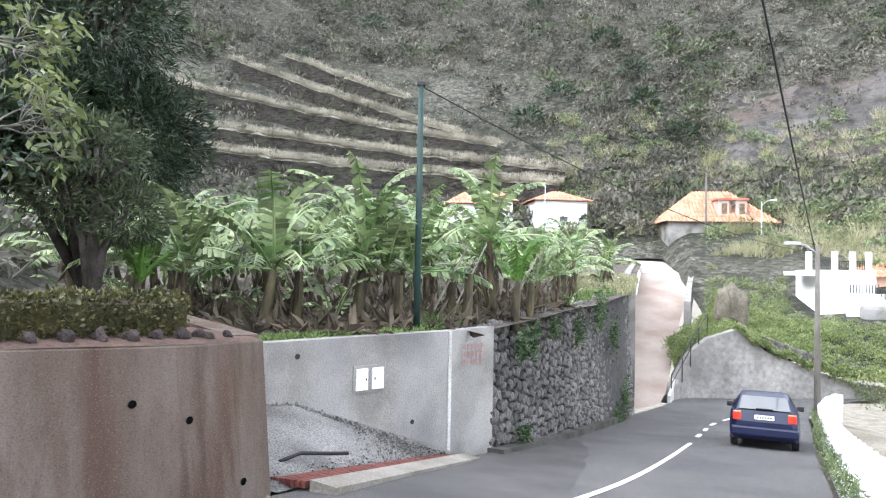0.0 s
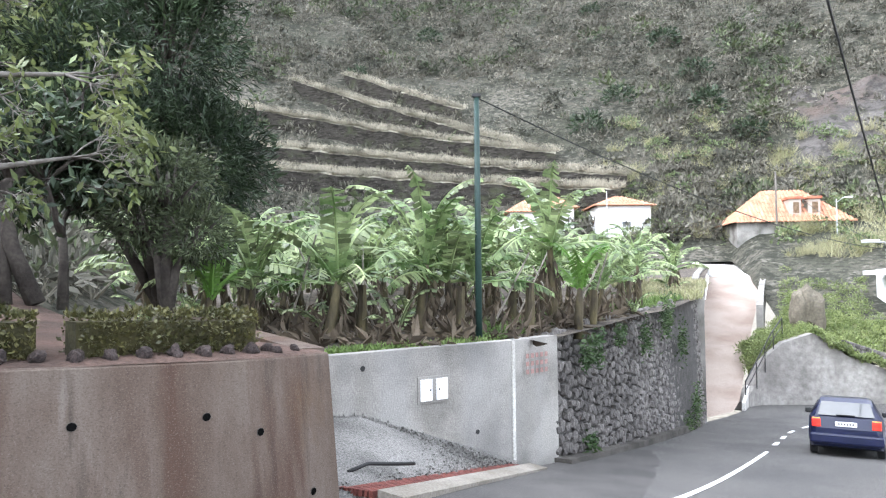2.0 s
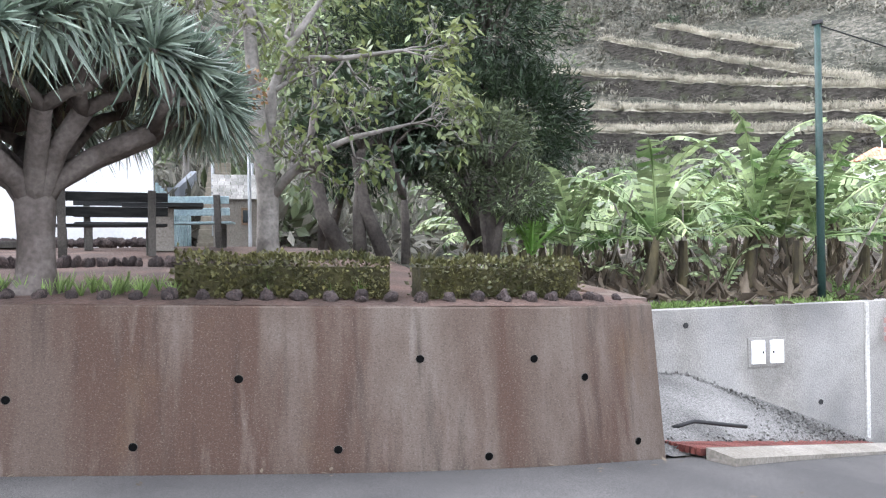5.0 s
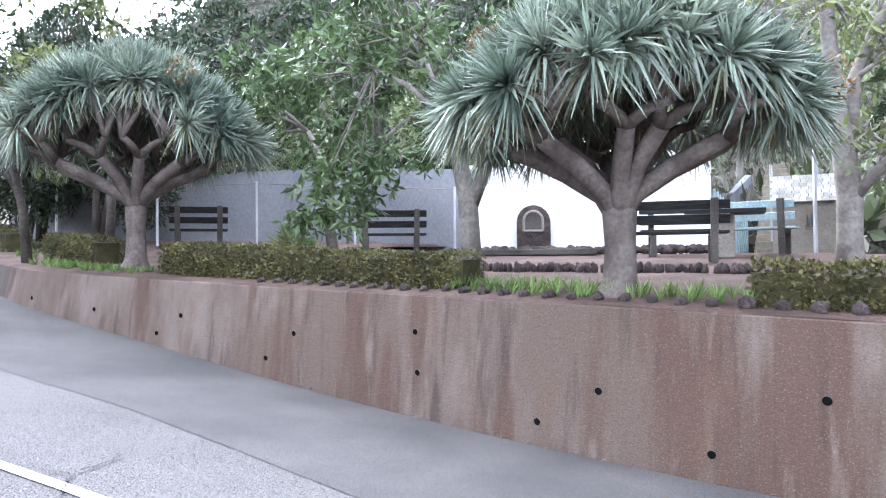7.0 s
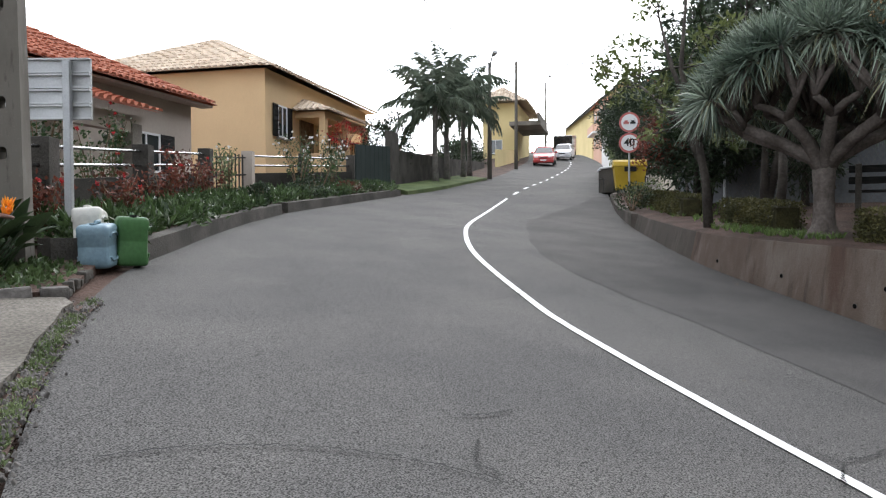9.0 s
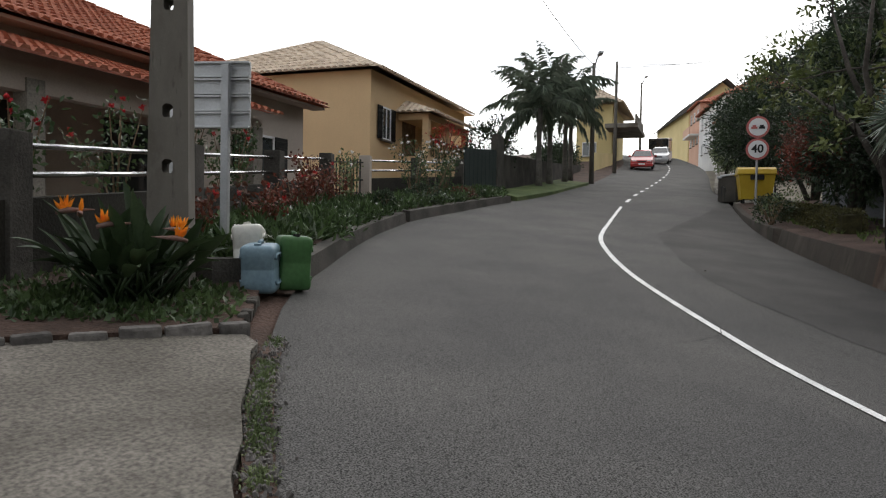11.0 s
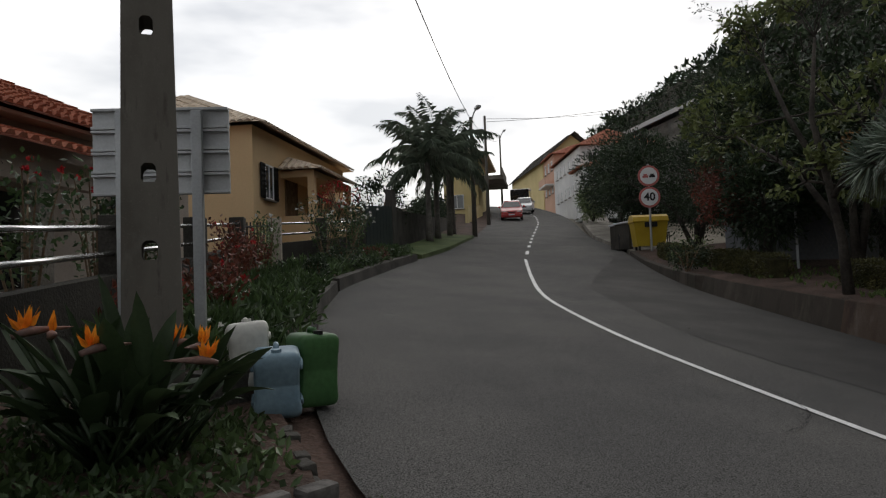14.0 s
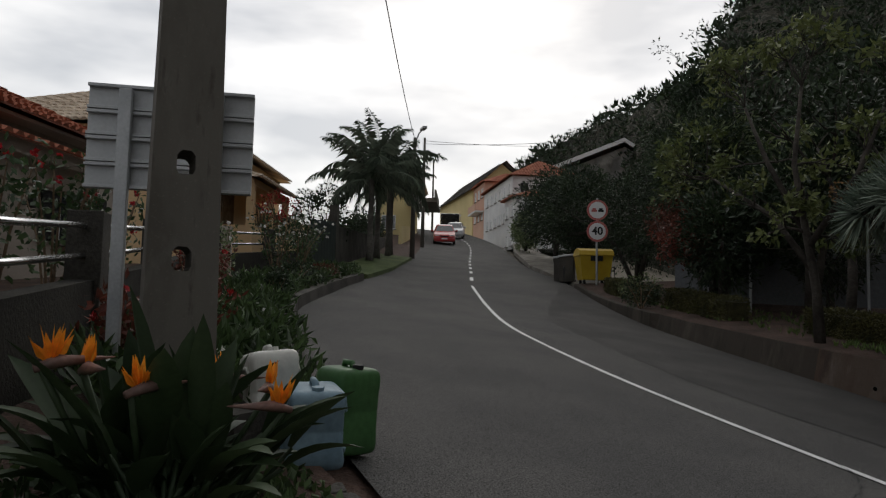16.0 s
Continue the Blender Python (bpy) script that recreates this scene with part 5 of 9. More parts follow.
# stone hut with a shingled roof, stairs and terrace wall
def hut():
    h = thing("stone_hut", "small stone hut with a whitened shingle roof", "hut")
    m = T(-12.78, 12.08, 1.45, 45) @ Matrix.Diagonal((.57, .57, .72, 1))
    part("wall", box(bmesh.new(), m, 2.1, 1.6, 1.75, .03), CONC, h)
    bm = box(bmesh.new(), m @ T(.25, -.81, .85), .42, .06, .55, .01)
    win = part("window", bm, WOODB, h)
    part("pane", box(bmesh.new(), m @ T(.25, -.845, .92), .3, .02, .4), GLASS, win)
    for r in range(7):
        for c in range(9):
            bm = box(bmesh.new(), m @ T(-1.0 + c * .25 + (r % 2) * .06, -.85 + r * .15, 1.72 + r * .12, 0, 38), .235, .24, .03, .006)
            part("shingle", bm, SHINGLE, h)
    st = thing("garden_stairs", "narrow brown steps climbing between walls", "stairs")
    for k in range(16):
        part("step", box(bmesh.new(), T(-13.25 - k * .2, 11.55 + k * .21, 1.3 + k * .17, 44), .6, .34, .2, .015), EARTH, st)
    wall_run("wall_terrace", [(-18.6, 11.4, 1.0, 3.2), (-16.7, 13.6, 1.0, 3.3), (-19.4, 16.6, 1.5, 4.2)], .2, BLUEW, "grey rendered terrace wall beside the steps", side=1)
    sh = thing("corrugated_screen", "pale aqua corrugated screen beside a white wall", "screen")
    for k in range(14):
        part("corrugation", box(bmesh.new(), T(-12.72 - k * .1, 9.7 + k * .15, 1.3, 125), .09, .05, 1.6 - k * .045, .015), AQUA, sh)
    for x, y in ((-11.6, 11.2), (-12.9, 12.6), (-13.6, 12.0)):
        p = thing("thin_post", "thin pale metal post beside the hut", "post")
        part("shaft", box(bmesh.new(), T(x, y, 1.2), .06, .06, 2.4, .01), METAL, p)


hut()


# ---- garden trees ----
def broad_tree(base, height, seed, leaf, label, per=16, ll=.2, lw=.075, r0=.16, levels=4, spread=.62, radius=.22, droop=.3, start=.3, name="tree", fork=3, bark=None):
    rng = random.Random(seed)
    t = thing(name, label, "tree", "", at=base)
    s, tips = limb_tree(rng, (0, 0, 0), height, spread, r0, levels, fork, start)
    s.build("trunk", bark or BARKG, t, smooth=True)
    leaves_at(rng, tips, per, radius, ll, lw, .3, droop).build("crown", leaf, t)
    return t


def shaped_tree(label, limbs, seed, leaf, bark, per, ll, lw, levels=2, fork=2, droop=.5, twig=.5, masses=(), name="tree"):
    """A tree grown along given limbs, each (points, radii), with twigs, leaves and optional leaf masses."""
    rng = random.Random(seed)
    base = Vector(limbs[0][0][0])
    t = thing(name, label, "tree", "", at=base)
    s, tips = Soup(), []

    def grow(a, d, ln, r, lvl):
        b = a + d * ln
        m = (a + b) / 2 + rand_dir(rng) * ln * .08
        s.tube([a, m, b], [r, r * .85, r * .65], 6, .05, rng)
        if lvl >= levels:
            tips.append((b, d))
            return
        for _ in range(fork):
            grow(b, (d * .7 + rand_dir(rng) * .65 + Vector((0, 0, .12))).normalized(), ln * rng.uniform(.6, .9), r * .6, lvl + 1)

    for pts, radii in limbs:
        pts = [Vector(q) - base for q in pts]
        s.tube(pts, radii, 10, .05, rng)
        for i in range(1, len(pts)):
            d = (pts[i] - pts[i - 1]).normalized()
            if i == len(pts) - 1:
                for _ in range(fork + 1):
                    grow(pts[i], (d + rand_dir(rng) * .5).normalized(), twig, radii[i] * .7, 0)
            elif radii[i] < .07:
                for _ in range(2):
                    grow(pts[i], (d * .4 + rand_dir(rng)).normalized(), twig * .8, radii[i] * .5, 0)
    lf = leaves_at(rng, tips, per, .16, ll, lw, .2, droop)
    for (x, y, z, a, b, c, n) in masses:
        q = Vector((x, y, z)) - base
        s.tube([Vector(limbs[-1][0][-1]) - base, q], [.014, .006], 5)
        for _ in range(n):
            d = rand_dir(rng)
            o = q + Vector((d.x * a, d.y * b, d.z * c)) * rng.random() ** .45
            for _ in range(5):
                lf.leaf(o, (rand_dir(rng) + Vector((0, 0, -.45))).normalized(), rand_dir(rng), ll * rng.uniform(.7, 1.2), lw * rng.uniform(.7, 1.2), .2)
    s.build("trunk", bark, t, smooth=True)
    lf.build("crown", leaf, t)
    return t


shaped_tree("forked grey tree with drooping glossy leaves beside the dragon tree",
            [([(-8.3, 2.67, 1.1), (-8.28, 2.66, 1.6), (-8.31, 2.63, 2.2), (-8.36, 2.49, 2.87), (-8.45, 2.4, 3.4), (-8.65, 2.2, 3.9)], [.15, .12, .115, .085, .055, .03]),
             ([(-8.3, 2.64, 2.0), (-8.25, 2.78, 2.4), (-8.21, 2.9, 2.8), (-8.3, 3.1, 3.5)], [.08, .08, .065, .035]),
             ([(-8.4, 2.42, 3.1), (-8.8, 2.05, 3.6), (-9.3, 1.75, 3.9)], [.04, .03, .02])], 23, LEAFGREEN, BARKG, 12, .17, .06, 2, 3, .5, .5,
            [(-10.2, .82, 3.95, .5, .5, .45, 60), (-9.9, 1.47, 3.35, .45, .5, .5, 70), (-9.75, 1.13, 2.5, .35, .4, .5, 60), (-9.45, 1.75, 2.6, .35, .4, .5, 60), (-9.7, .95, 1.95, .3, .35, .35, 38), (-9.3, 2.25, 4.1, .5, .5, .5, 60), (-9.6, 1.95, 4.5, .6, .6, .5, 70), (-10.6, .55, 3.9, .4, .4, .4, 40), (-9.55, 1.5, 2.1, .3, .3, .35, 40)])
shaped_tree("half-bare grey tree with sparse yellow-green leaves",
            [([(-5.8, 5.66, 1.15), (-5.81, 5.66, 1.6), (-5.8, 5.67, 2.06), (-5.82, 5.52, 3.0), (-5.87, 5.47, 4.1), (-5.77, 5.43, 4.8)], [.15, .12, .115, .085, .06, .035]),
             ([(-5.8, 5.66, 1.95), (-5.6, 5.72, 2.2), (-5.35, 5.79, 2.43), (-4.91, 6.0, 2.63), (-4.32, 6.27, 2.76)], [.05, .055, .045, .03, .014]),
             ([(-5.8, 5.66, 2.3), (-5.83, 5.78, 3.19), (-5.72, 6.0, 3.79), (-5.53, 6.29, 4.32)], [.07, .065, .045, .03]),
             ([(-5.75, 5.95, 3.6), (-5.2, 6.3, 3.6), (-4.6, 6.57, 3.66)], [.04, .032, .02]), ([(-5.84, 5.5, 3.2), (-6.0, 5.25, 3.5), (-6.1, 5.1, 3.7)], [.04, .03, .02])],
            21, LEAFLIME, BARKPALE, 2, .14, .05, 3, 3, .9, .27)
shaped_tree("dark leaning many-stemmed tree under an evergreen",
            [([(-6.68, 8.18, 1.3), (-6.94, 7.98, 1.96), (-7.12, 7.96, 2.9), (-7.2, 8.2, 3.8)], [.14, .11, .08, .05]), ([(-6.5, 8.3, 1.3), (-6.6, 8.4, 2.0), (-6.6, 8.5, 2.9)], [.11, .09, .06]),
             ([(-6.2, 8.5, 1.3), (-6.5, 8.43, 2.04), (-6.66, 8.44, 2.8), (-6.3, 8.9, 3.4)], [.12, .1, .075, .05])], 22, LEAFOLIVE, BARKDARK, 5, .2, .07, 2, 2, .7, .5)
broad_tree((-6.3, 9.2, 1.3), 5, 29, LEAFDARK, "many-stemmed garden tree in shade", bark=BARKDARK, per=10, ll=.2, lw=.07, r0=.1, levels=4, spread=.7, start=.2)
shaped_tree("spreading tree with pale limbs and yellow-green tips",
            [([(-13.75, -3.1, 1.4), (-13.7, -3.15, 2.3), (-13.6, -3.3, 3.2), (-13.3, -3.5, 4.2), (-13.2, -3.4, 5.4)], [.09, .07, .06, .04, .022]), ([(-13.65, -3.2, 2.6), (-14.1, -3.7, 3.5), (-14.85, -4.6, 4.3)], [.06, .045, .02]),
             ([(-13.6, -3.3, 3.2), (-14.0, -3.8, 4.4), (-14.3, -4.1, 5.4)], [.055, .04, .02]), ([(-13.6, -3.25, 3.0), (-13.0, -2.7, 4.0), (-12.8, -2.4, 4.9)], [.05, .04, .02])],
            25, LEAFLIME, BARKDARK, 12, .15, .06, 2, 3, .3, .42)
broad_tree((-13.9, 2.0, 1.5), 5.6, 26, LEAFGREEN, "tall green tree behind the benches", per=22, ll=.22, lw=.09, r0=.15, levels=4, spread=.65)
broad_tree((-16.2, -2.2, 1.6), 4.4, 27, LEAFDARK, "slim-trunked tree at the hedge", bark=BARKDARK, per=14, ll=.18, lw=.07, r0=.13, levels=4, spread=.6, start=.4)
broad_tree((-19.6, -4.6, 1.9), 3.2, 28, LEAFRED, "shrub-like tree with bronze red foliage", per=26, ll=.12, lw=.04, r0=.07, levels=4, spread=.75, radius=.3)


def conifer(base, blobs, seed, leaf, label, n=2600, ll=.17, lw=.03, r0=.11, h=4):
    """A dense dark tree: stems and several uneven masses of narrow leaves."""
    rng = random.Random(seed)
    t = thing("tree", label, "tree", "", at=base)
    s = Soup()
    for (x, y, z, a, b, c) in blobs:
        s.tube([(0, 0, -.1), (x * .3, y * .3, z * .5), (x, y, z)], [r0, r0 * .6, .03], 8, .05, rng)
        for _ in range(8):
            d = rand_dir(rng)
            s.tube([(x * .6, y * .6, z * .7), (x + d.x * a * .8, y + d.y * b * .8, z + d.z * c * .8)], [.04, .012], 5)
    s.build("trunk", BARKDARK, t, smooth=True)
    lf = Soup()
    for (x, y, z, a, b, c) in blobs:
        clump(rng, (x, y, z), (a, b, c), n, ll, lw, lf, .35)
    lf.build("crown", leaf, t)
    return t


conifer((-5.9, 11.2, 1.3), [(0, 0, 4.2, 1.7, 1.7, 2.3), (.5, .4, 2.4, 1.4, 1.3, 1.3), (-1.2, -.2, 3.2, 1.5, 1.5, 1.8), (.2, 0, 5.6, 1.2, 1.2, 1.5), (-.3, -1.3, 2.3, 1.0, 1.0, 1.0), (-2.2, .3, 4.4, 1.5, 1.5, 2.0), (-2.4, -.6, 2.4, 1.4, 1.3, 1.4)], 31, LEAFDARK, "large dense dark evergreen above the plantation", n=6500, ll=.2, lw=.035)
conifer((-5.0, 9.6, 1.25), [(0, 0, 1.9, .8, .7, .6), (-.5, .1, 1.3, .7, .6, .6), (.4, .1, 1.0, .6, .6, .6)], 32, SLOPEGREEN, "bushy evergreen in the garden shade", n=1700, ll=.14, lw=.028)
conifer((-9.0, 10.5, 1.3), [(0, 0, 4.2, 1.9, 1.9, 2.2), (1.6, .6, 3.4, 1.3, 1.3, 1.6)], 33, LEAFOLIVE, "tall leafy tree behind the hut", n=3800, ll=.2, lw=.06)
conifer((-19.6, 9.5, 1.5), [(0, 0, 4.5, 2.6, 2.6, 2.2), (-2.5, -2.5, 4.6, 2.3, 2.3, 2.0), (2, 3, 4.8, 2.4, 2.4, 2.2)], 34, LEAFOLIVE, "tall mixed trees behind the white house", n=3800, ll=.26, lw=.08)
conifer((-22.5, -1.0, 1.6), [(0, 0, 3.9, 2.0, 2.2, 1.9), (-1, 3.5, 4.4, 2.1, 2.2, 2.0), (1.0, -3.2, 3.9, 1.9, 1.9, 1.9)], 35, LEAFOLIVE, "leafy trees behind the blue-grey wall", n=3800, ll=.26, lw=.08)
conifer((-23.2, -4.6, 2.0), [(0, 0, 4.3, 1.9, 1.9, 2.4), (.3, -.3, 2.3, 1.6, 1.6, 1.5), (-.6, .2, 6.0, 1.0, 1.0, 1.4)], 36, LEAFDARK, "tall dark evergreen beside the road", n=8000, ll=.15, lw=.035)
conifer((-28.6, -6.5, 2.6), [(0, 0, 2.6, 2.0, 2.0, 2.3), (-1.8, .6, 3.2, 2.0, 2.0, 2.4), (.8, 1.6, 4.0, 1.8, 1.8, 2.2), (-1.0, -2.5, 3.2, 1.4, 1.4, 1.7)], 37, LEAFDARK, "rounded bushy tree behind the bins", n=6500, ll=.13, lw=.05)
conifer((-40.0, -11.3, 4.3), [(0, 0, 3.0, 2.4, 2.2, 2.6), (-2.5, -.6, 2.8, 2.2, 2.2, 2.2), (3.5, 1.2, 2.6, 2.2, 2.0, 2.4)], 38, LEAFDARK, "dense dark trees above the pavement", n=4200, ll=.24, lw=.07)
conifer((-48.0, -14.5, 5.6), [(0, 0, 1.3, 1.1, 1.1, 1.5), (-2.4, -.5, 1.4, 1.2, 1.2, 1.5)], 39, LEAFOLIVE, "rounded clipped trees beside the pavement", n=2200, ll=.2, lw=.07)
conifer((-33.4, -9.5, 3.6), [(0, 0, 2.6, 1.6, 1.6, 1.9), (-.8, .5, 3.6, 1.4, 1.4, 1.3), (.3, .9, 1.3, 1.4, 1.4, 1.2)], 46, LEAFDARK, "rounded dark tree leaning over the pavement", n=4500, ll=.15, lw=.055)
for k, (x, y, hh) in enumerate(((-18.0, 13.5, 5.5), (-24, 6, 6.0), (-20.5, 17, 6.5))):
    palm((x, y, 1.5), hh, 60 + k, 20, 2.4, "tall palm rising above the garden trees")
shrub(-13.9, 1.2, garden_z(-13.9, 1.2), (.3, .3, .2), 41, LEAFLIME, "spiky yellow-green plant near a bench", 240, .35, .04)
shrub(-19.5, -6.0, 1.9, (.6, .6, .4), 42, LEAFDARK, "low dark shrub under the trees", 700)
shrub(-21.5, -6.1, 2.0, (.7, .7, .45), 43, LEAFOLIVE, "low olive shrub under the trees", 700)
conifer((-20.6, -4.3, 2.0), [(0, 0, 3.6, 1.5, 1.5, 1.9), (-.4, .5, 1.9, 1.5, 1.5, 1.2)], 50, LEAFDARK, "dense dark evergreen behind the hedge", n=4200, ll=.2, lw=.05)
conifer((-17.6, -2.6, 1.8), [(0, 0, 2.6, 1.6, 1.6, 1.2), (-.6, 1.2, 3.6, 1.5, 1.5, 1.2)], 51, LEAFDARK, "shady garden tree with dull leaves", n=2600, ll=.2, lw=.07)
conifer((-18.6, -4.2, 1.9), [(0, 0, 1.7, 1.2, 1.2, 1.3), (-.9, .6, 2.2, 1.1, 1.2, 1.5)], 57, LEAFDARK, "dark leafy shrub mass under the trees", n=3600, ll=.17, lw=.05)
conifer((-19.3, -1.9, 1.9), [(0, 0, 1.4, 1.0, 1.2, 1.1)], 58, LEAFDARK, "dark shrub before a blue-grey wall", n=2400, ll=.17, lw=.05)
broad_tree((-23.8, -4.5, 2.0), 8.4, 44, LEAFDARK, "tall thin tree with a ragged open top", per=14, ll=.12, lw=.05, r0=.12, levels=5, spread=.5, fork=2, start=.36, radius=.3, bark=BARKDARK)
conifer((-44.6, -24.8, 4.4), [(0, 0, 2.0, 1.9, 1.6, 1.8), (2.4, .8, 1.6, 1.6, 1.4, 1.5), (-2.5, -.8, 2.2, 1.8, 1.5, 1.8)], 45, LEAFDARK, "dark garden shrubs behind a plot wall", n=2600, ll=.22, lw=.08)

# ---- yards and beds on the house side ----
def yard():
    v, f = [], []
    line = resample(cut(south, (2.5, 4.6), (-75, -29)), 120)
    out = offset(line, 1.0) - line
    if out[40] @ np.array([.5, -.85]) < 0:
        out = -out
    deps = [-.12, .6, 1.5, 3, 6, 10, 16, 30]
    for i in range(len(line)):
        for d in deps:
            q = line[i] + out[i] * d
            v.append((q[0], q[1], lev(*(line[i] + out[i] * min(d, 3.0))) + (-.05 if d < 0 else -.02) - max(0, d - 10) * .12))
    c = len(deps)
    for i in range(len(line) - 1):
        for k in range(c - 1):
            f.append((i * c + k, i * c + k + 1, (i + 1) * c + k + 1, (i + 1) * c + k))
    structure(raw("yard", v, f, SOIL, smooth=True), "brown soil of the front yards", "yard")
    return line, out


yard()


def slab(name, poly, lift, material, label, cat, drop=.25):
    """A flat piece of ground with an edge, following the road's levels."""
    c = Vector((sum(p[0] for p in poly) / len(poly), sum(p[1] for p in poly) / len(poly), 0))
    bm = bmesh.new()
    vs = [bm.verts.new((p[0], p[1], lev(*p) + lift)) for p in poly]
    fa = bm.faces.new(vs)
    if fa.normal.z < 0:
        fa.normal_flip()
    r = bmesh.ops.extrude_face_region(bm, geom=[fa])
    bmesh.ops.translate(bm, verts=[g for g in r["geom"] if isinstance(g, bmesh.types.BMVert)], vec=(0, 0, -drop))
    bmesh.ops.recalc_face_normals(bm, faces=bm.faces)
    return structure(part(name, bm, material), label, cat)


slab("driveway_concrete", [(2.7, 4.6), (.55, .62), (-1.06, -1.92), (-1.92, -3.62), (-2.1, -3.9), (-2.3, -4.08), (-2.52, -4.42), (-2.78, -4.68), (-3.02, -5.0), (-3.36, -5.36), (-3.62, -5.68), (-3.76, -5.78), (-3.82, -5.98), (-3.3, -6.3), (-2.8, -6.5), (-1.8, -6.9), (0, -9), (5, -9)], .035, FORECOURT, "worn pale concrete forecourt beside the road", "forecourt")
# low bed with rough stone edging
slab("flower_bed", [(-2.8, -6.44), (-3.82, -6.07), (-4.3, -6.5), (-4.75, -6.98), (-5.3, -7.3), (-5.6, -9.2), (-3.3, -8.2), (-1.7, -7.2), (-1.8, -6.84)], .06, SOIL, "damp brown soil of a flower bed", "flower bed")
rng = random.Random(77)
edging = thing("stone_edging", "rough dark stone edging of a flower bed", "stone edging")
for k in range(8):
    t = k / 7
    p = Vector((-1.9, -6.76, 0)).lerp(Vector((-3.8, -6.07, 0)), t)
    part("stone", box(bmesh.new(), T(p.x, p.y, lev(p.x, p.y), -20 + rng.uniform(-7, 7), rng.uniform(-4, 4), rng.uniform(-4, 4)), rng.uniform(.18, .32), .1, rng.uniform(.06, .11), .02), STONE, edging)
for k in range(7):
    t = k / 6
    p = Vector((-3.86, -6.1, 0)).lerp(Vector((-4.5, -6.75, 0)), t)
    part("stone", box(bmesh.new(), T(p.x, p.y, lev(p.x, p.y) - .02, 45 + rng.uniform(-15, 15), rng.uniform(-6, 6), 0), rng.uniform(.1, .17), .08, rng.uniform(.06, .1), .015), CONC_DARK, edging)
# weedy broken strip between the asphalt and the forecourt
STRIP = resample(smooth_line([(-1.75, -3.2), (-2.0, -3.6), (-2.42, -4.12), (-2.8, -4.6), (-3.3, -5.18), (-3.72, -5.62), (-3.95, -5.82)], .1), 60)
structure(ribbon("soil_strip", STRIP, .13, SOIL, .014, jitter=.025, seed=5), "crumbling soil between asphalt and concrete", "soil")
crumbs = Soup()
for _ in range(900):
    q = STRIP[rng.randrange(60)] + np.array([rng.gauss(0, .05), rng.gauss(0, .05)])
    r = rng.uniform(.004, .014)
    crumbs.tube([Vector((q[0], q[1], lev(*q) + .012)), Vector((q[0] + rng.uniform(-r, r), q[1] + rng.uniform(-r, r), lev(*q) + .014 + r * 1.4))], [r, r * .5], 5)
tagged(crumbs.build("asphalt_crumbs", STONE), "loose dark crumbs of broken asphalt", "crumbs", "", "stuff")
weeds = Soup()
for _ in range(2600):
    i = rng.randrange(60)
    if noise.noise((i * .22, 8.5, 0)) < -.12:
        continue
    x, y = STRIP[i] + np.array([rng.gauss(0, .03), rng.gauss(0, .03)])
    blades(rng, Vector((x, y, lev(x, y) + .012)), 3, rng.uniform(.02, .05), .009, 1.0, weeds, 2)
tagged(weeds.build("weeds", LEAFOLIVE), "low weeds in a broken asphalt edge", "weeds", "", "stuff")
ground_cover = Soup()
for _ in range(4200):
    x, y = rng.gauss(-3.5, .8), rng.gauss(-7.1, .55)
    if y < -6.15 - (x + 3.8) * .66 and x > -4.6 - .2 * (y + 7) and y < -6.15 + min(0, x + 3.8) * .95:
        ground_cover.leaf(Vector((x, y, lev(x, y) + .06)), rand_dir(rng) + Vector((0, 0, .7)), rand_dir(rng), rng.uniform(.03, .09), rng.uniform(.02, .055), .3)
tagged(ground_cover.build("ground_cover", LEAFGREEN), "low green leaves round the foot of a flowering plant", "ground cover", "", "stuff")


def kerbed_bed(points, back, seed, label, plants):
    """A planted bed with a concrete kerb towards the road."""
    line = resample(smooth_line(points, .4), 24)
    inner = offset(line, 1.0) - line
    if inner[8] @ np.array([.5, -.85]) < 0:
        inner = -inner
    v, f = [], []
    for i, p in enumerate(line):
        z = lev(*p)
        for d, dz in ((0, -.1), (.015, .2), (.17, .215), (.18, .1)):
            q = p + inner[i] * d
            v.append((q[0], q[1], z + dz))
    for i in range(len(line) - 1):
        for k in range(3):
            f.append((i * 4 + k, i * 4 + k + 1, (i + 1) * 4 + k + 1, (i + 1) * 4 + k))
    f += [(3, 2, 1, 0), tuple((len(line) - 1) * 4 + k for k in range(4))]
    structure(raw("kerb", v, f, CONC_DARK), "weathered concrete kerb of a planted bed", "kerb")
    structure(strip("bed_soil", line + inner * .17, line + inner * back, 4, SOIL, .14), "dark soil of a planted bed", "bed")
    r = random.Random(seed)
    s = Soup()
    for _ in range(plants):
        i = r.randrange(len(line))
        p = line[i] + inner[i] * r.uniform(.2, back) + np.array([r.uniform(-.2, .2), r.uniform(-.2, .2)])
        z = lev(*p) + .14
        c = Vector((p[0], p[1], z))
        for _ in range(16):
            s.leaf(c + Vector((r.uniform(-.1, .1), r.uniform(-.1, .1), r.uniform(0, .22))), rand_dir(r) + Vector((0, 0, .8)), rand_dir(r), r.uniform(.08, .2), r.uniform(.03, .06), .4)
    tagged(s.build("ground_cover", LEAFGREEN), label, "ground cover", "", "stuff")
    fl = Soup()
    for _ in range(60):
        i = r.randrange(len(line))
        p = line[i] + inner[i] * r.uniform(.3, back)
        c = Vector((p[0], p[1], lev(*p) + r.uniform(.25, .42)))
        for _ in range(7):
            fl.leaf(c, rand_dir(r), rand_dir(r), .035, .03)
    tagged(fl.build("small_flowers", ROSEWHITE), "small white flowers among green leaves", "flowers", "", "stuff")


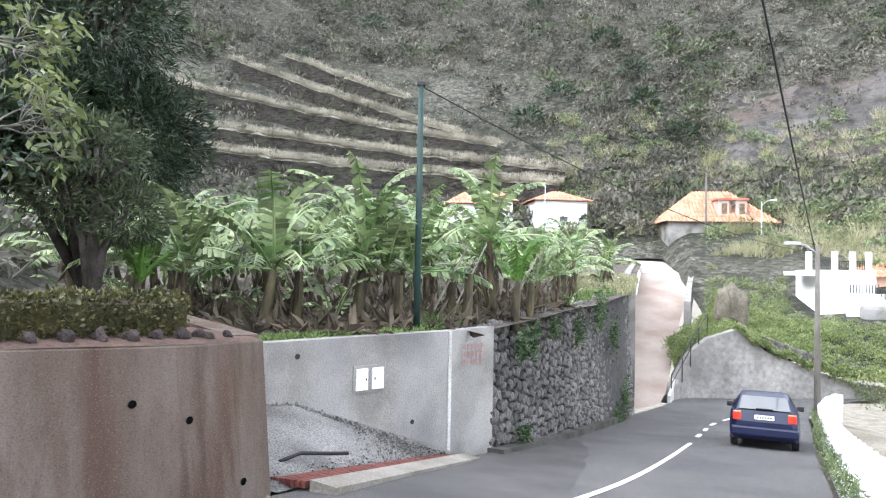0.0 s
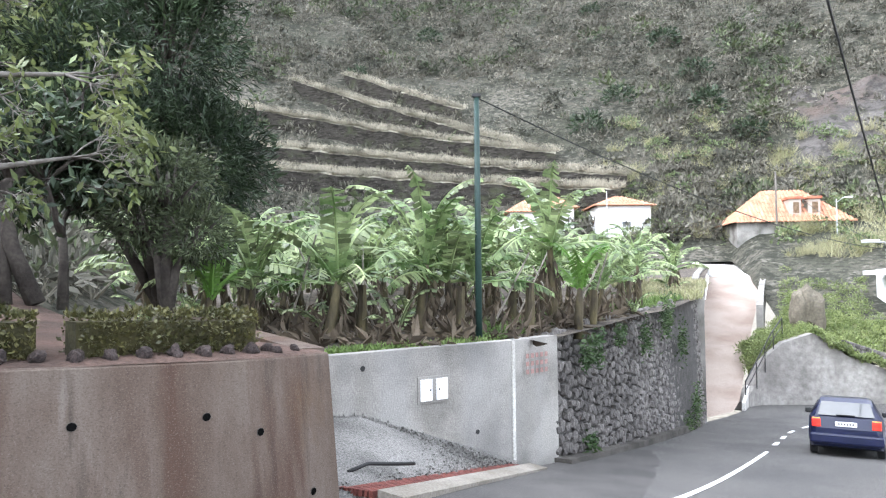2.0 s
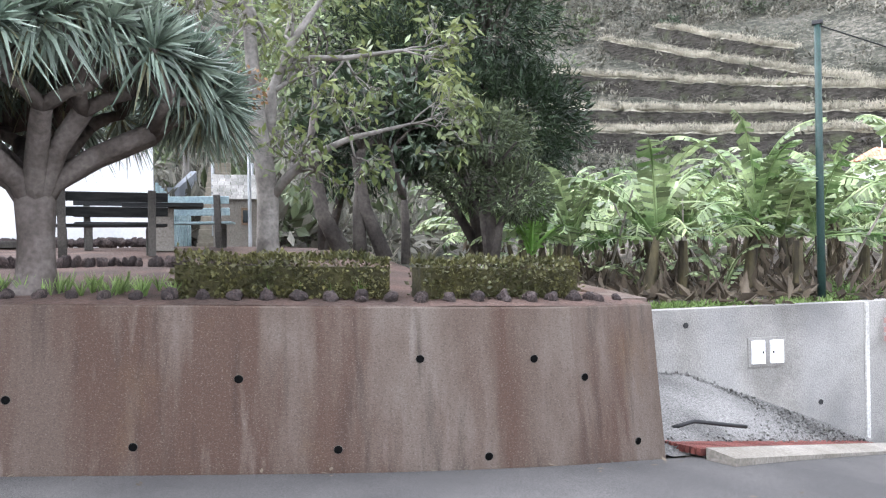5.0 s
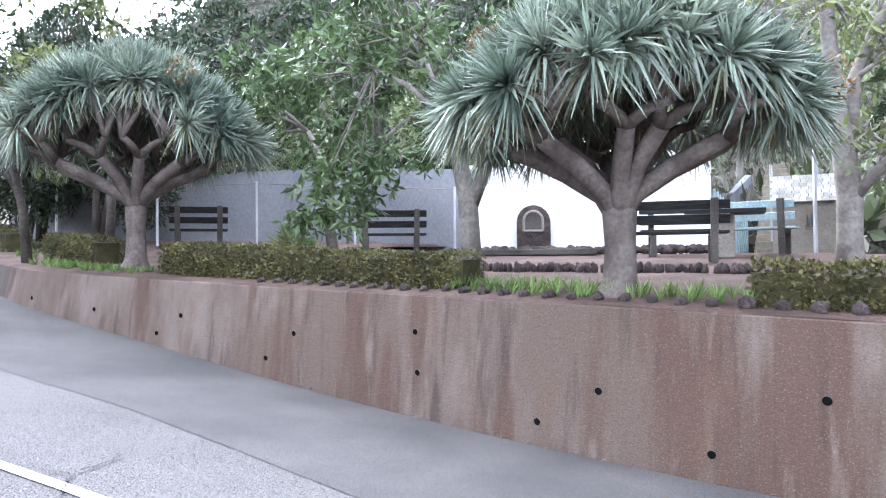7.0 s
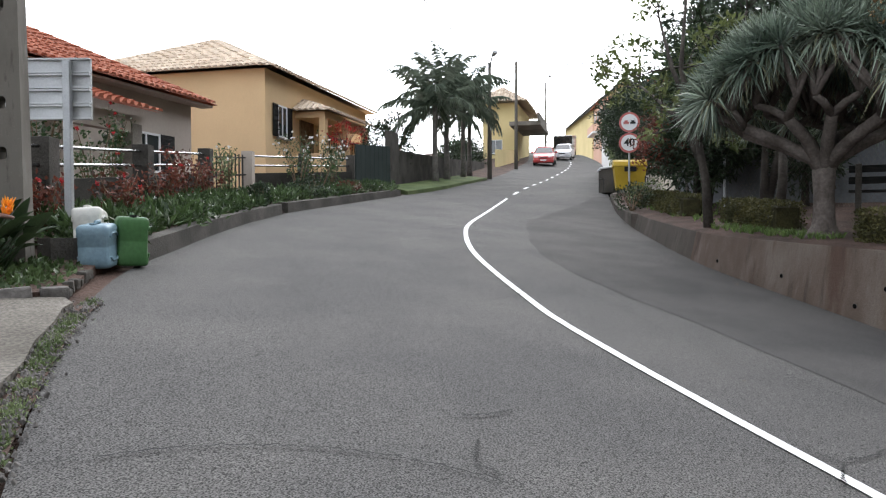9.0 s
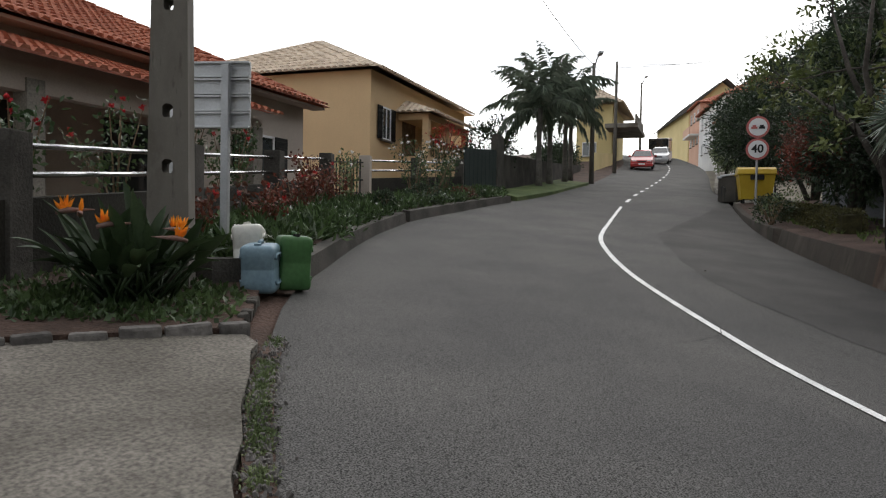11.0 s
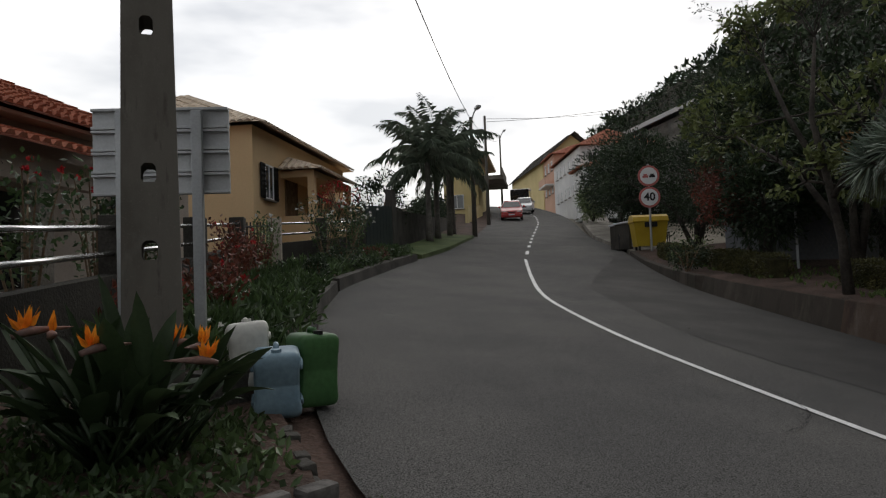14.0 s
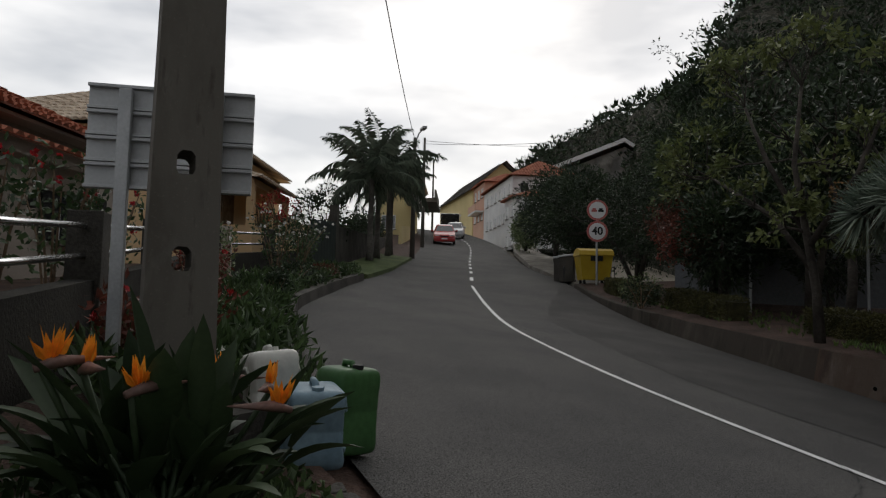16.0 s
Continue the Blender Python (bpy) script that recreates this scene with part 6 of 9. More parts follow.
kerbed_bed([(-5.35, -7.2), (-6.2, -7.75), (-8.75, -9.42), (-11.5, -10.9)], 1.35, 5, "thick green strap-leaved planting behind the kerb", 380)
kerbed_bed([(-11.95, -11.15), (-15.8, -12.45), (-19.8, -13.5)], 1.3, 6, "mixed low planting behind the kerb", 260)
wall_run("wall_bed_step", [(-4.55, -7.35, .9, 1.42), (-5.35, -7.22, .9, 1.42)], .3, CONC_DARK, "low dark block step behind plastic canisters", "step", side=1)


# ---- fence with rails ----
def garden_fence():
    fn = thing("garden_fence", "low dark wall with pillars and two steel rails", "fence")
    F = [Vector((-1.2, -6.85, 0)), Vector((-3.25, -8.1, 0)), Vector((-5.85, -9.6, 0)), Vector((-8.46, -11.16, 0)), Vector((-11.3, -12.87, 0))]
    G = [Vector((-13.05, -13.4, 0)), Vector((-16.0, -14.25, 0)), Vector((-19.07, -14.95, 0))]
    for run in (F, G):
        for a, b in zip(run, run[1:]):
            yaw = math.degrees(math.atan2(b.y - a.y, b.x - a.x))
            m = (a + b) / 2
            za, zb = lev(a.x, a.y), lev(b.x, b.y)
            s = Soup()
            n = Vector((-(b - a).y, (b - a).x, 0)).normalized() * .09
            lo, ha, hb = Vector((0, 0, -.3)), Vector((0, 0, .66)), Vector((0, 0, .66))
            A, B = a + Vector((0, 0, za)), b + Vector((0, 0, zb))
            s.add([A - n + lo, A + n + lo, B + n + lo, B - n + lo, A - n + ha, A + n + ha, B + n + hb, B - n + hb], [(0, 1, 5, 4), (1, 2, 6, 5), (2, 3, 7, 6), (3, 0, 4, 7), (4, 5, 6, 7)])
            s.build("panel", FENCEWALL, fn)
            for h in (.84, 1.07):
                Soup().tube([A + Vector((0, 0, h)), B + Vector((0, 0, h))], [.024, .024], 8).build("rail", STEELRAIL, fn, smooth=True)
        for a in run:
            za = lev(a.x, a.y)
            brown = run is G and a is G[0]
            part("pillar", box(bmesh.new(), T(a.x, a.y, za - .2, 31), .26, .26, 1.38, .012), BEIGE if brown else CONC_DARK, fn)
    gate = thing("garden_gate", "dark wrought iron garden gate between pillars", "gate")
    a, b = F[-1], G[0]
    for k in range(11):
        p = a.lerp(b, (k + .6) / 11.2)
        part("bar", box(bmesh.new(), T(p.x, p.y, lev(p.x, p.y) + .1, 20), .025, .025, 1.0), IRON, gate)
    for h in (.18, .62, 1.02):
        Soup().tube([a.lerp(b, .05) + Vector((0, 0, lev(a.x, a.y) + h)), a.lerp(b, .95) + Vector((0, 0, lev(b.x, b.y) + h))], [.018, .018], 6).build("crossbar", IRON, gate)


garden_fence()
for k, (x, y, h, w, fl, nf, lf) in enumerate([(-3.6, -8.8, 1.5, .5, ROSERED, 5, None), (-4.9, -9.5, 1.6, .5, ROSERED, 6, None), (-6.2, -10.3, 1.7, .5, ROSERED, 6, None), (-7.4, -10.9, 1.4, .4, ROSERED, 4, None), (-2.3, -8.2, 1.5, .5, ROSERED, 5, None),
                                            (-9.4, -11.2, 1.1, .5, ROSERED, 2, LEAFRED), (-10.3, -11.7, 1.0, .5, ROSERED, 1, LEAFRED), (-8.3, -10.5, .9, .45, ROSERED, 2, LEAFRED), (-11.2, -12.1, 1.2, .4, ROSEWHITE, 3, LEAFOLIVE), (-9.2, -13.1, 1.9, .4, ROSERED, 4, None), (-5.2, -8.55, .7, .35, ROSERED, 3, LEAFRED), (-6.6, -9.2, .8, .4, ROSERED, 3, LEAFRED)]):
    rosebush(x, y, lev(x, y) + .05, h, w, 100 + k, fl, nf, leaf=lf or LEAFGREEN, count=420, label="reddish-leaved rose bush against the low wall" if lf is LEAFRED else "leggy rose bush with red blooms behind rails")
for k, (x, y) in enumerate([(-15.4, -13.2), (-16.3, -13.5), (-14.6, -13.2)]):
    rosebush(x, y, lev(x, y) + .1, 1.6, .7, 130 + k, ROSEWHITE, 16, label="white flowering rose bush beside the fence", count=520, leaf=LEAFGREEN)
shrub(-10.9, -10.95, lev(-10.9, -10.95) + .15, (.22, .22, .26), 51, LEAFDARK, "small dark clipped ball shrub at the kerb", 900, .05, .03)
shrub(-14.0, -12.4, lev(-14, -12.4) + .12, (.55, .5, .28), 52, LEAFDARK, "low dark shrub in the bed", 900, .07, .03)
shrub(-16.6, -13.1, lev(-16.6, -13.1) + .12, (.5, .4, .22), 53, LEAFRED, "low orange-red bedding shrub", 500, .06, .03)
shrub(-18.6, -13.6, lev(-18.6, -13.6) + .12, (.5, .4, .2), 54, LEAFGREEN, "low green bedding shrub", 500, .06, .03)


# ---- bird-of-paradise plant ----
def strelitzia():
    rng = random.Random(5)
    base = Vector((-3.67, -7.1, lev(-3.67, -7.1) + .05))
    pl = thing("strelitzia", "bird-of-paradise plant with grey-green paddles and orange flowers", "flowering plant", at=base)
    for k in range(105):
        yaw = rng.uniform(0, 6.283)
        out = rng.uniform(.15, 1.5)
        ln = rng.uniform(.42, .72)
        d = Vector((math.cos(yaw) * out, math.sin(yaw) * out, 1)).normalized()
        p0 = Vector((rng.uniform(-.22, .22), rng.uniform(-.22, .22), 0))
        p1 = p0 + d * ln * .55
        s = Soup().tube([p0, p0.lerp(p1, .5), p1], [.013, .011, .009], 5)
        side = d.cross(Vector((rng.uniform(-.3, .3), rng.uniform(-.3, .3), 1))).normalized()
        nrm = side.cross(d)
        wide = rng.uniform(.055, .085)
        L, v, f = ln * rng.uniform(.6, .8), [], []
        for i in range(7):
            t = i / 6
            c = p1 + d * L * t - Vector((0, 0, 1)) * .25 * L * t * t * out * 1.0
            w = wide * math.sin(math.pi * (t * .94 + .06)) ** .75 * (1 - .35 * t)
            v += [c - side * w + nrm * w * .45, c, c + side * w + nrm * w * .45]
        for i in range(6):
            f += [(i * 3, i * 3 + 1, i * 3 + 4, i * 3 + 3), (i * 3 + 1, i * 3 + 2, i * 3 + 5, i * 3 + 4)]
        s.add(v, f)
        s.build("leaf", STRELEAF, pl, smooth=True)
    heads = [(.48, -.05, .62, 150), (.36, 0, .6, 60), (.3, .14, .53, 160), (-.32, .02, .5, 100), (-.19, .36, .5, 20), (-.14, .46, .44, -40)]
    for k, (x, y, z, turn) in enumerate(heads):
        p = Vector((x, y, z))
        fl = new("flower")
        fl.parent = pl
        Soup().tube([(x * .25, y * .25, 0), (x * .7, y * .7, z * .6), p], [.013, .011, .012], 6).build("stalk", STRELEAF, fl, smooth=True)
        d = Vector((math.cos(radians(turn)), math.sin(radians(turn)), .12))
        Soup().tube([p - d * .02, p + d * .05 + Vector((0, 0, .012)), p + d * .22], [.014, .022, .002], 6).build("bract", STREBRACT, fl, smooth=True)
        s = Soup()
        for j in range(5):
            e = (d * (.55 - .28 * j) + Vector((rng.uniform(-.12, .12), rng.uniform(-.12, .12), 1))).normalized()
            s.leaf(p + d * .03, e, d, rng.uniform(.1, .145), .03, .04)
            s.leaf(p + d * .03, (e + rand_dir(rng) * .1).normalized(), d.cross(e), rng.uniform(.09, .13), .03, .04)
        s.build("sepal_head", STREFLOWER, fl, "vivid orange pointed sepals")


strelitzia()


# ---- plastic canisters ----
def canister(x, y, yaw, w, d, h, material, label, lift=0.0, tilt=(0, 0)):
    c = thing("canister", label, "canister", "plastic canisters", at=(x, y, lev(x, y) + lift + .02))
    c.rotation_euler = (radians(tilt[0]), radians(tilt[1]), radians(yaw))
    v, f = [], []
    prof = [(0.0, .8), (.015, .9), (.05, .97), (.12, 1.0), (.24, 1.0), (.26, .985), (.48, .98), (.5, .96), (.52, .98), (.74, .985), (.76, 1.0), (.88, .99), (.93, .96), (.965, .91), (.99, .82), (1.0, .68)]
    n = 32
    for t, k in prof:
        for i in range(n):
            a = 2 * math.pi * i / n
            ca, sa = math.cos(a), math.sin(a)
            e = 0.25
            px = math.copysign(abs(ca) ** e, ca) * w / 2 * k
            py = math.copysign(abs(sa) ** e, sa) * d / 2 * k
            inset = 1 - .06 * (.21 < t < .79) * (abs(ca) < .72)
            v.append((px, py * inset, h * t * .97))
    for r in range(len(prof) - 1):
        for i in range(n):
            f.append((r * n + i, r * n + (i + 1) % n, (r + 1) * n + (i + 1) % n, (r + 1) * n + i))
    f += [tuple(range(n))[::-1], tuple((len(prof) - 1) * n + i for i in range(n))]
    raw("body", v, f, material, c, smooth=True)
    hd = Soup().tube([(-w * .2, 0, h * .93), (-w * .17, 0, h * 1.02), (w * .08, 0, h * 1.02), (w * .12, 0, h * .93)], [.018] * 4, 8)
    hd.build("grip", material, c, smooth=True)
    cp = Soup().tube([(w * .3, 0, h * .92), (w * .3, 0, h * 1.01)], [.032, .032], 12)
    cp.build("cap", BLACK if material is JGREEN else material, c)
    rib = Soup()
    for sg in (-1, 1):
        rib.tube([(-w * .3, sg * d * .49, h * .25), (-w * .2, sg * d * .5, h * .17), (w * .2, sg * d * .5, h * .17), (w * .3, sg * d * .49, h * .25)], [.012] * 4, 5)
        rib.tube([(-w * .3, sg * d * .49, h * .7), (-w * .2, sg * d * .5, h * .78), (w * .2, sg * d * .5, h * .78), (w * .3, sg * d * .49, h * .7)], [.012] * 4, 5)
    rib.build("rib", material, c, smooth=True)
    return c


canister(-4.85, -7.08, 38, .33, .3, .42, JBLUE, "faded blue plastic canister on the bed's edge", tilt=(0, 5))
canister(-5.17, -7.05, 62, .26, .3, .49, JGREEN, "green plastic canister beside the road", tilt=(-2, 2))
canister(-5.0, -7.4, 44, .38, .28, .46, JWHITE, "milky white plastic canister tilted on a low step", lift=.07, tilt=(4, -8))


# ---- concrete power pole with slots ----
def slotted_pole():
    p = thing("utility_pole", "tapered slotted concrete utility pole", "utility pole", "utility poles")
    z0 = 1.0
    m = T(-4.255, -7.49, z0, 44)

    def half(z):
        return .262 - .02 * (z - z0)

    levels = [(.4, .22, False)]
    for sl in (2.12, 2.565, 3.42, 4.6, 5.6, 6.6, 7.6):
        levels += [(sl, .2, True), (sl + .02, .27, True), (sl + .085, .27, True), (sl + .1, .21, True), (sl + .11, .12, False)]
    levels.append((8.6, .1, False))
    v, f = [], []
    for z, a, _ in levels:
        w, dd = half(z) * .66, .135 - .006 * (z - z0)
        v += [m @ Vector((x, y * w, z - z0)) for x in (-dd, dd) for y in (-1, -a - .04, a - .04, 1)]
    for k in range(len(levels) - 1):
        o, n = k * 8, k * 8 + 8
        pierced = levels[k][2]
        for c in (0, 1, 2):
            if not (pierced and c == 1):
                f += [(o + c, n + c, n + c + 1, o + c + 1), (o + 4 + c, o + 5 + c, n + 5 + c, n + 4 + c)]
        f += [(o, o + 4, n + 4, n), (o + 3, n + 3, n + 7, o + 7)]
        if pierced:
            f += [(o + 1, n + 1, n + 5, o + 5), (o + 2, o + 6, n + 6, n + 2)]
            if not levels[k - 1][2]:
                f.append((o + 1, o + 5, o + 6, o + 2))
            if not levels[k + 1][2]:
                f.append((n + 1, n + 2, n + 6, n + 5))
    t = len(levels) * 8 - 8
    f += [(0, 1, 2, 3, 7, 6, 5, 4), (t + 4, t + 5, t + 6, t + 7, t + 3, t + 2, t + 1, t)]
    raw("shaft", v, f, POLEC, p)
    bm = bmesh.new()
    box(bm, m @ T(.135, -.1, .35), .02, .03, .18, .004)
    part("plate", bm, METAL, p)


slotted_pole()


def sign_back():
    s = thing("road_sign", "back of an aluminium direction sign on two posts", "road sign")
    a, b = Vector((-4.82, -8.64, 0)), Vector((-5.29, -7.80, 0))
    d = (b - a).normalized()
    yaw = math.degrees(math.atan2(d.y, d.x))
    c = (a + b) / 2
    for k in range(4):
        z = 2.64 + k * .16
        part("panel", box(bmesh.new(), T(c.x, c.y, z, yaw), .97, .03, .154, .004), SIGNBACK, s)
        bm = bmesh.new()
        n = Vector((-d.y, d.x, 0))
        if n.x < 0:
            n = -n
        q = c + n * .035
        box(bm, T(q.x, q.y, z, yaw), .97, .035, .02, .003)
        box(bm, T(q.x, q.y, z + .134, yaw), .97, .035, .02, .003)
        part("profile_rib", bm, SIGNBACK, s)
    for t in (-.26, .27):
        q = c + d * t + n * .075
        part("post", box(bmesh.new(), T(q.x, q.y, lev(q.x, q.y) - .2, yaw), .075, .06, 3.32 - lev(q.x, q.y) + .12, .006), METAL, s)


sign_back()


# ---- houses ----
def tile_roof(parent, quads, material, pitch=.22, row=.34, name="tile_course"):
    """Rows of half-round clay tiles on roof planes given as eave a, eave b, top b, top a."""
    for a, b, tb, ta in quads:
        a, b, tb, ta = (Vector(v) for v in (a, b, tb, ta))
        n = (b - a).cross(ta - a).normalized()
        if n.z < 0:
            n = -n
        s = Soup()
        s.add([a, b, tb, ta], [(0, 1, 2, 3)])
        L = (b - a).length
        u = (b - a) / L
        cnt = int(L / pitch)
        for i in range(cnt):
            x = (i + .5) * pitch
            # run up the slope until the plane's edges close in
            p0 = a + u * x
            up = (ta - a) - u * ((ta - a).dot(u))
            H = up.length
            upn = up / H
            la, lb = (ta - a).dot(u), (tb - a).dot(u)
            t1 = 1.0
            if la > 0 and x < la:
                t1 = x / la
            if lb < L and x > lb:
                t1 = min(t1, (L - x) / (L - lb))
            if la < 0 or lb > L:
                t1 = 1.0
            length = H * t1
            if length < .15:
                continue
            k = max(1, int(length / row))
            for j in range(k):
                q0 = p0 + upn * (length * j / k - (.05 if j == 0 else 0)) + n * .045
                q1 = p0 + upn * (length * (j + 1) / k) + n * .02
                w0, w1 = pitch * .42, pitch * .36
                o = len(s.v)
                for q, w in ((q0, w0), (q1, w1)):
                    for ang in (0, .33, .67, 1):
                        th = math.pi * ang
                        s.v.append(tuple(q + u * math.cos(th) * w + n * math.sin(th) * w * .75))
                s.f += [(o + e, o + e + 1, o + e + 5, o + e + 4) for e in range(3)] + [(o, o + 1, o + 2, o + 3)]
        s.build("roof_plane", material, parent)


def hip_quads(c, u, v, L, D, z, over, rise):
    """The four planes of a hip roof on a rectangle from corner c along u and v."""
    c, u, v = Vector(c), Vector(u), Vector(v)
    p = [c - u * over - v * over, c + u * (L + over) - v * over, c + u * (L + over) + v * (D + over), c - u * over + v * (D + over)]
    p = [Vector((q.x, q.y, z)) for q in p]
    h = min(L, D) / 2 + over
    r1 = c + u * (h - over) + v * (D / 2 if D <= L else h - over)
    r2 = c + u * (L - h + over if D <= L else h - over) + v * (D / 2 if D <= L else D - h + over)
    r1, r2 = Vector((r1.x, r1.y, z + rise)), Vector((r2.x, r2.y, z + rise))
    if D <= L:
        return [(p[0], p[1], r2, r1), (p[1], p[2], r2, r2), (p[2], p[3], r1, r2), (p[3], p[0], r1, r1)], p
    return [(p[0], p[1], r1, r1), (p[1], p[2], r2, r1), (p[2], p[3], r2, r2), (p[3], p[0], r1, r2)], p


def block(parent, c, u, v, L, D, z0, z1, material, name="wall"):
    c, u, v = Vector((c[0], c[1], 0)), Vector(u), Vector(v)
    q = [c, c + u * L, c + u * L + v * D, c + v * D]
    vs = [Vector((p.x, p.y, z0)) for p in q] + [Vector((p.x, p.y, z1)) for p in q]
    ob = raw(name, vs, [(0, 1, 5, 4), (1, 2, 6, 5), (2, 3, 7, 6), (3, 0, 4, 7), (4, 5, 6, 7), (3, 2, 1, 0)], material, parent)
    bm = bmesh.new()
    bm.from_mesh(ob.data)
    bmesh.ops.recalc_face_normals(bm, faces=bm.faces)
    bm.to_mesh(ob.data)
    bm.free()
    return ob


def window(parent, c, u, out, z, w, h, shutters=True, frame_mat=None, name="window"):
    """A window with frame, panes, sill and open shutters on a wall face; c is its lower left corner in plan."""
    c, u, out = Vector((c[0], c[1], 0)), Vector(u), Vector(out)
    yaw = math.degrees(math.atan2(u.y, u.x))
    m = c + u * w / 2

    def at(x, o, zz):
        q = m + u * x + out * o
        return T(q.x, q.y, zz, yaw)
    bm = bmesh.new()
    box(bm, at(-w / 2 + .03, .02, z), .06, .06, h)
    box(bm, at(w / 2 - .03, .02, z), .06, .06, h)
    box(bm, at(0, .02, z), .05, .06, h)
    box(bm, at(0, .02, z), w, .06, .06)
    box(bm, at(0, .02, z + h - .06), w, .06, .06)
    win = part(name, bm, frame_mat or SIGNWHITE, parent)
    part("pane", box(bmesh.new(), at(0, .01, z + .03), w - .05, .03, h - .06), GLASS, win)
    part("sill", box(bmesh.new(), at(0, .06, z - .07), w + .16, .16, .06, .008), CONC, win)
    if shutters:
        for sg in (-1, 1):
            sh = part("shutter", box(bmesh.new(), at(sg * (w / 2 + w * .26), .05, z), w * .5, .04, h, .006), WOODD, win)
            for k in range(int(h / .09)):
                part("slat", box(bmesh.new(), at(sg * (w / 2 + w * .26), .075, z + .04 + k * .09, ) @ T(0, 0, 0, 0, 25), w * .4, .012, .06), WOODD, sh) if k % 2 == 0 else None
    return win


def red_house():
    h = thing("red_roofed_house", "low beige house with layered terracotta tile roofs", "house")
    u, v = Vector((.974, .228, 0)), Vector((.228, -.974, 0))
    c = Vector((-14.9, -17.5, 0))
    block(h, c, u, v, 15, 9, 1.0, 5.1, BEIGE)
    quads, p = hip_quads(c, u, v, 15, 9, 5.12, .55, 2.4)
    tile_roof(h, quads[:1] + quads[3:], TILE)
    sl = Soup()
    for a, b, tb, ta in quads[1:3]:
        sl.add([a, b, tb, ta], [(0, 1, 2, 3)])
    sl.build("roof_plane", TILE, h)
    part("fascia", box(bmesh.new(), T(*(c + u * 7.5 - v * .26).xy, 5.02, math.degrees(math.atan2(u.y, u.x))), 15.8, .4, .06), BEIGE, h)
    # porch with its own lower roof, pillars and dark openings
    e0 = c + u * 4.2 - v * 2.3
    a, b = e0 + Vector((0, 0, 4.08)), e0 + u * 10.8 + Vector((0, 0, 4.08))
    ta, tb = a + v * 2.3 + Vector((0, 0, .75)) + u * .1, b + v * 2.3 + Vector((0, 0, .75))
    tile_roof(h, [(a, b, tb, ta)], TILE)
    block(h, e0 + v * .35 + u * .2, u, v, 10.6, .22, 3.6, 3.98, BEIGE, "beam")
    for s in (.4, 3.0, 5.6, 8.2, 10.4):
        q = e0 + v * .46 + u * s
        part("column", box(bmesh.new(), T(q.x, q.y, 1.2, 13), .3, .3, 2.6, .01), CONC, h)
    block(h, e0 + v * .3, u, v, 10.8, 2.1, .9, 2.0, BEIGE, "porch_base")
    for s in (2.0, 4.6, 7.4):
        q = c + u * (4.2 + s)
        dr = part("door", box(bmesh.new(), T(q.x, q.y, 2.0, 13), 1.3, .12, 1.75, .01), GLASS, h)
    window(h, c + u * 1.4 - v * .01, u, -v, 3.0, 1.1, 1.05, True)
    lamp = thing("wall_lamp", "small dark lantern on a house wall", "lamp")
    q = c + u * 3.5 - v * .18
    part("lantern", box(bmesh.new(), T(q.x, q.y, 3.55, 13), .12, .12, .22, .03), IRON, lamp)
    part("arm", box(bmesh.new(), T(*(q + v * .1).xy, 3.6, 13), .03, .2, .03), IRON, lamp)


red_house()


def yellow_house():
    h = thing("yellow_house", "yellow rendered house with a pale tiled hip roof", "house")
    u, v = Vector((-.96, -.28, 0)), Vector((.28, -.96, 0))
    c = Vector((-20.5, -20.0, 0))
    block(h, c, u, v, 11, 10, 1.5, 7.5, YELLOW)
    quads, p = hip_quads(c, u, v, 11, 10, 7.5, .45, 2.6)
    tile_roof(h, [quads[0], quads[3]], TILE_P, .26, .5)
    sl = Soup()
    for a, b, tb, ta in quads[1:3]:
        sl.add([a, b, tb, ta], [(0, 1, 2, 3)])
    sl.build("roof_plane", TILE_P, h)
    window(h, c + u * .95, u, -v, 5.05, .8, 1.25)
    # porch that stands out beside the window
    e = c + u * 2.55 - v * 1.3
    block(h, e, u, v, 5.2, 1.3, 1.5, 4.55, YELLOW, "porch_base")
    block(h, e + Vector((0, 0, 0)), u, v, 5.2, 1.3, 6.0, 6.25, YELLOW, "beam")
    for s in (.12, 2.6, 5.0):
        q = e + u * s + v * .12
        part("column", box(bmesh.new(), T(q.x, q.y, 4.5, 16), .26, .26, 1.55, .01), YELLOW, h)
    a, b = e - u * .35 - v * .3, e + u * 5.5 - v * .3
    ta, tb = e + u * .7 + v * 1.3, e + u * 5.5 + v * 1.3
    z = lambda q, k: Vector((q.x, q.y, k))
    tile_roof(h, [(z(a, 6.25), z(b, 6.25), z(tb, 6.85), z(ta, 6.85)), (z(e - u * .35 + v * 1.3, 6.25), z(a, 6.25), z(ta, 6.85), z(ta, 6.85))], TILE_P, .26, .5)
    rl = new("balustrade")
    rl.parent = h
    for k in range(26):
        q = e + u * (.2 + k * .19) + v * .05
        part("bar", box(bmesh.new(), T(q.x, q.y, 4.55), .02, .02, .75), IRON, rl)
    q = e + u * 2.6 + v * .05
    part("top_rail", box(bmesh.new(), T(q.x, q.y, 5.28, 16), 5.2, .05, .05), IRON, rl)
    q = c + u * 3.6 - v * .02
    part("door", box(bmesh.new(), T(q.x, q.y, 4.55, 16), 1.3, .08, 1.45, .01), WOODB, h)
    # lower wing that runs on along the road
    block(h, c + u * 8.0 - v * 1.0, u, v, 6, 4, 1.5, 5.6, YELLOW, "wing")


yellow_house()

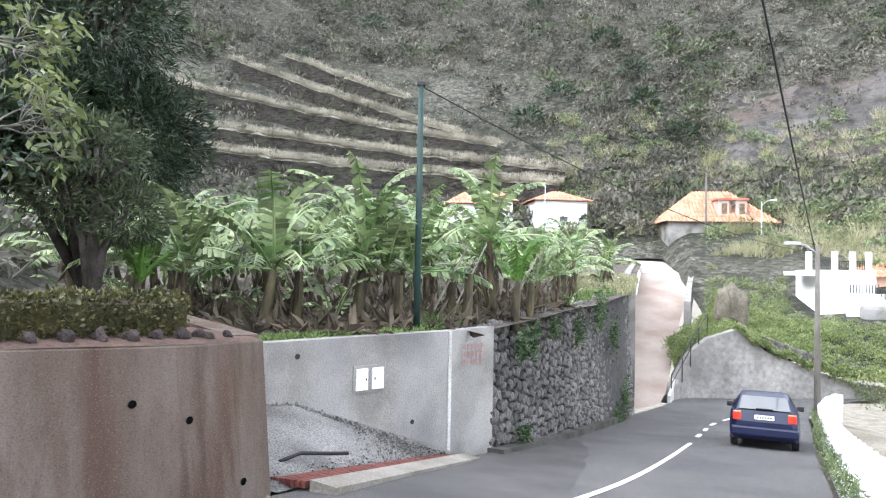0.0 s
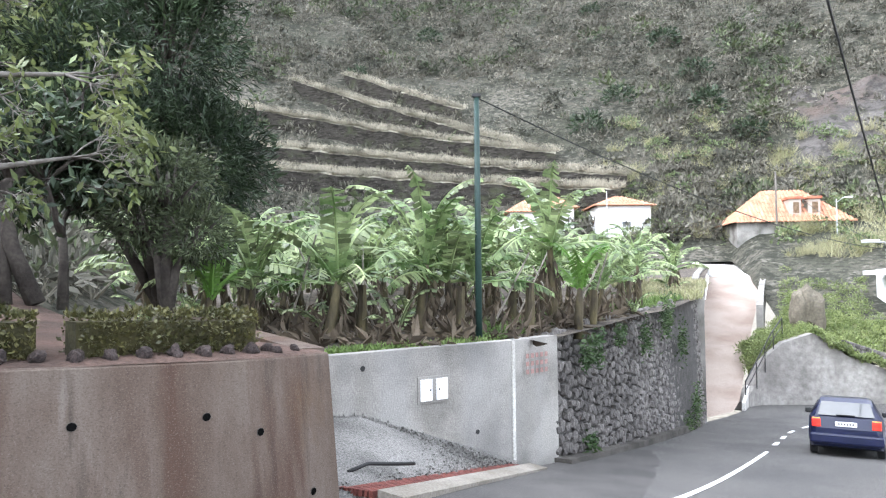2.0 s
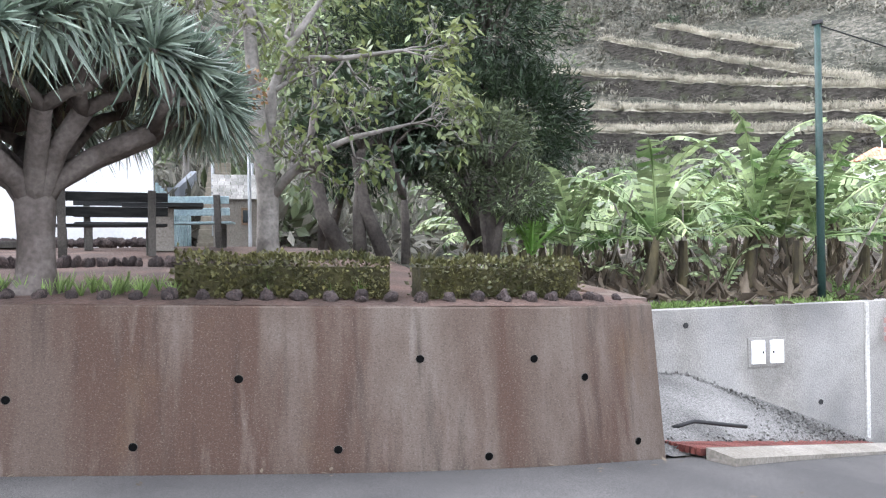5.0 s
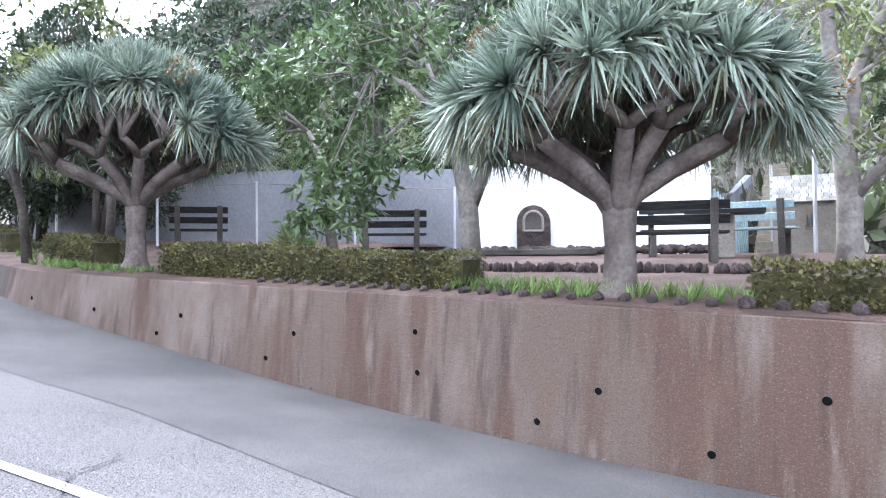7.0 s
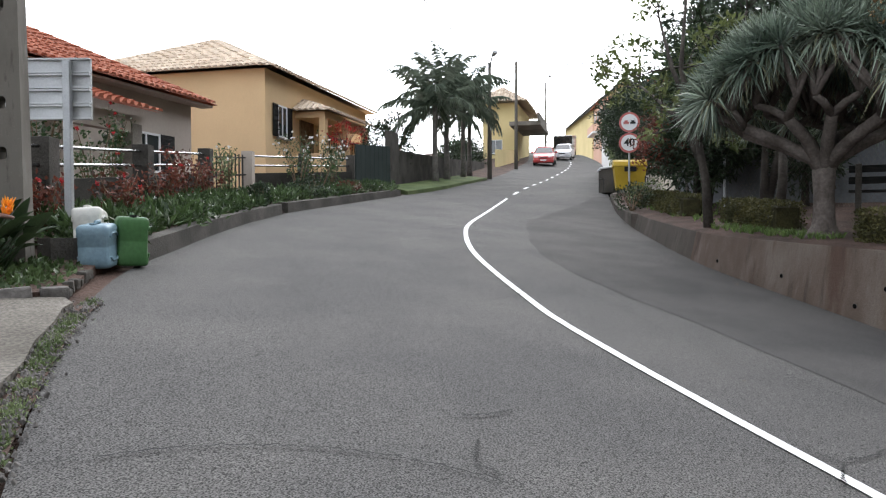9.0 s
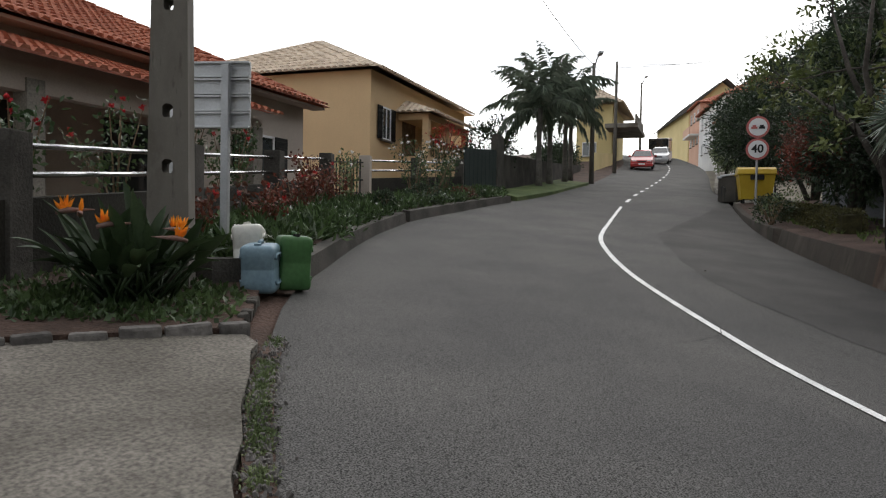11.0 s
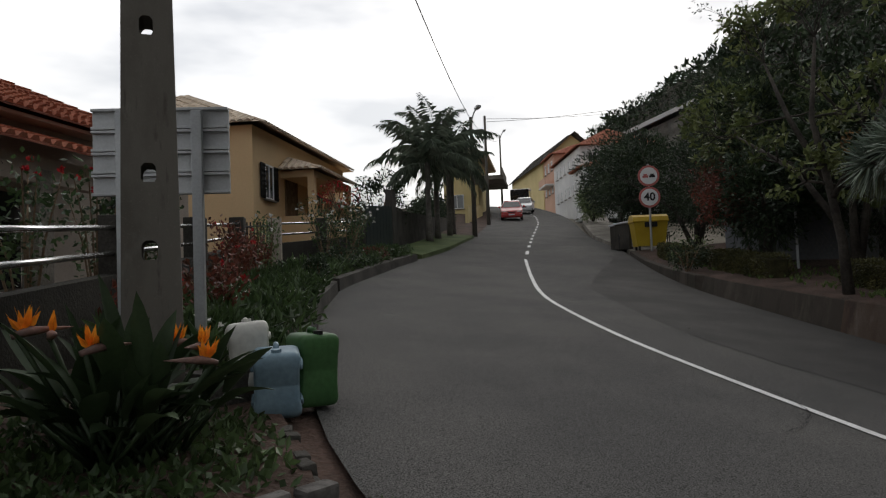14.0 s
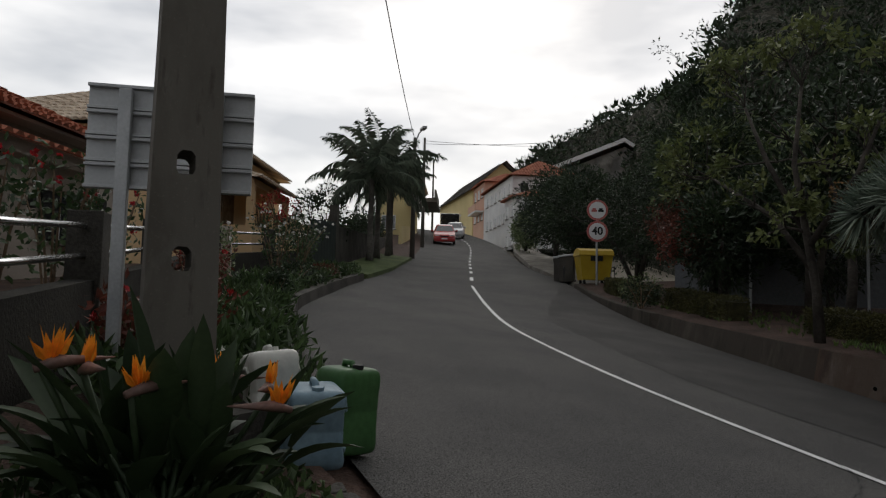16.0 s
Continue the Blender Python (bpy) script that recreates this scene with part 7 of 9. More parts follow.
# grey pier, dark green gate and wall by the palms
wall_run("wall_plots", [(-22.9, -15.95, 2.2, 5.15), (-24.1, -16.45, 2.2, 5.2), (-24.4, -16.6, 2.2, 4.6), (-33.0, -19.2, 3.2, 5.1), (-44.5, -22.9, 4.6, 6.0)], .25, CONC_DARK, "weathered grey plot wall along the road", side=1)
gt = thing("green_gate", "closed dark green metal gate", "gate")
for k in range(8):
    p = Vector((-19.4, -15.0, 0)).lerp(Vector((-22.7, -15.9, 0)), (k + .5) / 8)
    part("board", box(bmesh.new(), T(p.x, p.y, lev(p.x, p.y), 15.5), .42, .05, 1.55, .008), REDDOOR, gt)
slab("verge", [(-20.6, -13.75), (-25, -14.75), (-33, -17.0), (-33.5, -18.9), (-24.5, -16.3), (-22, -15.6)], .12, STREAKLAWN, "short green lawn verge beneath palms", "verge")
for k, (x, y, hh) in enumerate(((-27.4, -16.7, 3.3), (-29.4, -17.25, 3.9), (-32.2, -17.9, 3.7), (-34.2, -18.6, 3.4))):
    palm((x, y, lev(x, y) + .05), hh, 80 + k, 16, (2.9, 3.0, 2.6, 2.4)[k])
shrub(-25.9, -18.2, 2.7, (1.7, 1.3, 2.0), 55, LEAFDARK, "dark climbing foliage over a wall", 3600, .14, .06)
shrub(-23.5, -18.6, 4.6, (1.1, .8, .6), 56, ROSERED, "sprawling red bougainvillea over the porch wall", 350, .09, .06)

# ---- banana plantation ----
def plantation():
    rng = random.Random(8)
    kinds = [banana_plant(200 + k) for k in range(6)]
    spots = [(-3.0, 10.9), (-1.7, 11.9), (-.6, 12.6), (.7, 13.3), (1.7, 15.0), (2.6, 17.0), (-4.4, 11.2), (3.4, 19.4)]
    for row in range(11):
        for col in range(12):
            y = 13.0 + row * 1.9 + rng.uniform(-.5, .5)
            x = -12 + col * 1.75 + row * .35 + rng.uniform(-.5, .5)
            if x < 0.45 * (y - 12.6) - .6 and x > -6.5 - .55 * (y - 10):
                spots.append((x, y))
    for k in range(16):
        spots.append((6.5 + k * .95, 63.6 + rng.uniform(-1.2, 1.2)))
    first = set()
    for i, (x, y) in enumerate(spots):
        kd = rng.randrange(6)
        z = (field_z(x, y) if y < 55 else 3.1) - .05
        m = pose(x, y, z, 0, 0, rng.uniform(0, 360))
        sc = (rng.uniform(.85, 1.08) if i > 8 else rng.uniform(.75, .95)) * (.82 if x > -.5 else 1)
        if kd not in first:
            first.add(kd)
            kinds[kd].matrix_basis = m
            continue
        copy_thing(kinds[kd], m @ Matrix.Diagonal((sc, sc, sc, 1)))
    for kd in range(6):
        if kd not in first:
            kinds[kd].matrix_basis = pose(-8 - kd, 20, field_z(-8, 20))
    yb = banana_plant(300, True)
    yb.matrix_basis = pose(-4.9, 10.6, field_z(-4.9, 10.6), 0, 0, 40) @ Matrix.Diagonal((1.5, 1.5, 1.5, 1))
    copy_thing(yb, pose(1.1, 13.0, field_z(1, 13), 0, 0, 120))
    # cut stumps and leaning props
    for k, (x, y) in enumerate(((-2.6, 11.5), (-1.0, 12.0), (.2, 12.4), (1.5, 14.1), (-4.2, 10.4), (-.1, 13.5), (-3.3, 12.6))):
        st = thing("banana_stump", "cut banana stump with brown sheaths", "stump", "cut stumps", at=(x, y, field_z(x, y)))
        Soup().tube([(0, 0, -.05), (0.02, 0, .4), (.03, .02, rng.uniform(.6, .9))], [.1, .085, .07], 9, .15, rng).build("trunk", BANSTEM, st)
    for k in range(12):
        x, y = rng.uniform(-4.5, 2.0), 0
        y = 12.2 + max(0, x) * 1.2 + rng.uniform(0, 3)
        p = thing("wooden_prop", "weathered leaning wooden prop among banana plants", "prop", "leaning props", at=(x, y, field_z(x, y) - .05))
        a = rng.uniform(0, 6.28)
        ln = rng.uniform(1.2, 2.2)
        Soup().tube([(0, 0, 0), (math.cos(a) * ln * .45, math.sin(a) * ln * .45, ln * .85)], [.022, .016], 7, .08, rng).build("pole", PROP, p)
    litter = Soup()
    for _ in range(2600):
        x = rng.uniform(-6, 3)
        y = 10.9 + max(0, x) * 2.2 + rng.random() ** 1.5 * 6
        if x < -1:
            y = 9.6 - (x + 2) * .2 + rng.random() * 6
            if y < 10.9 + x * .9:
                continue
        litter.leaf(Vector((x, y, field_z(x, y) + rng.uniform(.0, .14))), rand_dir(rng) + Vector((0, 0, .1)), rand_dir(rng), rng.uniform(.15, .5), rng.uniform(.05, .14), .3)
    tagged(litter.build("leaf_litter", BANDRY), "dry banana leaf litter on the ground", "leaf litter", "", "stuff")
    g = Soup()
    for _ in range(900):
        t = rng.random()
        x, y = -.1 + t * 5.9 + rng.uniform(-.9, -.1), 11.2 + t * 12.6 + rng.uniform(0, .5)
        blades(rng, Vector((x, y, field_z(x, y))), 5, rng.uniform(.15, .4), .025, .8, g, 2)
    for _ in range(350):
        x = rng.uniform(-2.6, -.2)
        y = 11.25 + x * .95 + rng.random() * .8
        blades(rng, Vector((x, y, field_z(x, y))), 5, .13, .03, .9, g, 2)
    tagged(g.build("grass", GRASSB), "weedy grass along the top of the walls", "grass", "", "stuff")
    d = Soup()
    for _ in range(900):
        x, y = rng.uniform(4.5, 9.5), rng.uniform(23, 36)
        if x < 6.2 + (y - 24) * .3:
            blades(rng, Vector((x, y, field_z(x, y))), 5, .4, .03, .6, d, 2)
    tagged(d.build("dry_grass", REED), "pale dry grass on the field's edge", "grass", "", "stuff")


plantation()

# ---- grey wall fittings, drain, pole ----
gp = thing("lamp_pole", "slim dark green metal pole behind a grey wall", "pole", at=(-.63, 11.19, .3))
Soup().tube([(0, 0, 0), (0, 0, 2.2), (.0, .0, 4.22)], [.055, .05, .042], 12).build("shaft", GREENP, gp, smooth=True)
part("cap", box(bmesh.new(), T(0, 0, 4.2), .14, .1, .06, .01), IRON, gp)


def on_grey(s, z):
    a, b = Vector((-2.05, 8.86, 0)), Vector((-.12, 10.68, 0))
    d = (b - a).normalized()
    n = Vector((d.y, -d.x, 0))
    p = a + d * s
    return p, d, n, T(p.x + n.x * .012, p.y + n.y * .012, z, math.degrees(math.atan2(d.y, d.x)))


for s, lab in ((1.02, "small white meter box door with printed note"), (1.29, "small white meter box door")):
    p, d, n, m = on_grey(s, -.09)
    mb = thing("meter_box", lab, "meter box", "meter boxes in a grey wall")
    part("frame", box(bmesh.new(), m @ T(0, .012, -.03), .27, .03, .37, .004), GREYC, mb)
    part("door", box(bmesh.new(), m @ T(0, -.012, .01), .19, .03, .29, .006), SIGNWHITE, mb)
    part("latch", box(bmesh.new(), m @ T(-.06 if s > 1.2 else .06, -.03, .14), .018, .012, .03), IRON, mb)
# matt black plugs stand for the darkness inside the drain holes
for s, z in ((0.02, .44), (.45, -.42), (1.95, -.62)):
    p, d, n, m = on_grey(s, z)
    dh = thing("drain_hole", "small dark drain hole in a grey wall", "drain hole", "drain holes")
    Soup().tube([p + Vector((0, 0, z)) + n * .01, p + Vector((0, 0, z)) - n * .05], [.035, .03], 10).build("pipe_mouth", BLACK, dh)
# red writing worn past reading
wr = thing("painted_marks", "faded red paint marks on grey render", "paint marks")
for k in range(3):
    for j in range(5):
        q = Vector((-.02, 10.72, 0)).lerp(Vector((.56, 11.42, 0)), .22 + j * .13)
        part("stroke", box(bmesh.new(), T(q.x + .012, q.y - .012, .12 + k * .12, 50), .07, .004, .07), WORNRED, wr)

drain = thing("drain_grate", "rust-red slotted drain grate across the driveway", "drain grate")
a, b = Vector((-1.5, 6.2, -.34)), Vector((-.1, 10.2, -1.1))
d = (b - a).normalized()
side = Vector((d.y, -d.x, 0)).normalized()
for k in range(7):
    s = Soup()
    o = side * (-.24 + k * .055)
    q = [a + o - side * .018, a + o + side * .018, b + o + side * .018, b + o - side * .018]
    s.add([p + Vector((0, 0, .03)) for p in q] + [p - Vector((0, 0, .03)) for p in q], [(0, 1, 2, 3), (0, 4, 5, 1), (1, 5, 6, 2), (2, 6, 7, 3), (3, 7, 4, 0)])
    s.build("bar", GRATE, drain)
lip = Soup()
q = [a + side * .16, a + side * .42, b + side * .42 + d * .2, b + side * .16 + d * .2]
lip.add([p + Vector((0, 0, .05 if i in (0, 3) else .01)) for i, p in enumerate(q)] + [p - Vector((0, 0, .15)) for p in q], [(0, 1, 2, 3), (0, 4, 5, 1), (1, 5, 6, 2), (2, 6, 7, 3), (3, 7, 4, 0)])
structure(lip.build("kerb_driveway", CONC), "pale concrete lip of the driveway drain", "kerb")
ho = thing("hose_piece", "short piece of black hose on gravel", "hose")
Soup().tube([(-1.75, 6.75, -.3), (-1.6, 7.0, -.28), (-1.35, 7.2, -.33), (-1.2, 7.5, -.4)], [.02] * 4, 8).build("tube", BLACK, ho, smooth=True)
gv = Soup()
rng = random.Random(12)
for _ in range(5200):
    t, k = rng.random(), rng.random()
    p = Vector((-1.6, 6.1, -.355)).lerp(Vector((-.1, 10.3, -1.1)), t).lerp(Vector((-3.3, 7.7, .04)).lerp(Vector((-2.0, 8.85, -.16)), t), k)
    gv.leaf(p + Vector((0, 0, .012)), rand_dir(rng), rand_dir(rng), rng.uniform(.02, .05), rng.uniform(.02, .04), .2)
tagged(gv.build("loose_gravel", GRAVEL), "loose grey gravel on the driveway", "gravel", "", "stuff")


# ---- rubble stones of the roadside wall ----
def rubble():
    host = bpy.data.objects["wall_stone"]
    rng = random.Random(14)
    shapes = []
    for k in range(6):
        bm = bmesh.new()
        bmesh.ops.create_icosphere(bm, subdivisions=1, radius=.5)
        for v in bm.verts:
            c = v.co
            c = Vector([math.copysign(abs(x) ** .55, x) for x in c]) * .55
            v.co = c * (1 + .3 * noise.noise(c * 3 + Vector((k * 5, 0, 0))))
        me = bpy.data.meshes.new("stone")
        bm.to_mesh(me)
        bm.free()
        me.materials.append(STONE)
        shapes.append(me)
    A, B = Vector((.6, 11.5, 0)), Vector((6.9, 26.5, 0))
    d = (B - A).normalized()
    out = Vector((d.y, -d.x, 0))
    L = (B - A).length
    rest, count = Soup(), 0
    s = 0.0
    yaw = math.degrees(math.atan2(d.y, d.x))
    cols = []
    while s < L:
        w = rng.uniform(.2, .38)
        cols.append((s + w / 2, w))
        s += w * .93
    for s, w in cols:
        p = A + d * s
        z = lev(p.x, p.y) - .1
        top = .62 + .21 * s / 13.6
        z0, zt = z, top
        while z < top - .05:
            h = rng.uniform(.14, .28)
            bat = .25 * (z - z0) / (zt - z0)
            q = p + d * rng.uniform(-.06, .06) - out * (bat + rng.uniform(-.02, .03))
            m = pose(q.x, q.y, z + h / 2, rng.uniform(-14, 14), rng.uniform(-22, 22), yaw) @ Matrix.Diagonal((w * 1.16, .19, h * 1.2, 1))
            if count < 300 and s < 9:
                st = new("stone", shapes[rng.randrange(6)])
                st.parent = host
                st.matrix_basis = m
                count += 1
            else:
                me = shapes[rng.randrange(6)]
                rest.add([m @ v.co for v in me.vertices], [tuple(f.vertices) for f in me.polygons])
            z += h * .92
    tagged(rest.build("stones", STONE, host), kind="stuff")
    # ferns and creepers on the face
    cr = Soup()
    for (s, z, w, n) in ((1.2, .25, .3, 160), (1.9, .3, .4, 200), (3.6, .4, .3, 160), (6.0, .2, .5, 240), (8.5, .45, .5, 260), (11, -.3, .7, 300), (1.4, -1.3, .25, 120), (13.5, -2.6, .9, 400), (11.8, -2.9, .6, 200), (9, .7, .8, 240)):
        p = A + d * s + out * .08
        for _ in range(n):
            cr.leaf(p + d * rng.gauss(0, w * .5) + Vector((0, 0, z + rng.gauss(0, w * .4))) + out * rng.uniform(-.05, .12), rand_dir(rng) + out, rand_dir(rng), rng.uniform(.06, .14), rng.uniform(.03, .06), .3)
    tagged(cr.build("creepers", LEAFGREEN), "green creepers and ferns on a stone wall", "creeper", "", "stuff")
    # low rendered footing
    wall_run("footing", [(.8, 11.35, -1.7, -1.28), (3.0, 16.6, -2.6, -2.1), (6.3, 24.6, -3.8, -3.2)], .35, CONC_DARK, "low concrete footing at the road's edge", "footing", side=1)


rubble()


# ---- parapet with white merlons ----
def parapet():
    line = resample(cut(south, (2.5, 4.6), (17.5, 32)), 60)
    line = line[np.argsort(line[:, 1])]
    o = offset(line, 1.0) - line
    if o[20] @ np.array([.9, -.4]) < 0:
        o = -o
    pts = [(*(line[i] + o[i] * .35), lev(*line[i]) - .6, lev(*line[i]) + .02) for i in range(0, 60, 3)]
    wall_run("wall_parapet", pts, .3, WHITEW, "whitewashed low parapet wall at the drop", side=-1)
    dd = np.r_[0, np.cumsum(np.linalg.norm(np.diff(line, axis=0), axis=1))]
    s = .6
    bm = box(bmesh.new(), T(0, 0, 0), .5, .38, .56, .05)
    rng = random.Random(2)
    for v in bm.verts:
        v.co += Vector((rng.uniform(-.012, .012), rng.uniform(-.012, .012), rng.uniform(-.012, .012)))
    first = None
    while s < dd[-1] - .6:
        p = np.array([np.interp(s, dd, line[:, c] + o[:, c] * .5) for c in (0, 1)])
        q = np.array([np.interp(s + .3, dd, line[:, c] + o[:, c] * .5) for c in (0, 1)])
        yaw = math.degrees(math.atan2(q[1] - p[1], q[0] - p[0]))
        m = pose(p[0], p[1], lev(*p) - .02, 0, 0, yaw + rng.uniform(-3, 3))
        if first is None:
            first = thing("parapet_block", "whitewashed masonry block of the parapet", "parapet block", "parapet blocks")
            part("block", bm, WHITEW, first)
            first.matrix_basis = m
        else:
            copy_thing(first, m)
        s += .98
    we = Soup()
    for _ in range(420):
        i = rng.randrange(60)
        p = line[i] + o[i] * rng.uniform(.05, .35)
        for _ in range(6):
            we.leaf(Vector((p[0], p[1], lev(*p) + rng.uniform(0, .3))), rand_dir(rng) + Vector((0, 0, .6)), rand_dir(rng), rng.uniform(.05, .14), .03, .3)
    tagged(we.build("weeds", LEAFOLIVE), "weeds at the foot of a whitewashed parapet", "weeds", "", "stuff")


parapet()
slab("valley_slope", [(6.5, 9), (14.5, 24.5), (19, 30), (40, 36), (40, 8), (15, 2)], -2.2, GRASSG, "overgrown ground below the parapet", "slope", drop=.5)


# ---- vehicles ----
def car(m, paint, label, L=3.72, W=1.64, H=1.42, rear=True, estate=False):
    """A hatchback from a lofted body with glass, lamps, wheels and plate."""
    c = thing("car", label, "car", "cars")
    c.matrix_basis = m
    # stations along the length: x, half width, sill z, belt z, roof half width, roof z
    st = [(-L / 2, .66, .34, .62, .62, .66), (-L / 2 + .06, .76, .24, .9, .66, .93), (-L / 2 + .22, W / 2, .2, .93, .58, 1.26), (-L / 2 + .55, W / 2, .2, .93, .56, H - .02),
          (-.2, W / 2, .2, .93, .58, H), (.55, W / 2, .2, .92, .57, H - .04), (1.05, W / 2, .2, .9, .6, .98), (1.2, W / 2, .2, .88, .66, .9), (L / 2 - .12, .74, .22, .72, .62, .74), (L / 2, .62, .3, .55, .58, .58)]
    body, glass = Soup(), Soup()
    rings = []
    for x, w, s, b, rw, rz in st:
        rings.append([(x, -w * .93, s), (x, -w, s + .18), (x, -w, (s + b) / 2 + .08), (x, -w * .97, b), (x, -rw, rz - .03 if rz - b > .1 else rz), (x, -rw * .8, rz), (x, rw * .8, rz), (x, rw, rz - .03 if rz - b > .1 else rz), (x, w * .97, b), (x, w, (s + b) / 2 + .08), (x, w, s + .18), (x, w * .93, s)])
    v = [p for r in rings for p in r]
    n = 12
    bf, gf = [], []
    for i in range(len(rings) - 1):
        for k in range(n):
            q = (i * n + k, i * n + (k + 1) % n, (i + 1) * n + (k + 1) % n, (i + 1) * n + k)
            cab = k in (3, 7) and 2 <= i <= 5
            (gf if cab else bf).append(q)
    bf += [tuple(range(n))[::-1], tuple((len(rings) - 1) * n + k for k in range(n))]
    body.add(v, bf + gf)
    bo = body.build("body", paint, c, smooth=False)
    mod = bo.modifiers.new("round", "BEVEL")
    mod.width, mod.segments, mod.limit_method, mod.angle_limit = .035, 2, "ANGLE", radians(20)
    for sg in (-1, 1):
        g = Soup()
        for x0, x1 in ((-L / 2 + .42, -.38), (-.3, .55)):
            a = [(x0, .805, .96), (x1 + (.25 if x1 > 0 else 0), .805, .95), (x1, .62, H - .1), (x0 + .1, .615, H - .1)]
            g.add([(x, sg * y * W / 1.64, z) for x, y, z in a], [(0, 1, 2, 3)])
        g.build("side_window", GLASS, c)
    rw = Soup().add([(-L / 2 + .035, -.6, .97), (-L / 2 + .035, .6, .97), (-L / 2 + .2, .52, 1.3), (-L / 2 + .2, -.52, 1.3)], [(0, 1, 2, 3)])
    rw.build("rear_window", GLASS, c)
    Soup().add([(1.1, -.66, .97), (1.1, .66, .97), (.6, .53, H - .08), (.6, -.53, H - .08)], [(0, 1, 2, 3)]).build("windscreen", GLASS, c)
    part("rear_bumper", box(bmesh.new(), T(-L / 2 + .02, 0, .3), .16, W * .96, .24, .05), paint, c)
    part("front_bumper", box(bmesh.new(), T(L / 2 - .04, 0, .28), .16, W * .94, .24, .05), paint, c)
    for sg in (-1, 1):
        tl = part("tail_lamp", box(bmesh.new(), T(-L / 2 + .03, sg * .64, .68), .1, .2, .2, .02), LAMPRED, c)
        part("indicator", box(bmesh.new(), T(-L / 2 + .04, sg * .64, .83), .1, .19, .07, .015), LAMPORANGE, tl)
        part("headlamp", box(bmesh.new(), T(L / 2 - .1, sg * .52, .56), .1, .3, .15, .03), LAMPCLEAR, c)
        mi = part("mirror", box(bmesh.new(), T(.62, sg * (W / 2 + .09), .92), .1, .18, .13, .03), paint if not rear else BLACK, c)
        for x in (-L / 2 + .62, L / 2 - .68):
            ty = Soup()
            pr = [(.17, -.08), (.285, -.085), (.3, -.05), (.3, .05), (.285, .085), (.17, .08)]
            vv, ff = [], []
            for i in range(24):
                a = 2 * math.pi * i / 24
                vv += [(x + r * math.cos(a), sg * (W / 2 - .1) + y, .3 + r * math.sin(a)) for r, y in pr]
            for i in range(24):
                for k in range(6):
                    ff.append((i * 6 + k, i * 6 + (k + 1) % 6, ((i + 1) % 24) * 6 + (k + 1) % 6, ((i + 1) % 24) * 6 + k))
            wh = raw("wheel", vv, ff, RUBBER, c, smooth=True)
            Soup().tube([(x, sg * (W / 2 - .12), .3), (x, sg * (W / 2 - .03), .3)], [.18, .16], 16).build("rim", METAL, wh)
    pl = part("number_plate", box(bmesh.new(), T(-L / 2 - .005, 0, .72), .02, .46, .11, .004), SIGNWHITE, c)
    for k in range(6):
        part("bar", box(bmesh.new(), T(-L / 2 - .017, -.15 + k * .06, .75), .004, .035, .05), BLACK, pl)
    part("grille", box(bmesh.new(), T(L / 2 - .03, 0, .56), .06, .6, .1, .01), BLACK, c)
    part("plate_front", box(bmesh.new(), T(L / 2 + .045, 0, .4), .01, .44, .1), SIGNWHITE, c)
    part("wiper", box(bmesh.new(), T(-L / 2 + .02, 0, .98, 0, 0, -10), .02, .4, .02), BLACK, c)
    return c


def car_pose(x, y, x2, y2, dz=0.0):
    """On the road at x, y, with its nose towards x2, y2."""
    a, b = Vector((x, y, lev(x, y) + dz)), Vector((x2, y2, lev(x2, y2) + dz))
    d = b - a
    return pose(x, y, a.z + .01, 0, -math.degrees(math.atan2(d.z, d.xy.length)), math.degrees(math.atan2(d.y, d.x)))


car(car_pose(8.05, 18.2, 8.85, 19.95) @ Matrix.Diagonal((.93, .93, .93, 1)), CARBLUE, "dark blue hatchback driving away downhill")
car(car_pose(-52.3, -21.6, -50.5, -21.0), CARRED, "red hatchback parked at the roadside", rear=False)
car(car_pose(-63.0, -24.0, -61, -23.5), CARSILVER, "silver car parked behind a red one", rear=False)
van = thing("van", "dark van parked up the road", "van")
vm = car_pose(-72, -27.2, -70, -26.7)
van.matrix_basis = vm
part("body", box(bmesh.new(), T(0, 0, .35), 4.6, 1.9, 1.75, .12), CARBLACK, van)
part("windscreen", box(bmesh.new(), T(2.2, 0, 1.25, 0, 0, -12), .08, 1.6, .6, .02), GLASS, van)
for x in (-1.4, 1.4):
    for sg in (-1, 1):
        Soup().tube([(x, sg * .78, .32), (x, sg * .96, .32)], [.32, .32], 18).build("wheel", RUBBER, van)


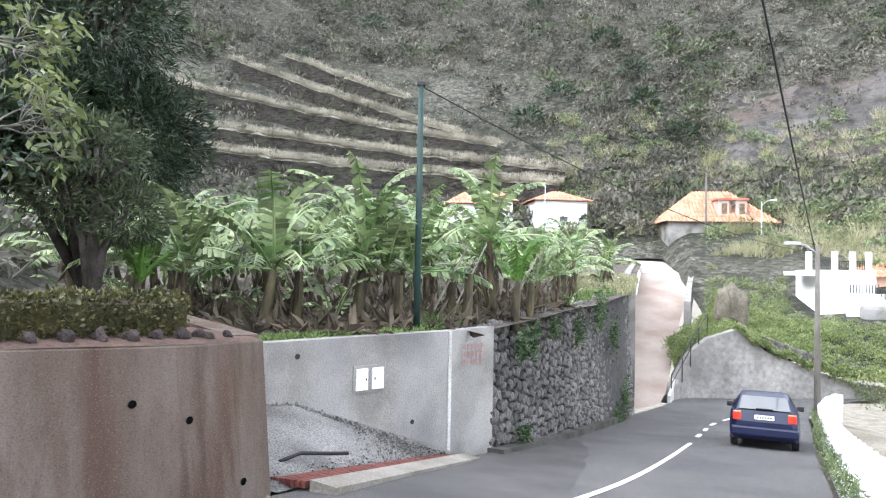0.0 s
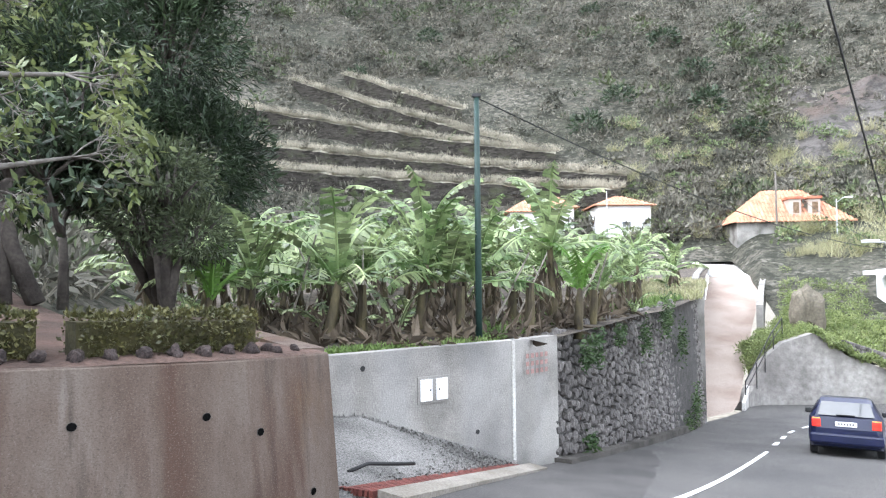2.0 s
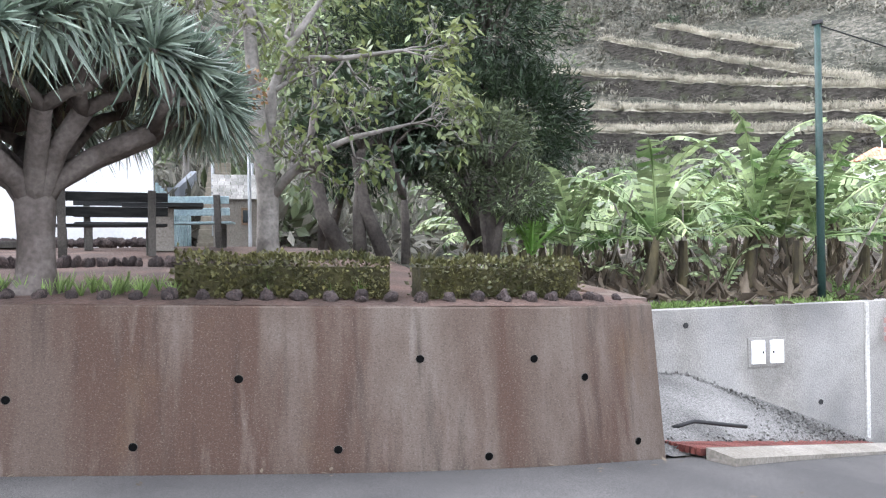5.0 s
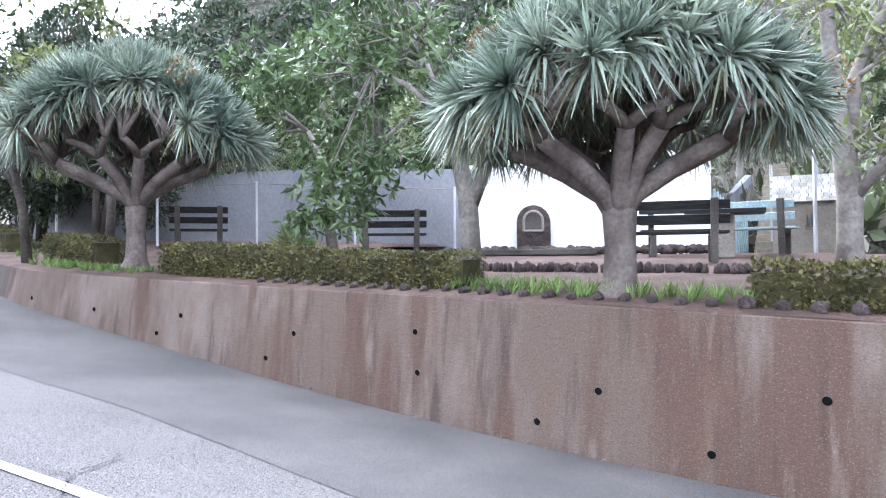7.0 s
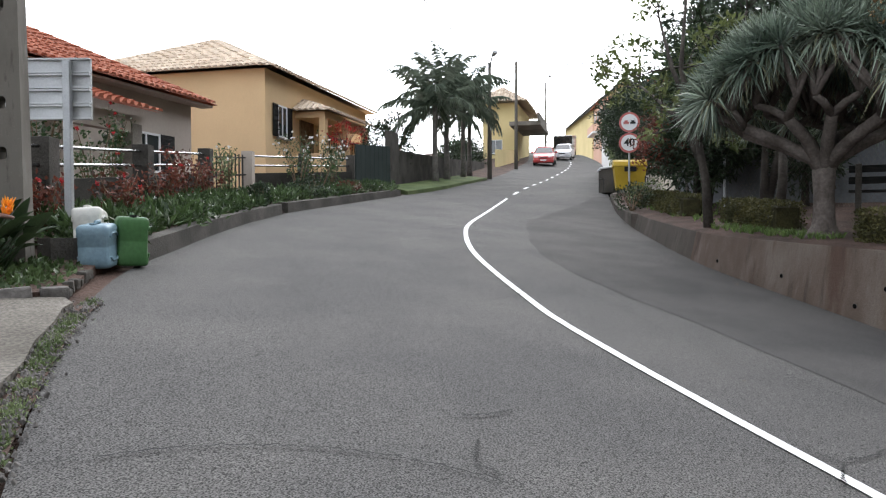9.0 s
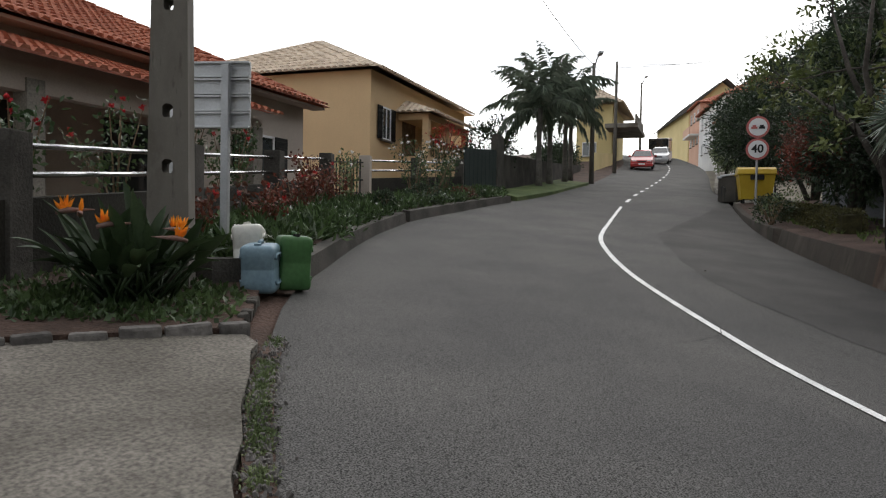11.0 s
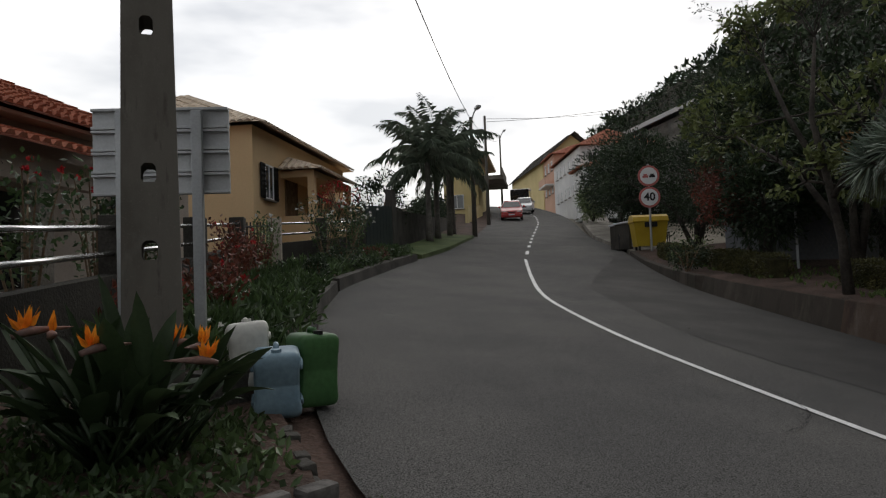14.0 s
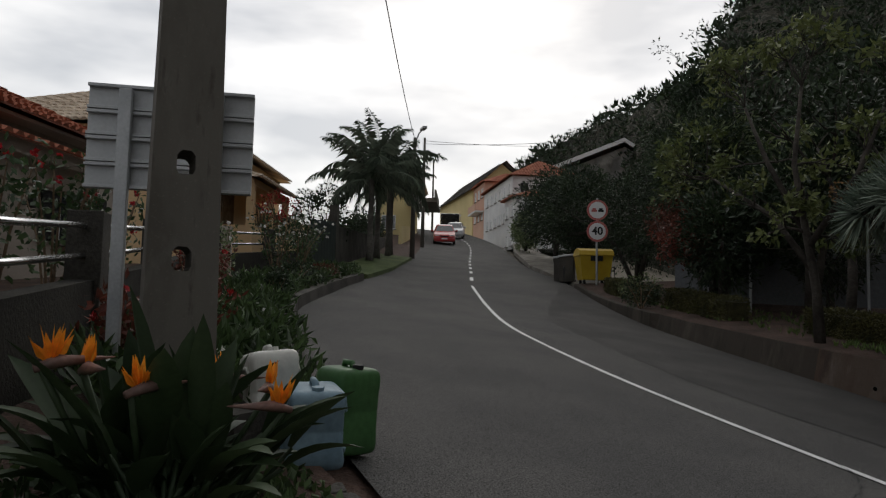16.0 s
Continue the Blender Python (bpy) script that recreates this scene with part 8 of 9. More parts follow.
# ---- bins and speed signs ----
def bin_group():
    bx, by = -25.8, -7.8
    z = lev(bx, by) + .12
    slab("pavement", [(-25.0, -8.1), (-26.6, -6.8), (-34, -8.6), (-52, -14.2), (-75, -19.5), (-75, -21.4), (-50, -15.7), (-36, -11.9)], .12, CONC, "pale concrete pavement along the uphill road", "pavement")
    b = thing("wheeled_bin", "large yellow wheeled recycling bin", "bin", at=(bx, by, z))
    b.rotation_euler = (0, 0, radians(20))
    b.scale = (.82, .82, .86)
    s = Soup()
    v = [(-.45, -.55, .18), (.45, -.55, .18), (.45, .55, .18), (-.45, .55, .18), (-.55, -.68, 1.15), (.55, -.68, 1.15), (.55, .68, 1.15), (-.55, .68, 1.15)]
    s.add(v, [(0, 1, 5, 4), (1, 2, 6, 5), (2, 3, 7, 6), (3, 0, 4, 7), (4, 5, 6, 7), (3, 2, 1, 0)])
    s.build("body", BINY, b)
    lid = Soup()
    pr = [(-.58, 1.15), (-.5, 1.3), (-.2, 1.4), (.2, 1.4), (.5, 1.3), (.58, 1.15)]
    k = len(pr)
    lid.add([(x, -.7, zz) for x, zz in pr] + [(x, .7, zz) for x, zz in pr], [tuple(range(k)), tuple(range(2 * k - 1, k - 1, -1))] + [(i, i + 1, k + i + 1, k + i) for i in range(k - 1)])
    lid.build("lid", BINY, b)
    part("slot", box(bmesh.new(), T(.56, 0, .9), .04, .5, .2, .03), BLACK, b)
    part("rim", box(bmesh.new(), T(0, 0, 1.1), 1.18, 1.44, .06, .02), BINY, b)
    for x, y in ((-.35, -.45), (.35, -.45), (-.35, .45), (.35, .45)):
        Soup().tube([(x, y - .03, .1), (x, y + .03, .1)], [.1, .1], 12).build("wheel", RUBBER, b)
    fr = thing("bin_rail", "bent dark steel rail round bins", "rail")
    for yy in (-.85, .75):
        p = [(bx + .75, by + yy, z - .05), (bx + .75, by + yy, z + .55), (bx - .4, by + yy - .2, z + .6), (bx - .4, by + yy - .2, z - .05)]
        Soup().tube(p, [.025] * 4, 6).build("hoop", IRON, fr)
    for k, (dx, dy) in enumerate(((-.9, -1.0), (-1.6, -1.3))):
        g = thing("wheeled_bin", "grey wheeled bin with a dark lid", "bin", at=(bx + dx, by + dy, z))
        part("body", box(bmesh.new(), T(0, 0, .1), .5, .5, .9, .04), CONC_DARK, g)
        part("lid", box(bmesh.new(), T(0, 0, 1.0, 0, 6), .56, .58, .07, .025), SIGNBACK, g)
        Soup().tube([(-.2, -.28, .1), (-.2, .28, .1)], [.1, .1], 12).build("wheel", RUBBER, g)


bin_group()


def speed_sign():
    s = thing("speed_sign", "round red-rimmed speed limit sign reading 40 below another", "road sign")
    c = Vector((-25.12, -7.62, 0))
    yaw = math.degrees(math.atan2(1.9, -1.0)) + 270
    look_dir = Vector((.955, .297, 0))
    yaw = math.degrees(math.atan2(look_dir.y, look_dir.x))
    m = T(c.x, c.y, 0, yaw)
    z0 = lev(c.x, c.y)
    Soup().tube([(c.x, c.y, z0 - .2), (c.x, c.y, 5.5)], [.035, .035], 8).build("post", METAL, s)
    for z, kind in ((4.4, "forty"), (5.1, "cars")):
        def disc(r, x, material, name, par):
            return Soup().tube([m @ Vector((x, 0, z)), m @ Vector((x + .012, 0, z))], [r, r], 36).build(name, material, par)
        pl = disc(.345, .05, SIGNRED, "disc", s)
        disc(.275, .064, SIGNWHITE, "face", pl)
        if kind == "forty":
            tx = bpy.data.curves.new("digits", "FONT")
            tx.body, tx.size, tx.align_x, tx.align_y, tx.extrude, tx.offset = "40", .36, "CENTER", "CENTER", .004, .008
            t = new("digits", tx)
            t.matrix_world = m @ pose(.084, 0, z, 90, 0, 90)
            dg = bpy.context.evaluated_depsgraph_get()
            me = bpy.data.meshes.new_from_object(t.evaluated_get(dg))
            mw = t.matrix_world.copy()
            bpy.data.objects.remove(t)
            me.transform(mw)
            finish("digits", me, BLACK, pl)
        else:
            for y in (-.11, .11):
                part("car_shape", box(bmesh.new(), m @ T(.085, y, z - .06), .006, .18, .07, .002), BLACK if y > 0 else SIGNRED, pl)
                part("car_top", box(bmesh.new(), m @ T(.085, y, z + .01), .006, .11, .05, .002), BLACK if y > 0 else SIGNRED, pl)


speed_sign()


# ---- street poles and cables ----
def street_pole(x, y, z, top, lamp=None, material=None, r=.13):
    p = thing("street_pole", "tall grey concrete pole with a lamp arm" if lamp else "tall grey utility pole", "street pole", "street poles", at=(x, y, z))
    h = top - z
    Soup().tube([(0, 0, -.3), (0, 0, h * .5), (0, 0, h)], [r, r * .8, r * .6], 10).build("shaft", material or POLEC, p, smooth=True)
    if lamp:
        e = Vector(lamp)
        Soup().tube([(0, 0, h - .3), e * .5 + Vector((0, 0, h + .05)), e + Vector((0, 0, h + .1))], [.035] * 3, 6).build("arm", METAL, p)
        q = e + Vector((0, 0, h + .08))
        part("lamp_head", box(bmesh.new(), T(q.x, q.y, q.z - .04, math.degrees(math.atan2(e.y, e.x))), .6, .22, .12, .03), SIGNBACK, p)
    return p


street_pole(-34.25, -17.45, 4.0, 10.1, (1.3, .9, 0))
street_pole(-45, -20.75, 5.4, 12.7)
street_pole(-70, -28.6, 8.6, 16.5, (2.0, 1.2, 0))
street_pole(14.6, 28.1, -3.7, 2.85, (-.95, .1, 0))
street_pole(21.75, 59.5, 2.8, 10.3, None, None, .11)
street_pole(8.3, 60, 3, 9.0, None, METAL, .06)
street_pole(25.75, 58, 2.5, 7.8, (.8, -.3, 0), METAL, .06)
street_pole(2.0, 66, 5, 10.0, None, METAL, .06)


def cable(a, b, sag, r=.014):
    c = thing("cable", "thin black overhead cable", "cable", "overhead cables")
    a, b = Vector(a), Vector(b)
    pts = [a.lerp(b, t / 14) - Vector((0, 0, sag * 4 * (t / 14) * (1 - t / 14))) for t in range(15)]
    Soup().tube(pts, [r] * 15, 5).build("wire", BLACK, c)


cable((-.63, 11.19, 4.5), (14.5, 28.1, 2.6), .5, .012)
cable((14.5, 28.1, 2.7), (-5.2, -7.0, 8.2), .3, .02)
cable((-4.2, -7.5, 8.3), (-34.25, -17.45, 10.0), .5, .014)
cable((-34.25, -17.45, 10.0), (-70, -28.6, 16.2), .6)
cable((-45, -20.75, 12.5), (-80, -8, 20), .6)
cable((-45, -20.75, 12.3), (-46, -7, 12.5), .3)
cable((21.75, 59.5, 10.1), (14.5, 28.1, 2.6), .6)
cable((21.75, 59.5, 10.1), (-10, 68, 10.4), .8)
cable((21.75, 59.5, 9.8), (50, 55, 8), .6)


# ---- far houses ----
def simple_house(c, u, L, D, z0, z1, wall, roof, rise, label, over=.4, wins=(), pitch=.3, rows=.6, facing=-1):
    h = thing("house", label, "house", "distant houses")
    u = Vector((*u, 0)).normalized()
    v = Vector((-u.y, u.x, 0))
    block(h, c, u, v, L, D, z0, z1, wall)
    quads, p = hip_quads(Vector((*c, 0)), u, v, L, D, z1, over, rise)
    tile_roof(h, quads, roof, pitch, rows)
    for s, z, w, hh in wins:
        window(h, Vector((*c, 0)) + u * s, u, -v, z, w, hh, False)
    return h


# above the plantation
simple_house((18.9, 60.4), (1, -.06), 8.7, 5.6, 1.5, 6.2, GREYC, TILE_O, 2.9, "stone house with an orange tiled hip roof and dormers")
for k, x in enumerate((23.6, 25.1)):
    dm = thing("dormer", "tiled roof dormer with an arched window", "dormer", "dormers")
    part("cheek", box(bmesh.new(), T(x, 61.4, 6.6, -3), .95, 2.2, 1.5, .03), BEIGE, dm)
    part("window", box(bmesh.new(), T(x, 60.27, 6.95, -3), .45, .06, .9, .02), WOODB, dm)
    part("roof", box(bmesh.new(), T(x, 61.4, 8.1, -3), 1.2, 2.5, .22, .05), TILE, dm)
simple_house((8.3, 66), (1, .1), 4.9, 4.5, 4.0, 8.4, WHITEW, TILE_O, 1.1, "small white house with an orange roof", wins=((2.2, 6.4, .9, .6),))
simple_house((3.0, 68), (1, .1), 3.4, 4, 4.5, 8.5, WHITEW, TILE_O, 1.4, "white cottage with an orange hip roof", wins=((1.6, 7.0, .7, .6),))
simple_house((.3, 65.5), (1, .1), 3.2, 3, 4.0, 7.9, WHITEW, TILE_O, 1.2, "low outbuilding with an orange roof")
simple_house((26.2, 45), (1, -.1), 6, 5, -.5, 1.7, PEACH, TILE_O, 1.0, "salmon house with an orange roof beyond a terrace")
# white balcony terrace
bt = thing("white_terrace", "white balcony terrace with square pillars and balusters", "terrace")
block(bt, (22.0, 42.0), (.995, -.1, 0), (.1, .995, 0), 3.2, 3.5, -.6, 2.1, WHITEW)
block(bt, (20.9, 42.1), (.995, -.1, 0), (.1, .995, 0), 1.0, 2.5, 1.75, 2.0, WHITEW, "ledge")
for x in (21.5, 22.95, 23.95, 24.85):
    part("pillar", box(bmesh.new(), T(x, 42.2 - (x - 21.5) * .1, 2.0, -6), .28, .28, 1.2, .02), WHITEW, bt)
for k in range(26):
    part("baluster", box(bmesh.new(), T(21.6 + k * .126, 42.2 - k * .0126, 2.1), .03, .03, .5), IRON, bt)
part("top_rail", box(bmesh.new(), T(23.2, 42.04, 2.6, -6), 3.3, .05, .05), IRON, bt)
for k in range(16):
    part("stair_baluster", box(bmesh.new(), T(23.4 + k * .17, 41.2 - k * .02, .75 - max(0, k - 9) * .16), .04, .04, .55), IRON, bt)
part("stair_wall", box(bmesh.new(), T(24.6, 41.3, -.6, -6), 2.6, .2, 1.35, .02), WHITEW, bt)
ar = thing("stone_arch_wall", "grey rounded rubble wall below a white terrace", "wall")
part("wall", box(bmesh.new(), T(25.6, 40.8, -2.0, -12), 3.4, .6, 2.1, .25), GREYC, ar)

# rendered slope wall across the bend, with railing and hanging plants
wall_run("wall_slope", [(10.5, 33.3, -4.4, -4.0), (11.2, 34.1, -4.4, -3.4), (11.6, 34.4, -4.4, -2.6), (12.0, 34.5, -4.4, -2.0), (12.7, 34.5, -4.5, -1.4), (14.0, 34.5, -4.5, -1.0), (14.6, 34.5, -4.5, -1.2), (15.45, 34.5, -4.5, -2.0), (17.7, 34.4, -4.5, -2.85), (19.5, 34.3, -4.4, -3.4), (22, 34.0, -4.3, -3.7)], .5, CLIFFC, "stained rendered wall holding the slope", side=1)
BANK_A = np.array([(11.2, 34.8), (12.0, 35.0), (12.8, 35.0), (14.4, 35.0), (15.5, 35.0), (17.7, 34.9), (19.5, 34.8), (22, 34.5), (27, 33.5)])
BANK_B = np.array([(11.9, 38), (13.0, 39.5), (13.8, 40), (15, 41), (17, 41), (19, 41), (21, 41), (23.5, 40.5), (30, 40)])


def bank_z(x, y, k):
    return float(np.interp(x, [11, 12, 13, 14.5, 16, 18, 20, 27], [-3.6, -2.2, -1.5, -1.1, -2.1, -2.9, -3.4, -3.7])) * (1 - k) + k * float(np.interp(x, [11.5, 15, 20, 29], [-2.4, -.7, -.7, -1.2]))


bank = strip("bank", BANK_A, BANK_B, 5, GRASSG, zfun=bank_z)
structure(bank, "overgrown bank above a rendered wall", "bank")
rng = random.Random(44)
oc = thing("rock_outcrop", "pale weathered rock outcrop on a green bank", "rock")
for x, z in ((14.9, .3), (15.3, .5), (15.7, .2)):
    bm = bmesh.new()
    bmesh.ops.create_icosphere(bm, subdivisions=3, radius=.5)
    for q in bm.verts:
        q.co *= 1 + .35 * noise.noise(q.co * 2.5 + Vector((x, 0, 0))) + .12 * noise.noise(q.co * 7)
        q.co = Vector((q.co.x * .9, q.co.y, q.co.z * 2.2)) + Vector((x, 38.2, z - .4))
    part("boulder", bm, EARTH, oc, smooth=False)
db = thing("dry_stone_band", "brown dry-stone retaining band on the bank", "wall")
for k in range(46):
    x = 15.7 + (k % 23) * .13 + rng.uniform(-.03, .03)
    part("stone", box(bmesh.new(), T(x, 35.2 + rng.uniform(-.05, .05), -1.75 - (x - 15.7) * .34 + (k // 23) * .2, rng.uniform(-12, 12), rng.uniform(-8, 8)), .16, .2, .19, .04), STONE, db)
rl = thing("ramp_rail", "bent dark handrail at the ramp's foot", "handrail")
for dz, r in ((.85, .03), (.45, .02)):
    Soup().tube([(10.5, 33.2, -3.9 + dz), (11.3, 34.1, -3.1 + dz), (12.2, 34.6, -1.8 + dz), (13.2, 36.0, -1.2 + dz)], [r] * 4, 6).build("rail", IRON, rl)
for x, y, z in ((10.5, 33.2, -3.9), (11.3, 34.1, -3.2), (11.8, 34.4, -2.5), (12.3, 34.7, -1.8), (13.2, 36, -1.2)):
    Soup().tube([(x, y, z - .3), (x, y, z + .87)], [.025] * 2, 6).build("post", IRON, rl)
wall_run("kerb_ramp", [(10.0, 32.2, -4.4, -3.85), (10.6, 33.6, -4.3, -3.6), (12.2, 37.5, -3.4, -2.5), (13.2, 40.0, -2.5, -1.75)], .14, SLATEW, "pale low kerb along the ramp", "kerb", side=-1)
wall_run("wall_ramp_right", [(13.35, 40.0, -2.6, .15), (13.5, 40.4, -2.5, .2), (16.4, 48.5, -.8, 1.0), (18.6, 54, 1.2, 2.4)], .35, GREYC, "grey block wall on the ramp's outer side", side=-1)

# up the road: pale yellow house with balcony, terrace row, white building
h2 = simple_house((-57.8, -26.4), (-.96, -.28), 9, 3.0, 5.5, 12.4, PALEYEL, TILE_P, 1.6, "pale yellow two-storey house with a projecting balcony", over=.9)
part("balcony", box(bmesh.new(), T(-58.8, -25.6, 10.0, 16), 7, 2.6, .35, .03), CONC, h2)
part("parapet", box(bmesh.new(), T(-58.6, -24.35, 10.3, 16), 6.4, .15, .7, .02), CONC, h2)
window(h2, (-57.4, -27.6), (.28, -.96, 0), (.96, .28, 0), 8.0, 1.2, 1.2, False)
wall_run("wall_roadside", [(-46, -22.6, 5.2, 7.0), (-56, -25.4, 6.4, 8.0)], .2, PALEYEL, "pale yellow low garden wall", side=1)


def gable_house(A, B, w, depth, z0, eave, peak, wall, roof, label):
    # the gable end runs from A to B, the ridge goes back along w
    h = thing("house", label, "house", "houses at the top of the road")
    A, B, w = Vector((*A, 0)), Vector((*B, 0)), Vector((*w, 0)).normalized() * depth
    M = (A + B) / 2
    s = Soup()
    fr = [A + Vector((0, 0, z0)), B + Vector((0, 0, z0)), B + Vector((0, 0, eave)), M + Vector((0, 0, peak)), A + Vector((0, 0, eave))]
    s.add(fr + [q + w for q in fr], [(0, 1, 2, 3, 4), (9, 8, 7, 6, 5), (0, 5, 6, 1), (1, 6, 7, 2), (4, 9, 5, 0)])
    s.build("wall", wall, h)
    o = (A - B).normalized()
    f = w.normalized() * .5
    drop = Vector((0, 0, (peak - eave) * .12))
    R0, R1 = M - f + Vector((0, 0, peak + .08)), M + w + f + Vector((0, 0, peak + .08))
    for E, sg in ((A, 1), (B, -1)):
        e0, e1 = E + o * sg * .45 - f + Vector((0, 0, eave + .08)) - drop, E + o * sg * .45 + w + f + Vector((0, 0, eave + .08)) - drop
        tile_roof(h, [(e0, e1, R1, R0)], roof, .34, .7)
    return h


def terrace_row():
    u, v = Vector((-.897, -.443, 0)), Vector((-.443, .897, 0))
    for c, L, D, z0, zt, rise, wall, roof, lab in (((-67.3, -19.7), 13.2, 7.2, 7.4, 14.1, 2.2, WHITEW, TILE, "white two-storey house with a terracotta roof"), ((-79.4, -25.6), 6.5, 7.2, 8.5, 15.7, 1.6, PEACH, TILE, "peach two-storey house with an open balcony"),
                                                   ((-62.8, -18.4), 4.2, 5.8, 6.8, 11.4, .9, WHITEW, TILE, "low white wing with a shallow tiled roof")):
        c = Vector((*c, 0))
        h = thing("house", lab, "house", "houses at the top of the road")
        block(h, c, u, v, L, D, z0, zt, wall)
        quads, q = hip_quads(c, u, v, L, D, zt, .35, rise)
        tile_roof(h, quads, roof, .3, .6)
        for fl in (0, 1):
            if zt - 1.7 - fl * 2.6 < z0 + .3:
                continue
            for j in range(int(L // 2)):
                window(h, c + u * (.7 + j * 2.0), u, -v, zt - 1.7 - fl * 2.6, .8, 1.1, False)
        for d in (.7, 2.6):
            window(h, c + v * d, v, -u, zt - 1.6, .9, 1.0, False)
        if wall is PEACH:
            q = c + u * 2.5 - v * .5
            part("balcony", box(bmesh.new(), T(q.x, q.y, 12.2, 26), 4.6, 1.0, .2, .02), WHITEW, h)
            part("balustrade", box(bmesh.new(), T(*(q - v * .45).xy, 12.4, 26), 4.6, .08, .8, .01), PEACH, h)
    gable_house((-85.2, -28.6), (-86.8, -21.7), (-.86, -.5), 19, 9, 15.9, 19.0, PALEYEL, CONC_DARK, "yellow gabled house with a dark roof")


terrace_row()
wb = thing("house", "pale building with a white roof edge on the hillside", "house", "distant houses")
L, R, A = Vector((-85.6, -22.1, 0)), Vector((-87, -6, 0)), Vector((-86.5, -10.5, 0))
bk = Vector((-8, 0, 0))
s = Soup()
fr = [L + Vector((0, 0, 9)), R + Vector((0, 0, 9)), R + Vector((0, 0, 17.5)), A + Vector((0, 0, 20.6)), L + Vector((0, 0, 16.2))]
s.add(fr + [p + bk for p in fr], [(0, 1, 2, 3, 4), (9, 8, 7, 6, 5), (0, 5, 6, 1), (1, 6, 7, 2), (4, 9, 5, 0)])
s.build("wall", GREYC, wb)
s = Soup()
o = Vector((1.0, 0, .35))
for p, q in ((fr[4], fr[3]), (fr[3], fr[2])):
    up = Vector((0, 0, .5))
    s.add([p + o, q + o, q + o + up, p + o + up, p + bk + up, q + bk + up], [(0, 1, 2, 3), (3, 2, 5, 4), (0, 3, 4), (1, 5, 2)])
s.build("roof", WHITEW, wb)

# greenery hanging over the end of the slope wall
hang = Soup()
rng = random.Random(91)
for _ in range(5200):
    x = rng.uniform(14, 24)
    y = 34.6 - max(0, x - 17) * .12 - rng.uniform(0, .5)
    top = float(np.interp(x, [14, 15.5, 17.7, 19.5, 24], [-1.0, -1.9, -2.7, -2.9, -2.9]))
    z = top + .25 - rng.random() ** 1.6 * float(np.interp(x, [14, 18, 19.3, 20, 24], [.25, .35, .9, 1.9, 2.0])) + .12 * math.sin(x * 5)
    hang.leaf(Vector((x, y, z)), rand_dir(rng) - Vector((0, 0, .3)), rand_dir(rng), rng.uniform(.08, .2), rng.uniform(.05, .1), .3)
tagged(hang.build("creepers", CREEPER), "green creepers hanging over a rendered wall", "creeper", "", "stuff")
# pale leaves and bits blown against the wall's foot and over the road
bits = Soup()
for _ in range(260):
    i = rng.randrange(len(WALL))
    p = WALL[i] - NRM[i] * abs(rng.gauss(0, .12)) if rng.random() < .8 else WALL[i] - NRM[i] * rng.uniform(.2, 4)
    bits.leaf(Vector((p[0], p[1], lev(*p) + .02)), Vector((rng.uniform(-1, 1), rng.uniform(-1, 1), .15)), Vector((0, 0, 1)), rng.uniform(.03, .08), rng.uniform(.015, .035), .1)
tagged(bits.build("fallen_leaves", BANDRY), "small dry leaves along the road's edge", "fallen leaves", "", "stuff")

# ---- scrub on the hillside ----
def tuft_mesh(kind, seed, leaf_mat, n, size, ll, lw):
    rng = random.Random(seed)
    s = Soup()
    if kind == "bush":
        clump(rng, (0, 0, size * .5), (size, size, size * .75), n, ll, lw, s, .4, -.5)
    else:
        for _ in range(n):
            p = Vector((rng.uniform(-size, size), rng.uniform(-size, size) * .5, -.1))
            blades(rng, p, 3, ll, lw, .6, s, 1)
    return s


def scatter(name, kinds, material, spots, label):
    rng = random.Random(len(spots))
    big = Soup()
    V, F, off = [], [], 0
    for p, sc in spots:
        k = kinds[rng.randrange(len(kinds))]
        a = rng.uniform(0, 6.283)
        arr = np.array(k.v)
        ca, sa = math.cos(a), math.sin(a)
        q = np.stack([arr[:, 0] * ca - arr[:, 1] * sa, arr[:, 0] * sa + arr[:, 1] * ca, arr[:, 2]], -1) * sc + np.array(p)
        V.append(q)
        F += [tuple(i + off for i in f) for f in k.f]
        off += len(arr)
    me = bpy.data.meshes.new(name)
    me.from_pydata(np.concatenate(V).tolist(), [], F)
    ob = finish(name, me, material)
    return tagged(ob, label, "scrub", "", "stuff")


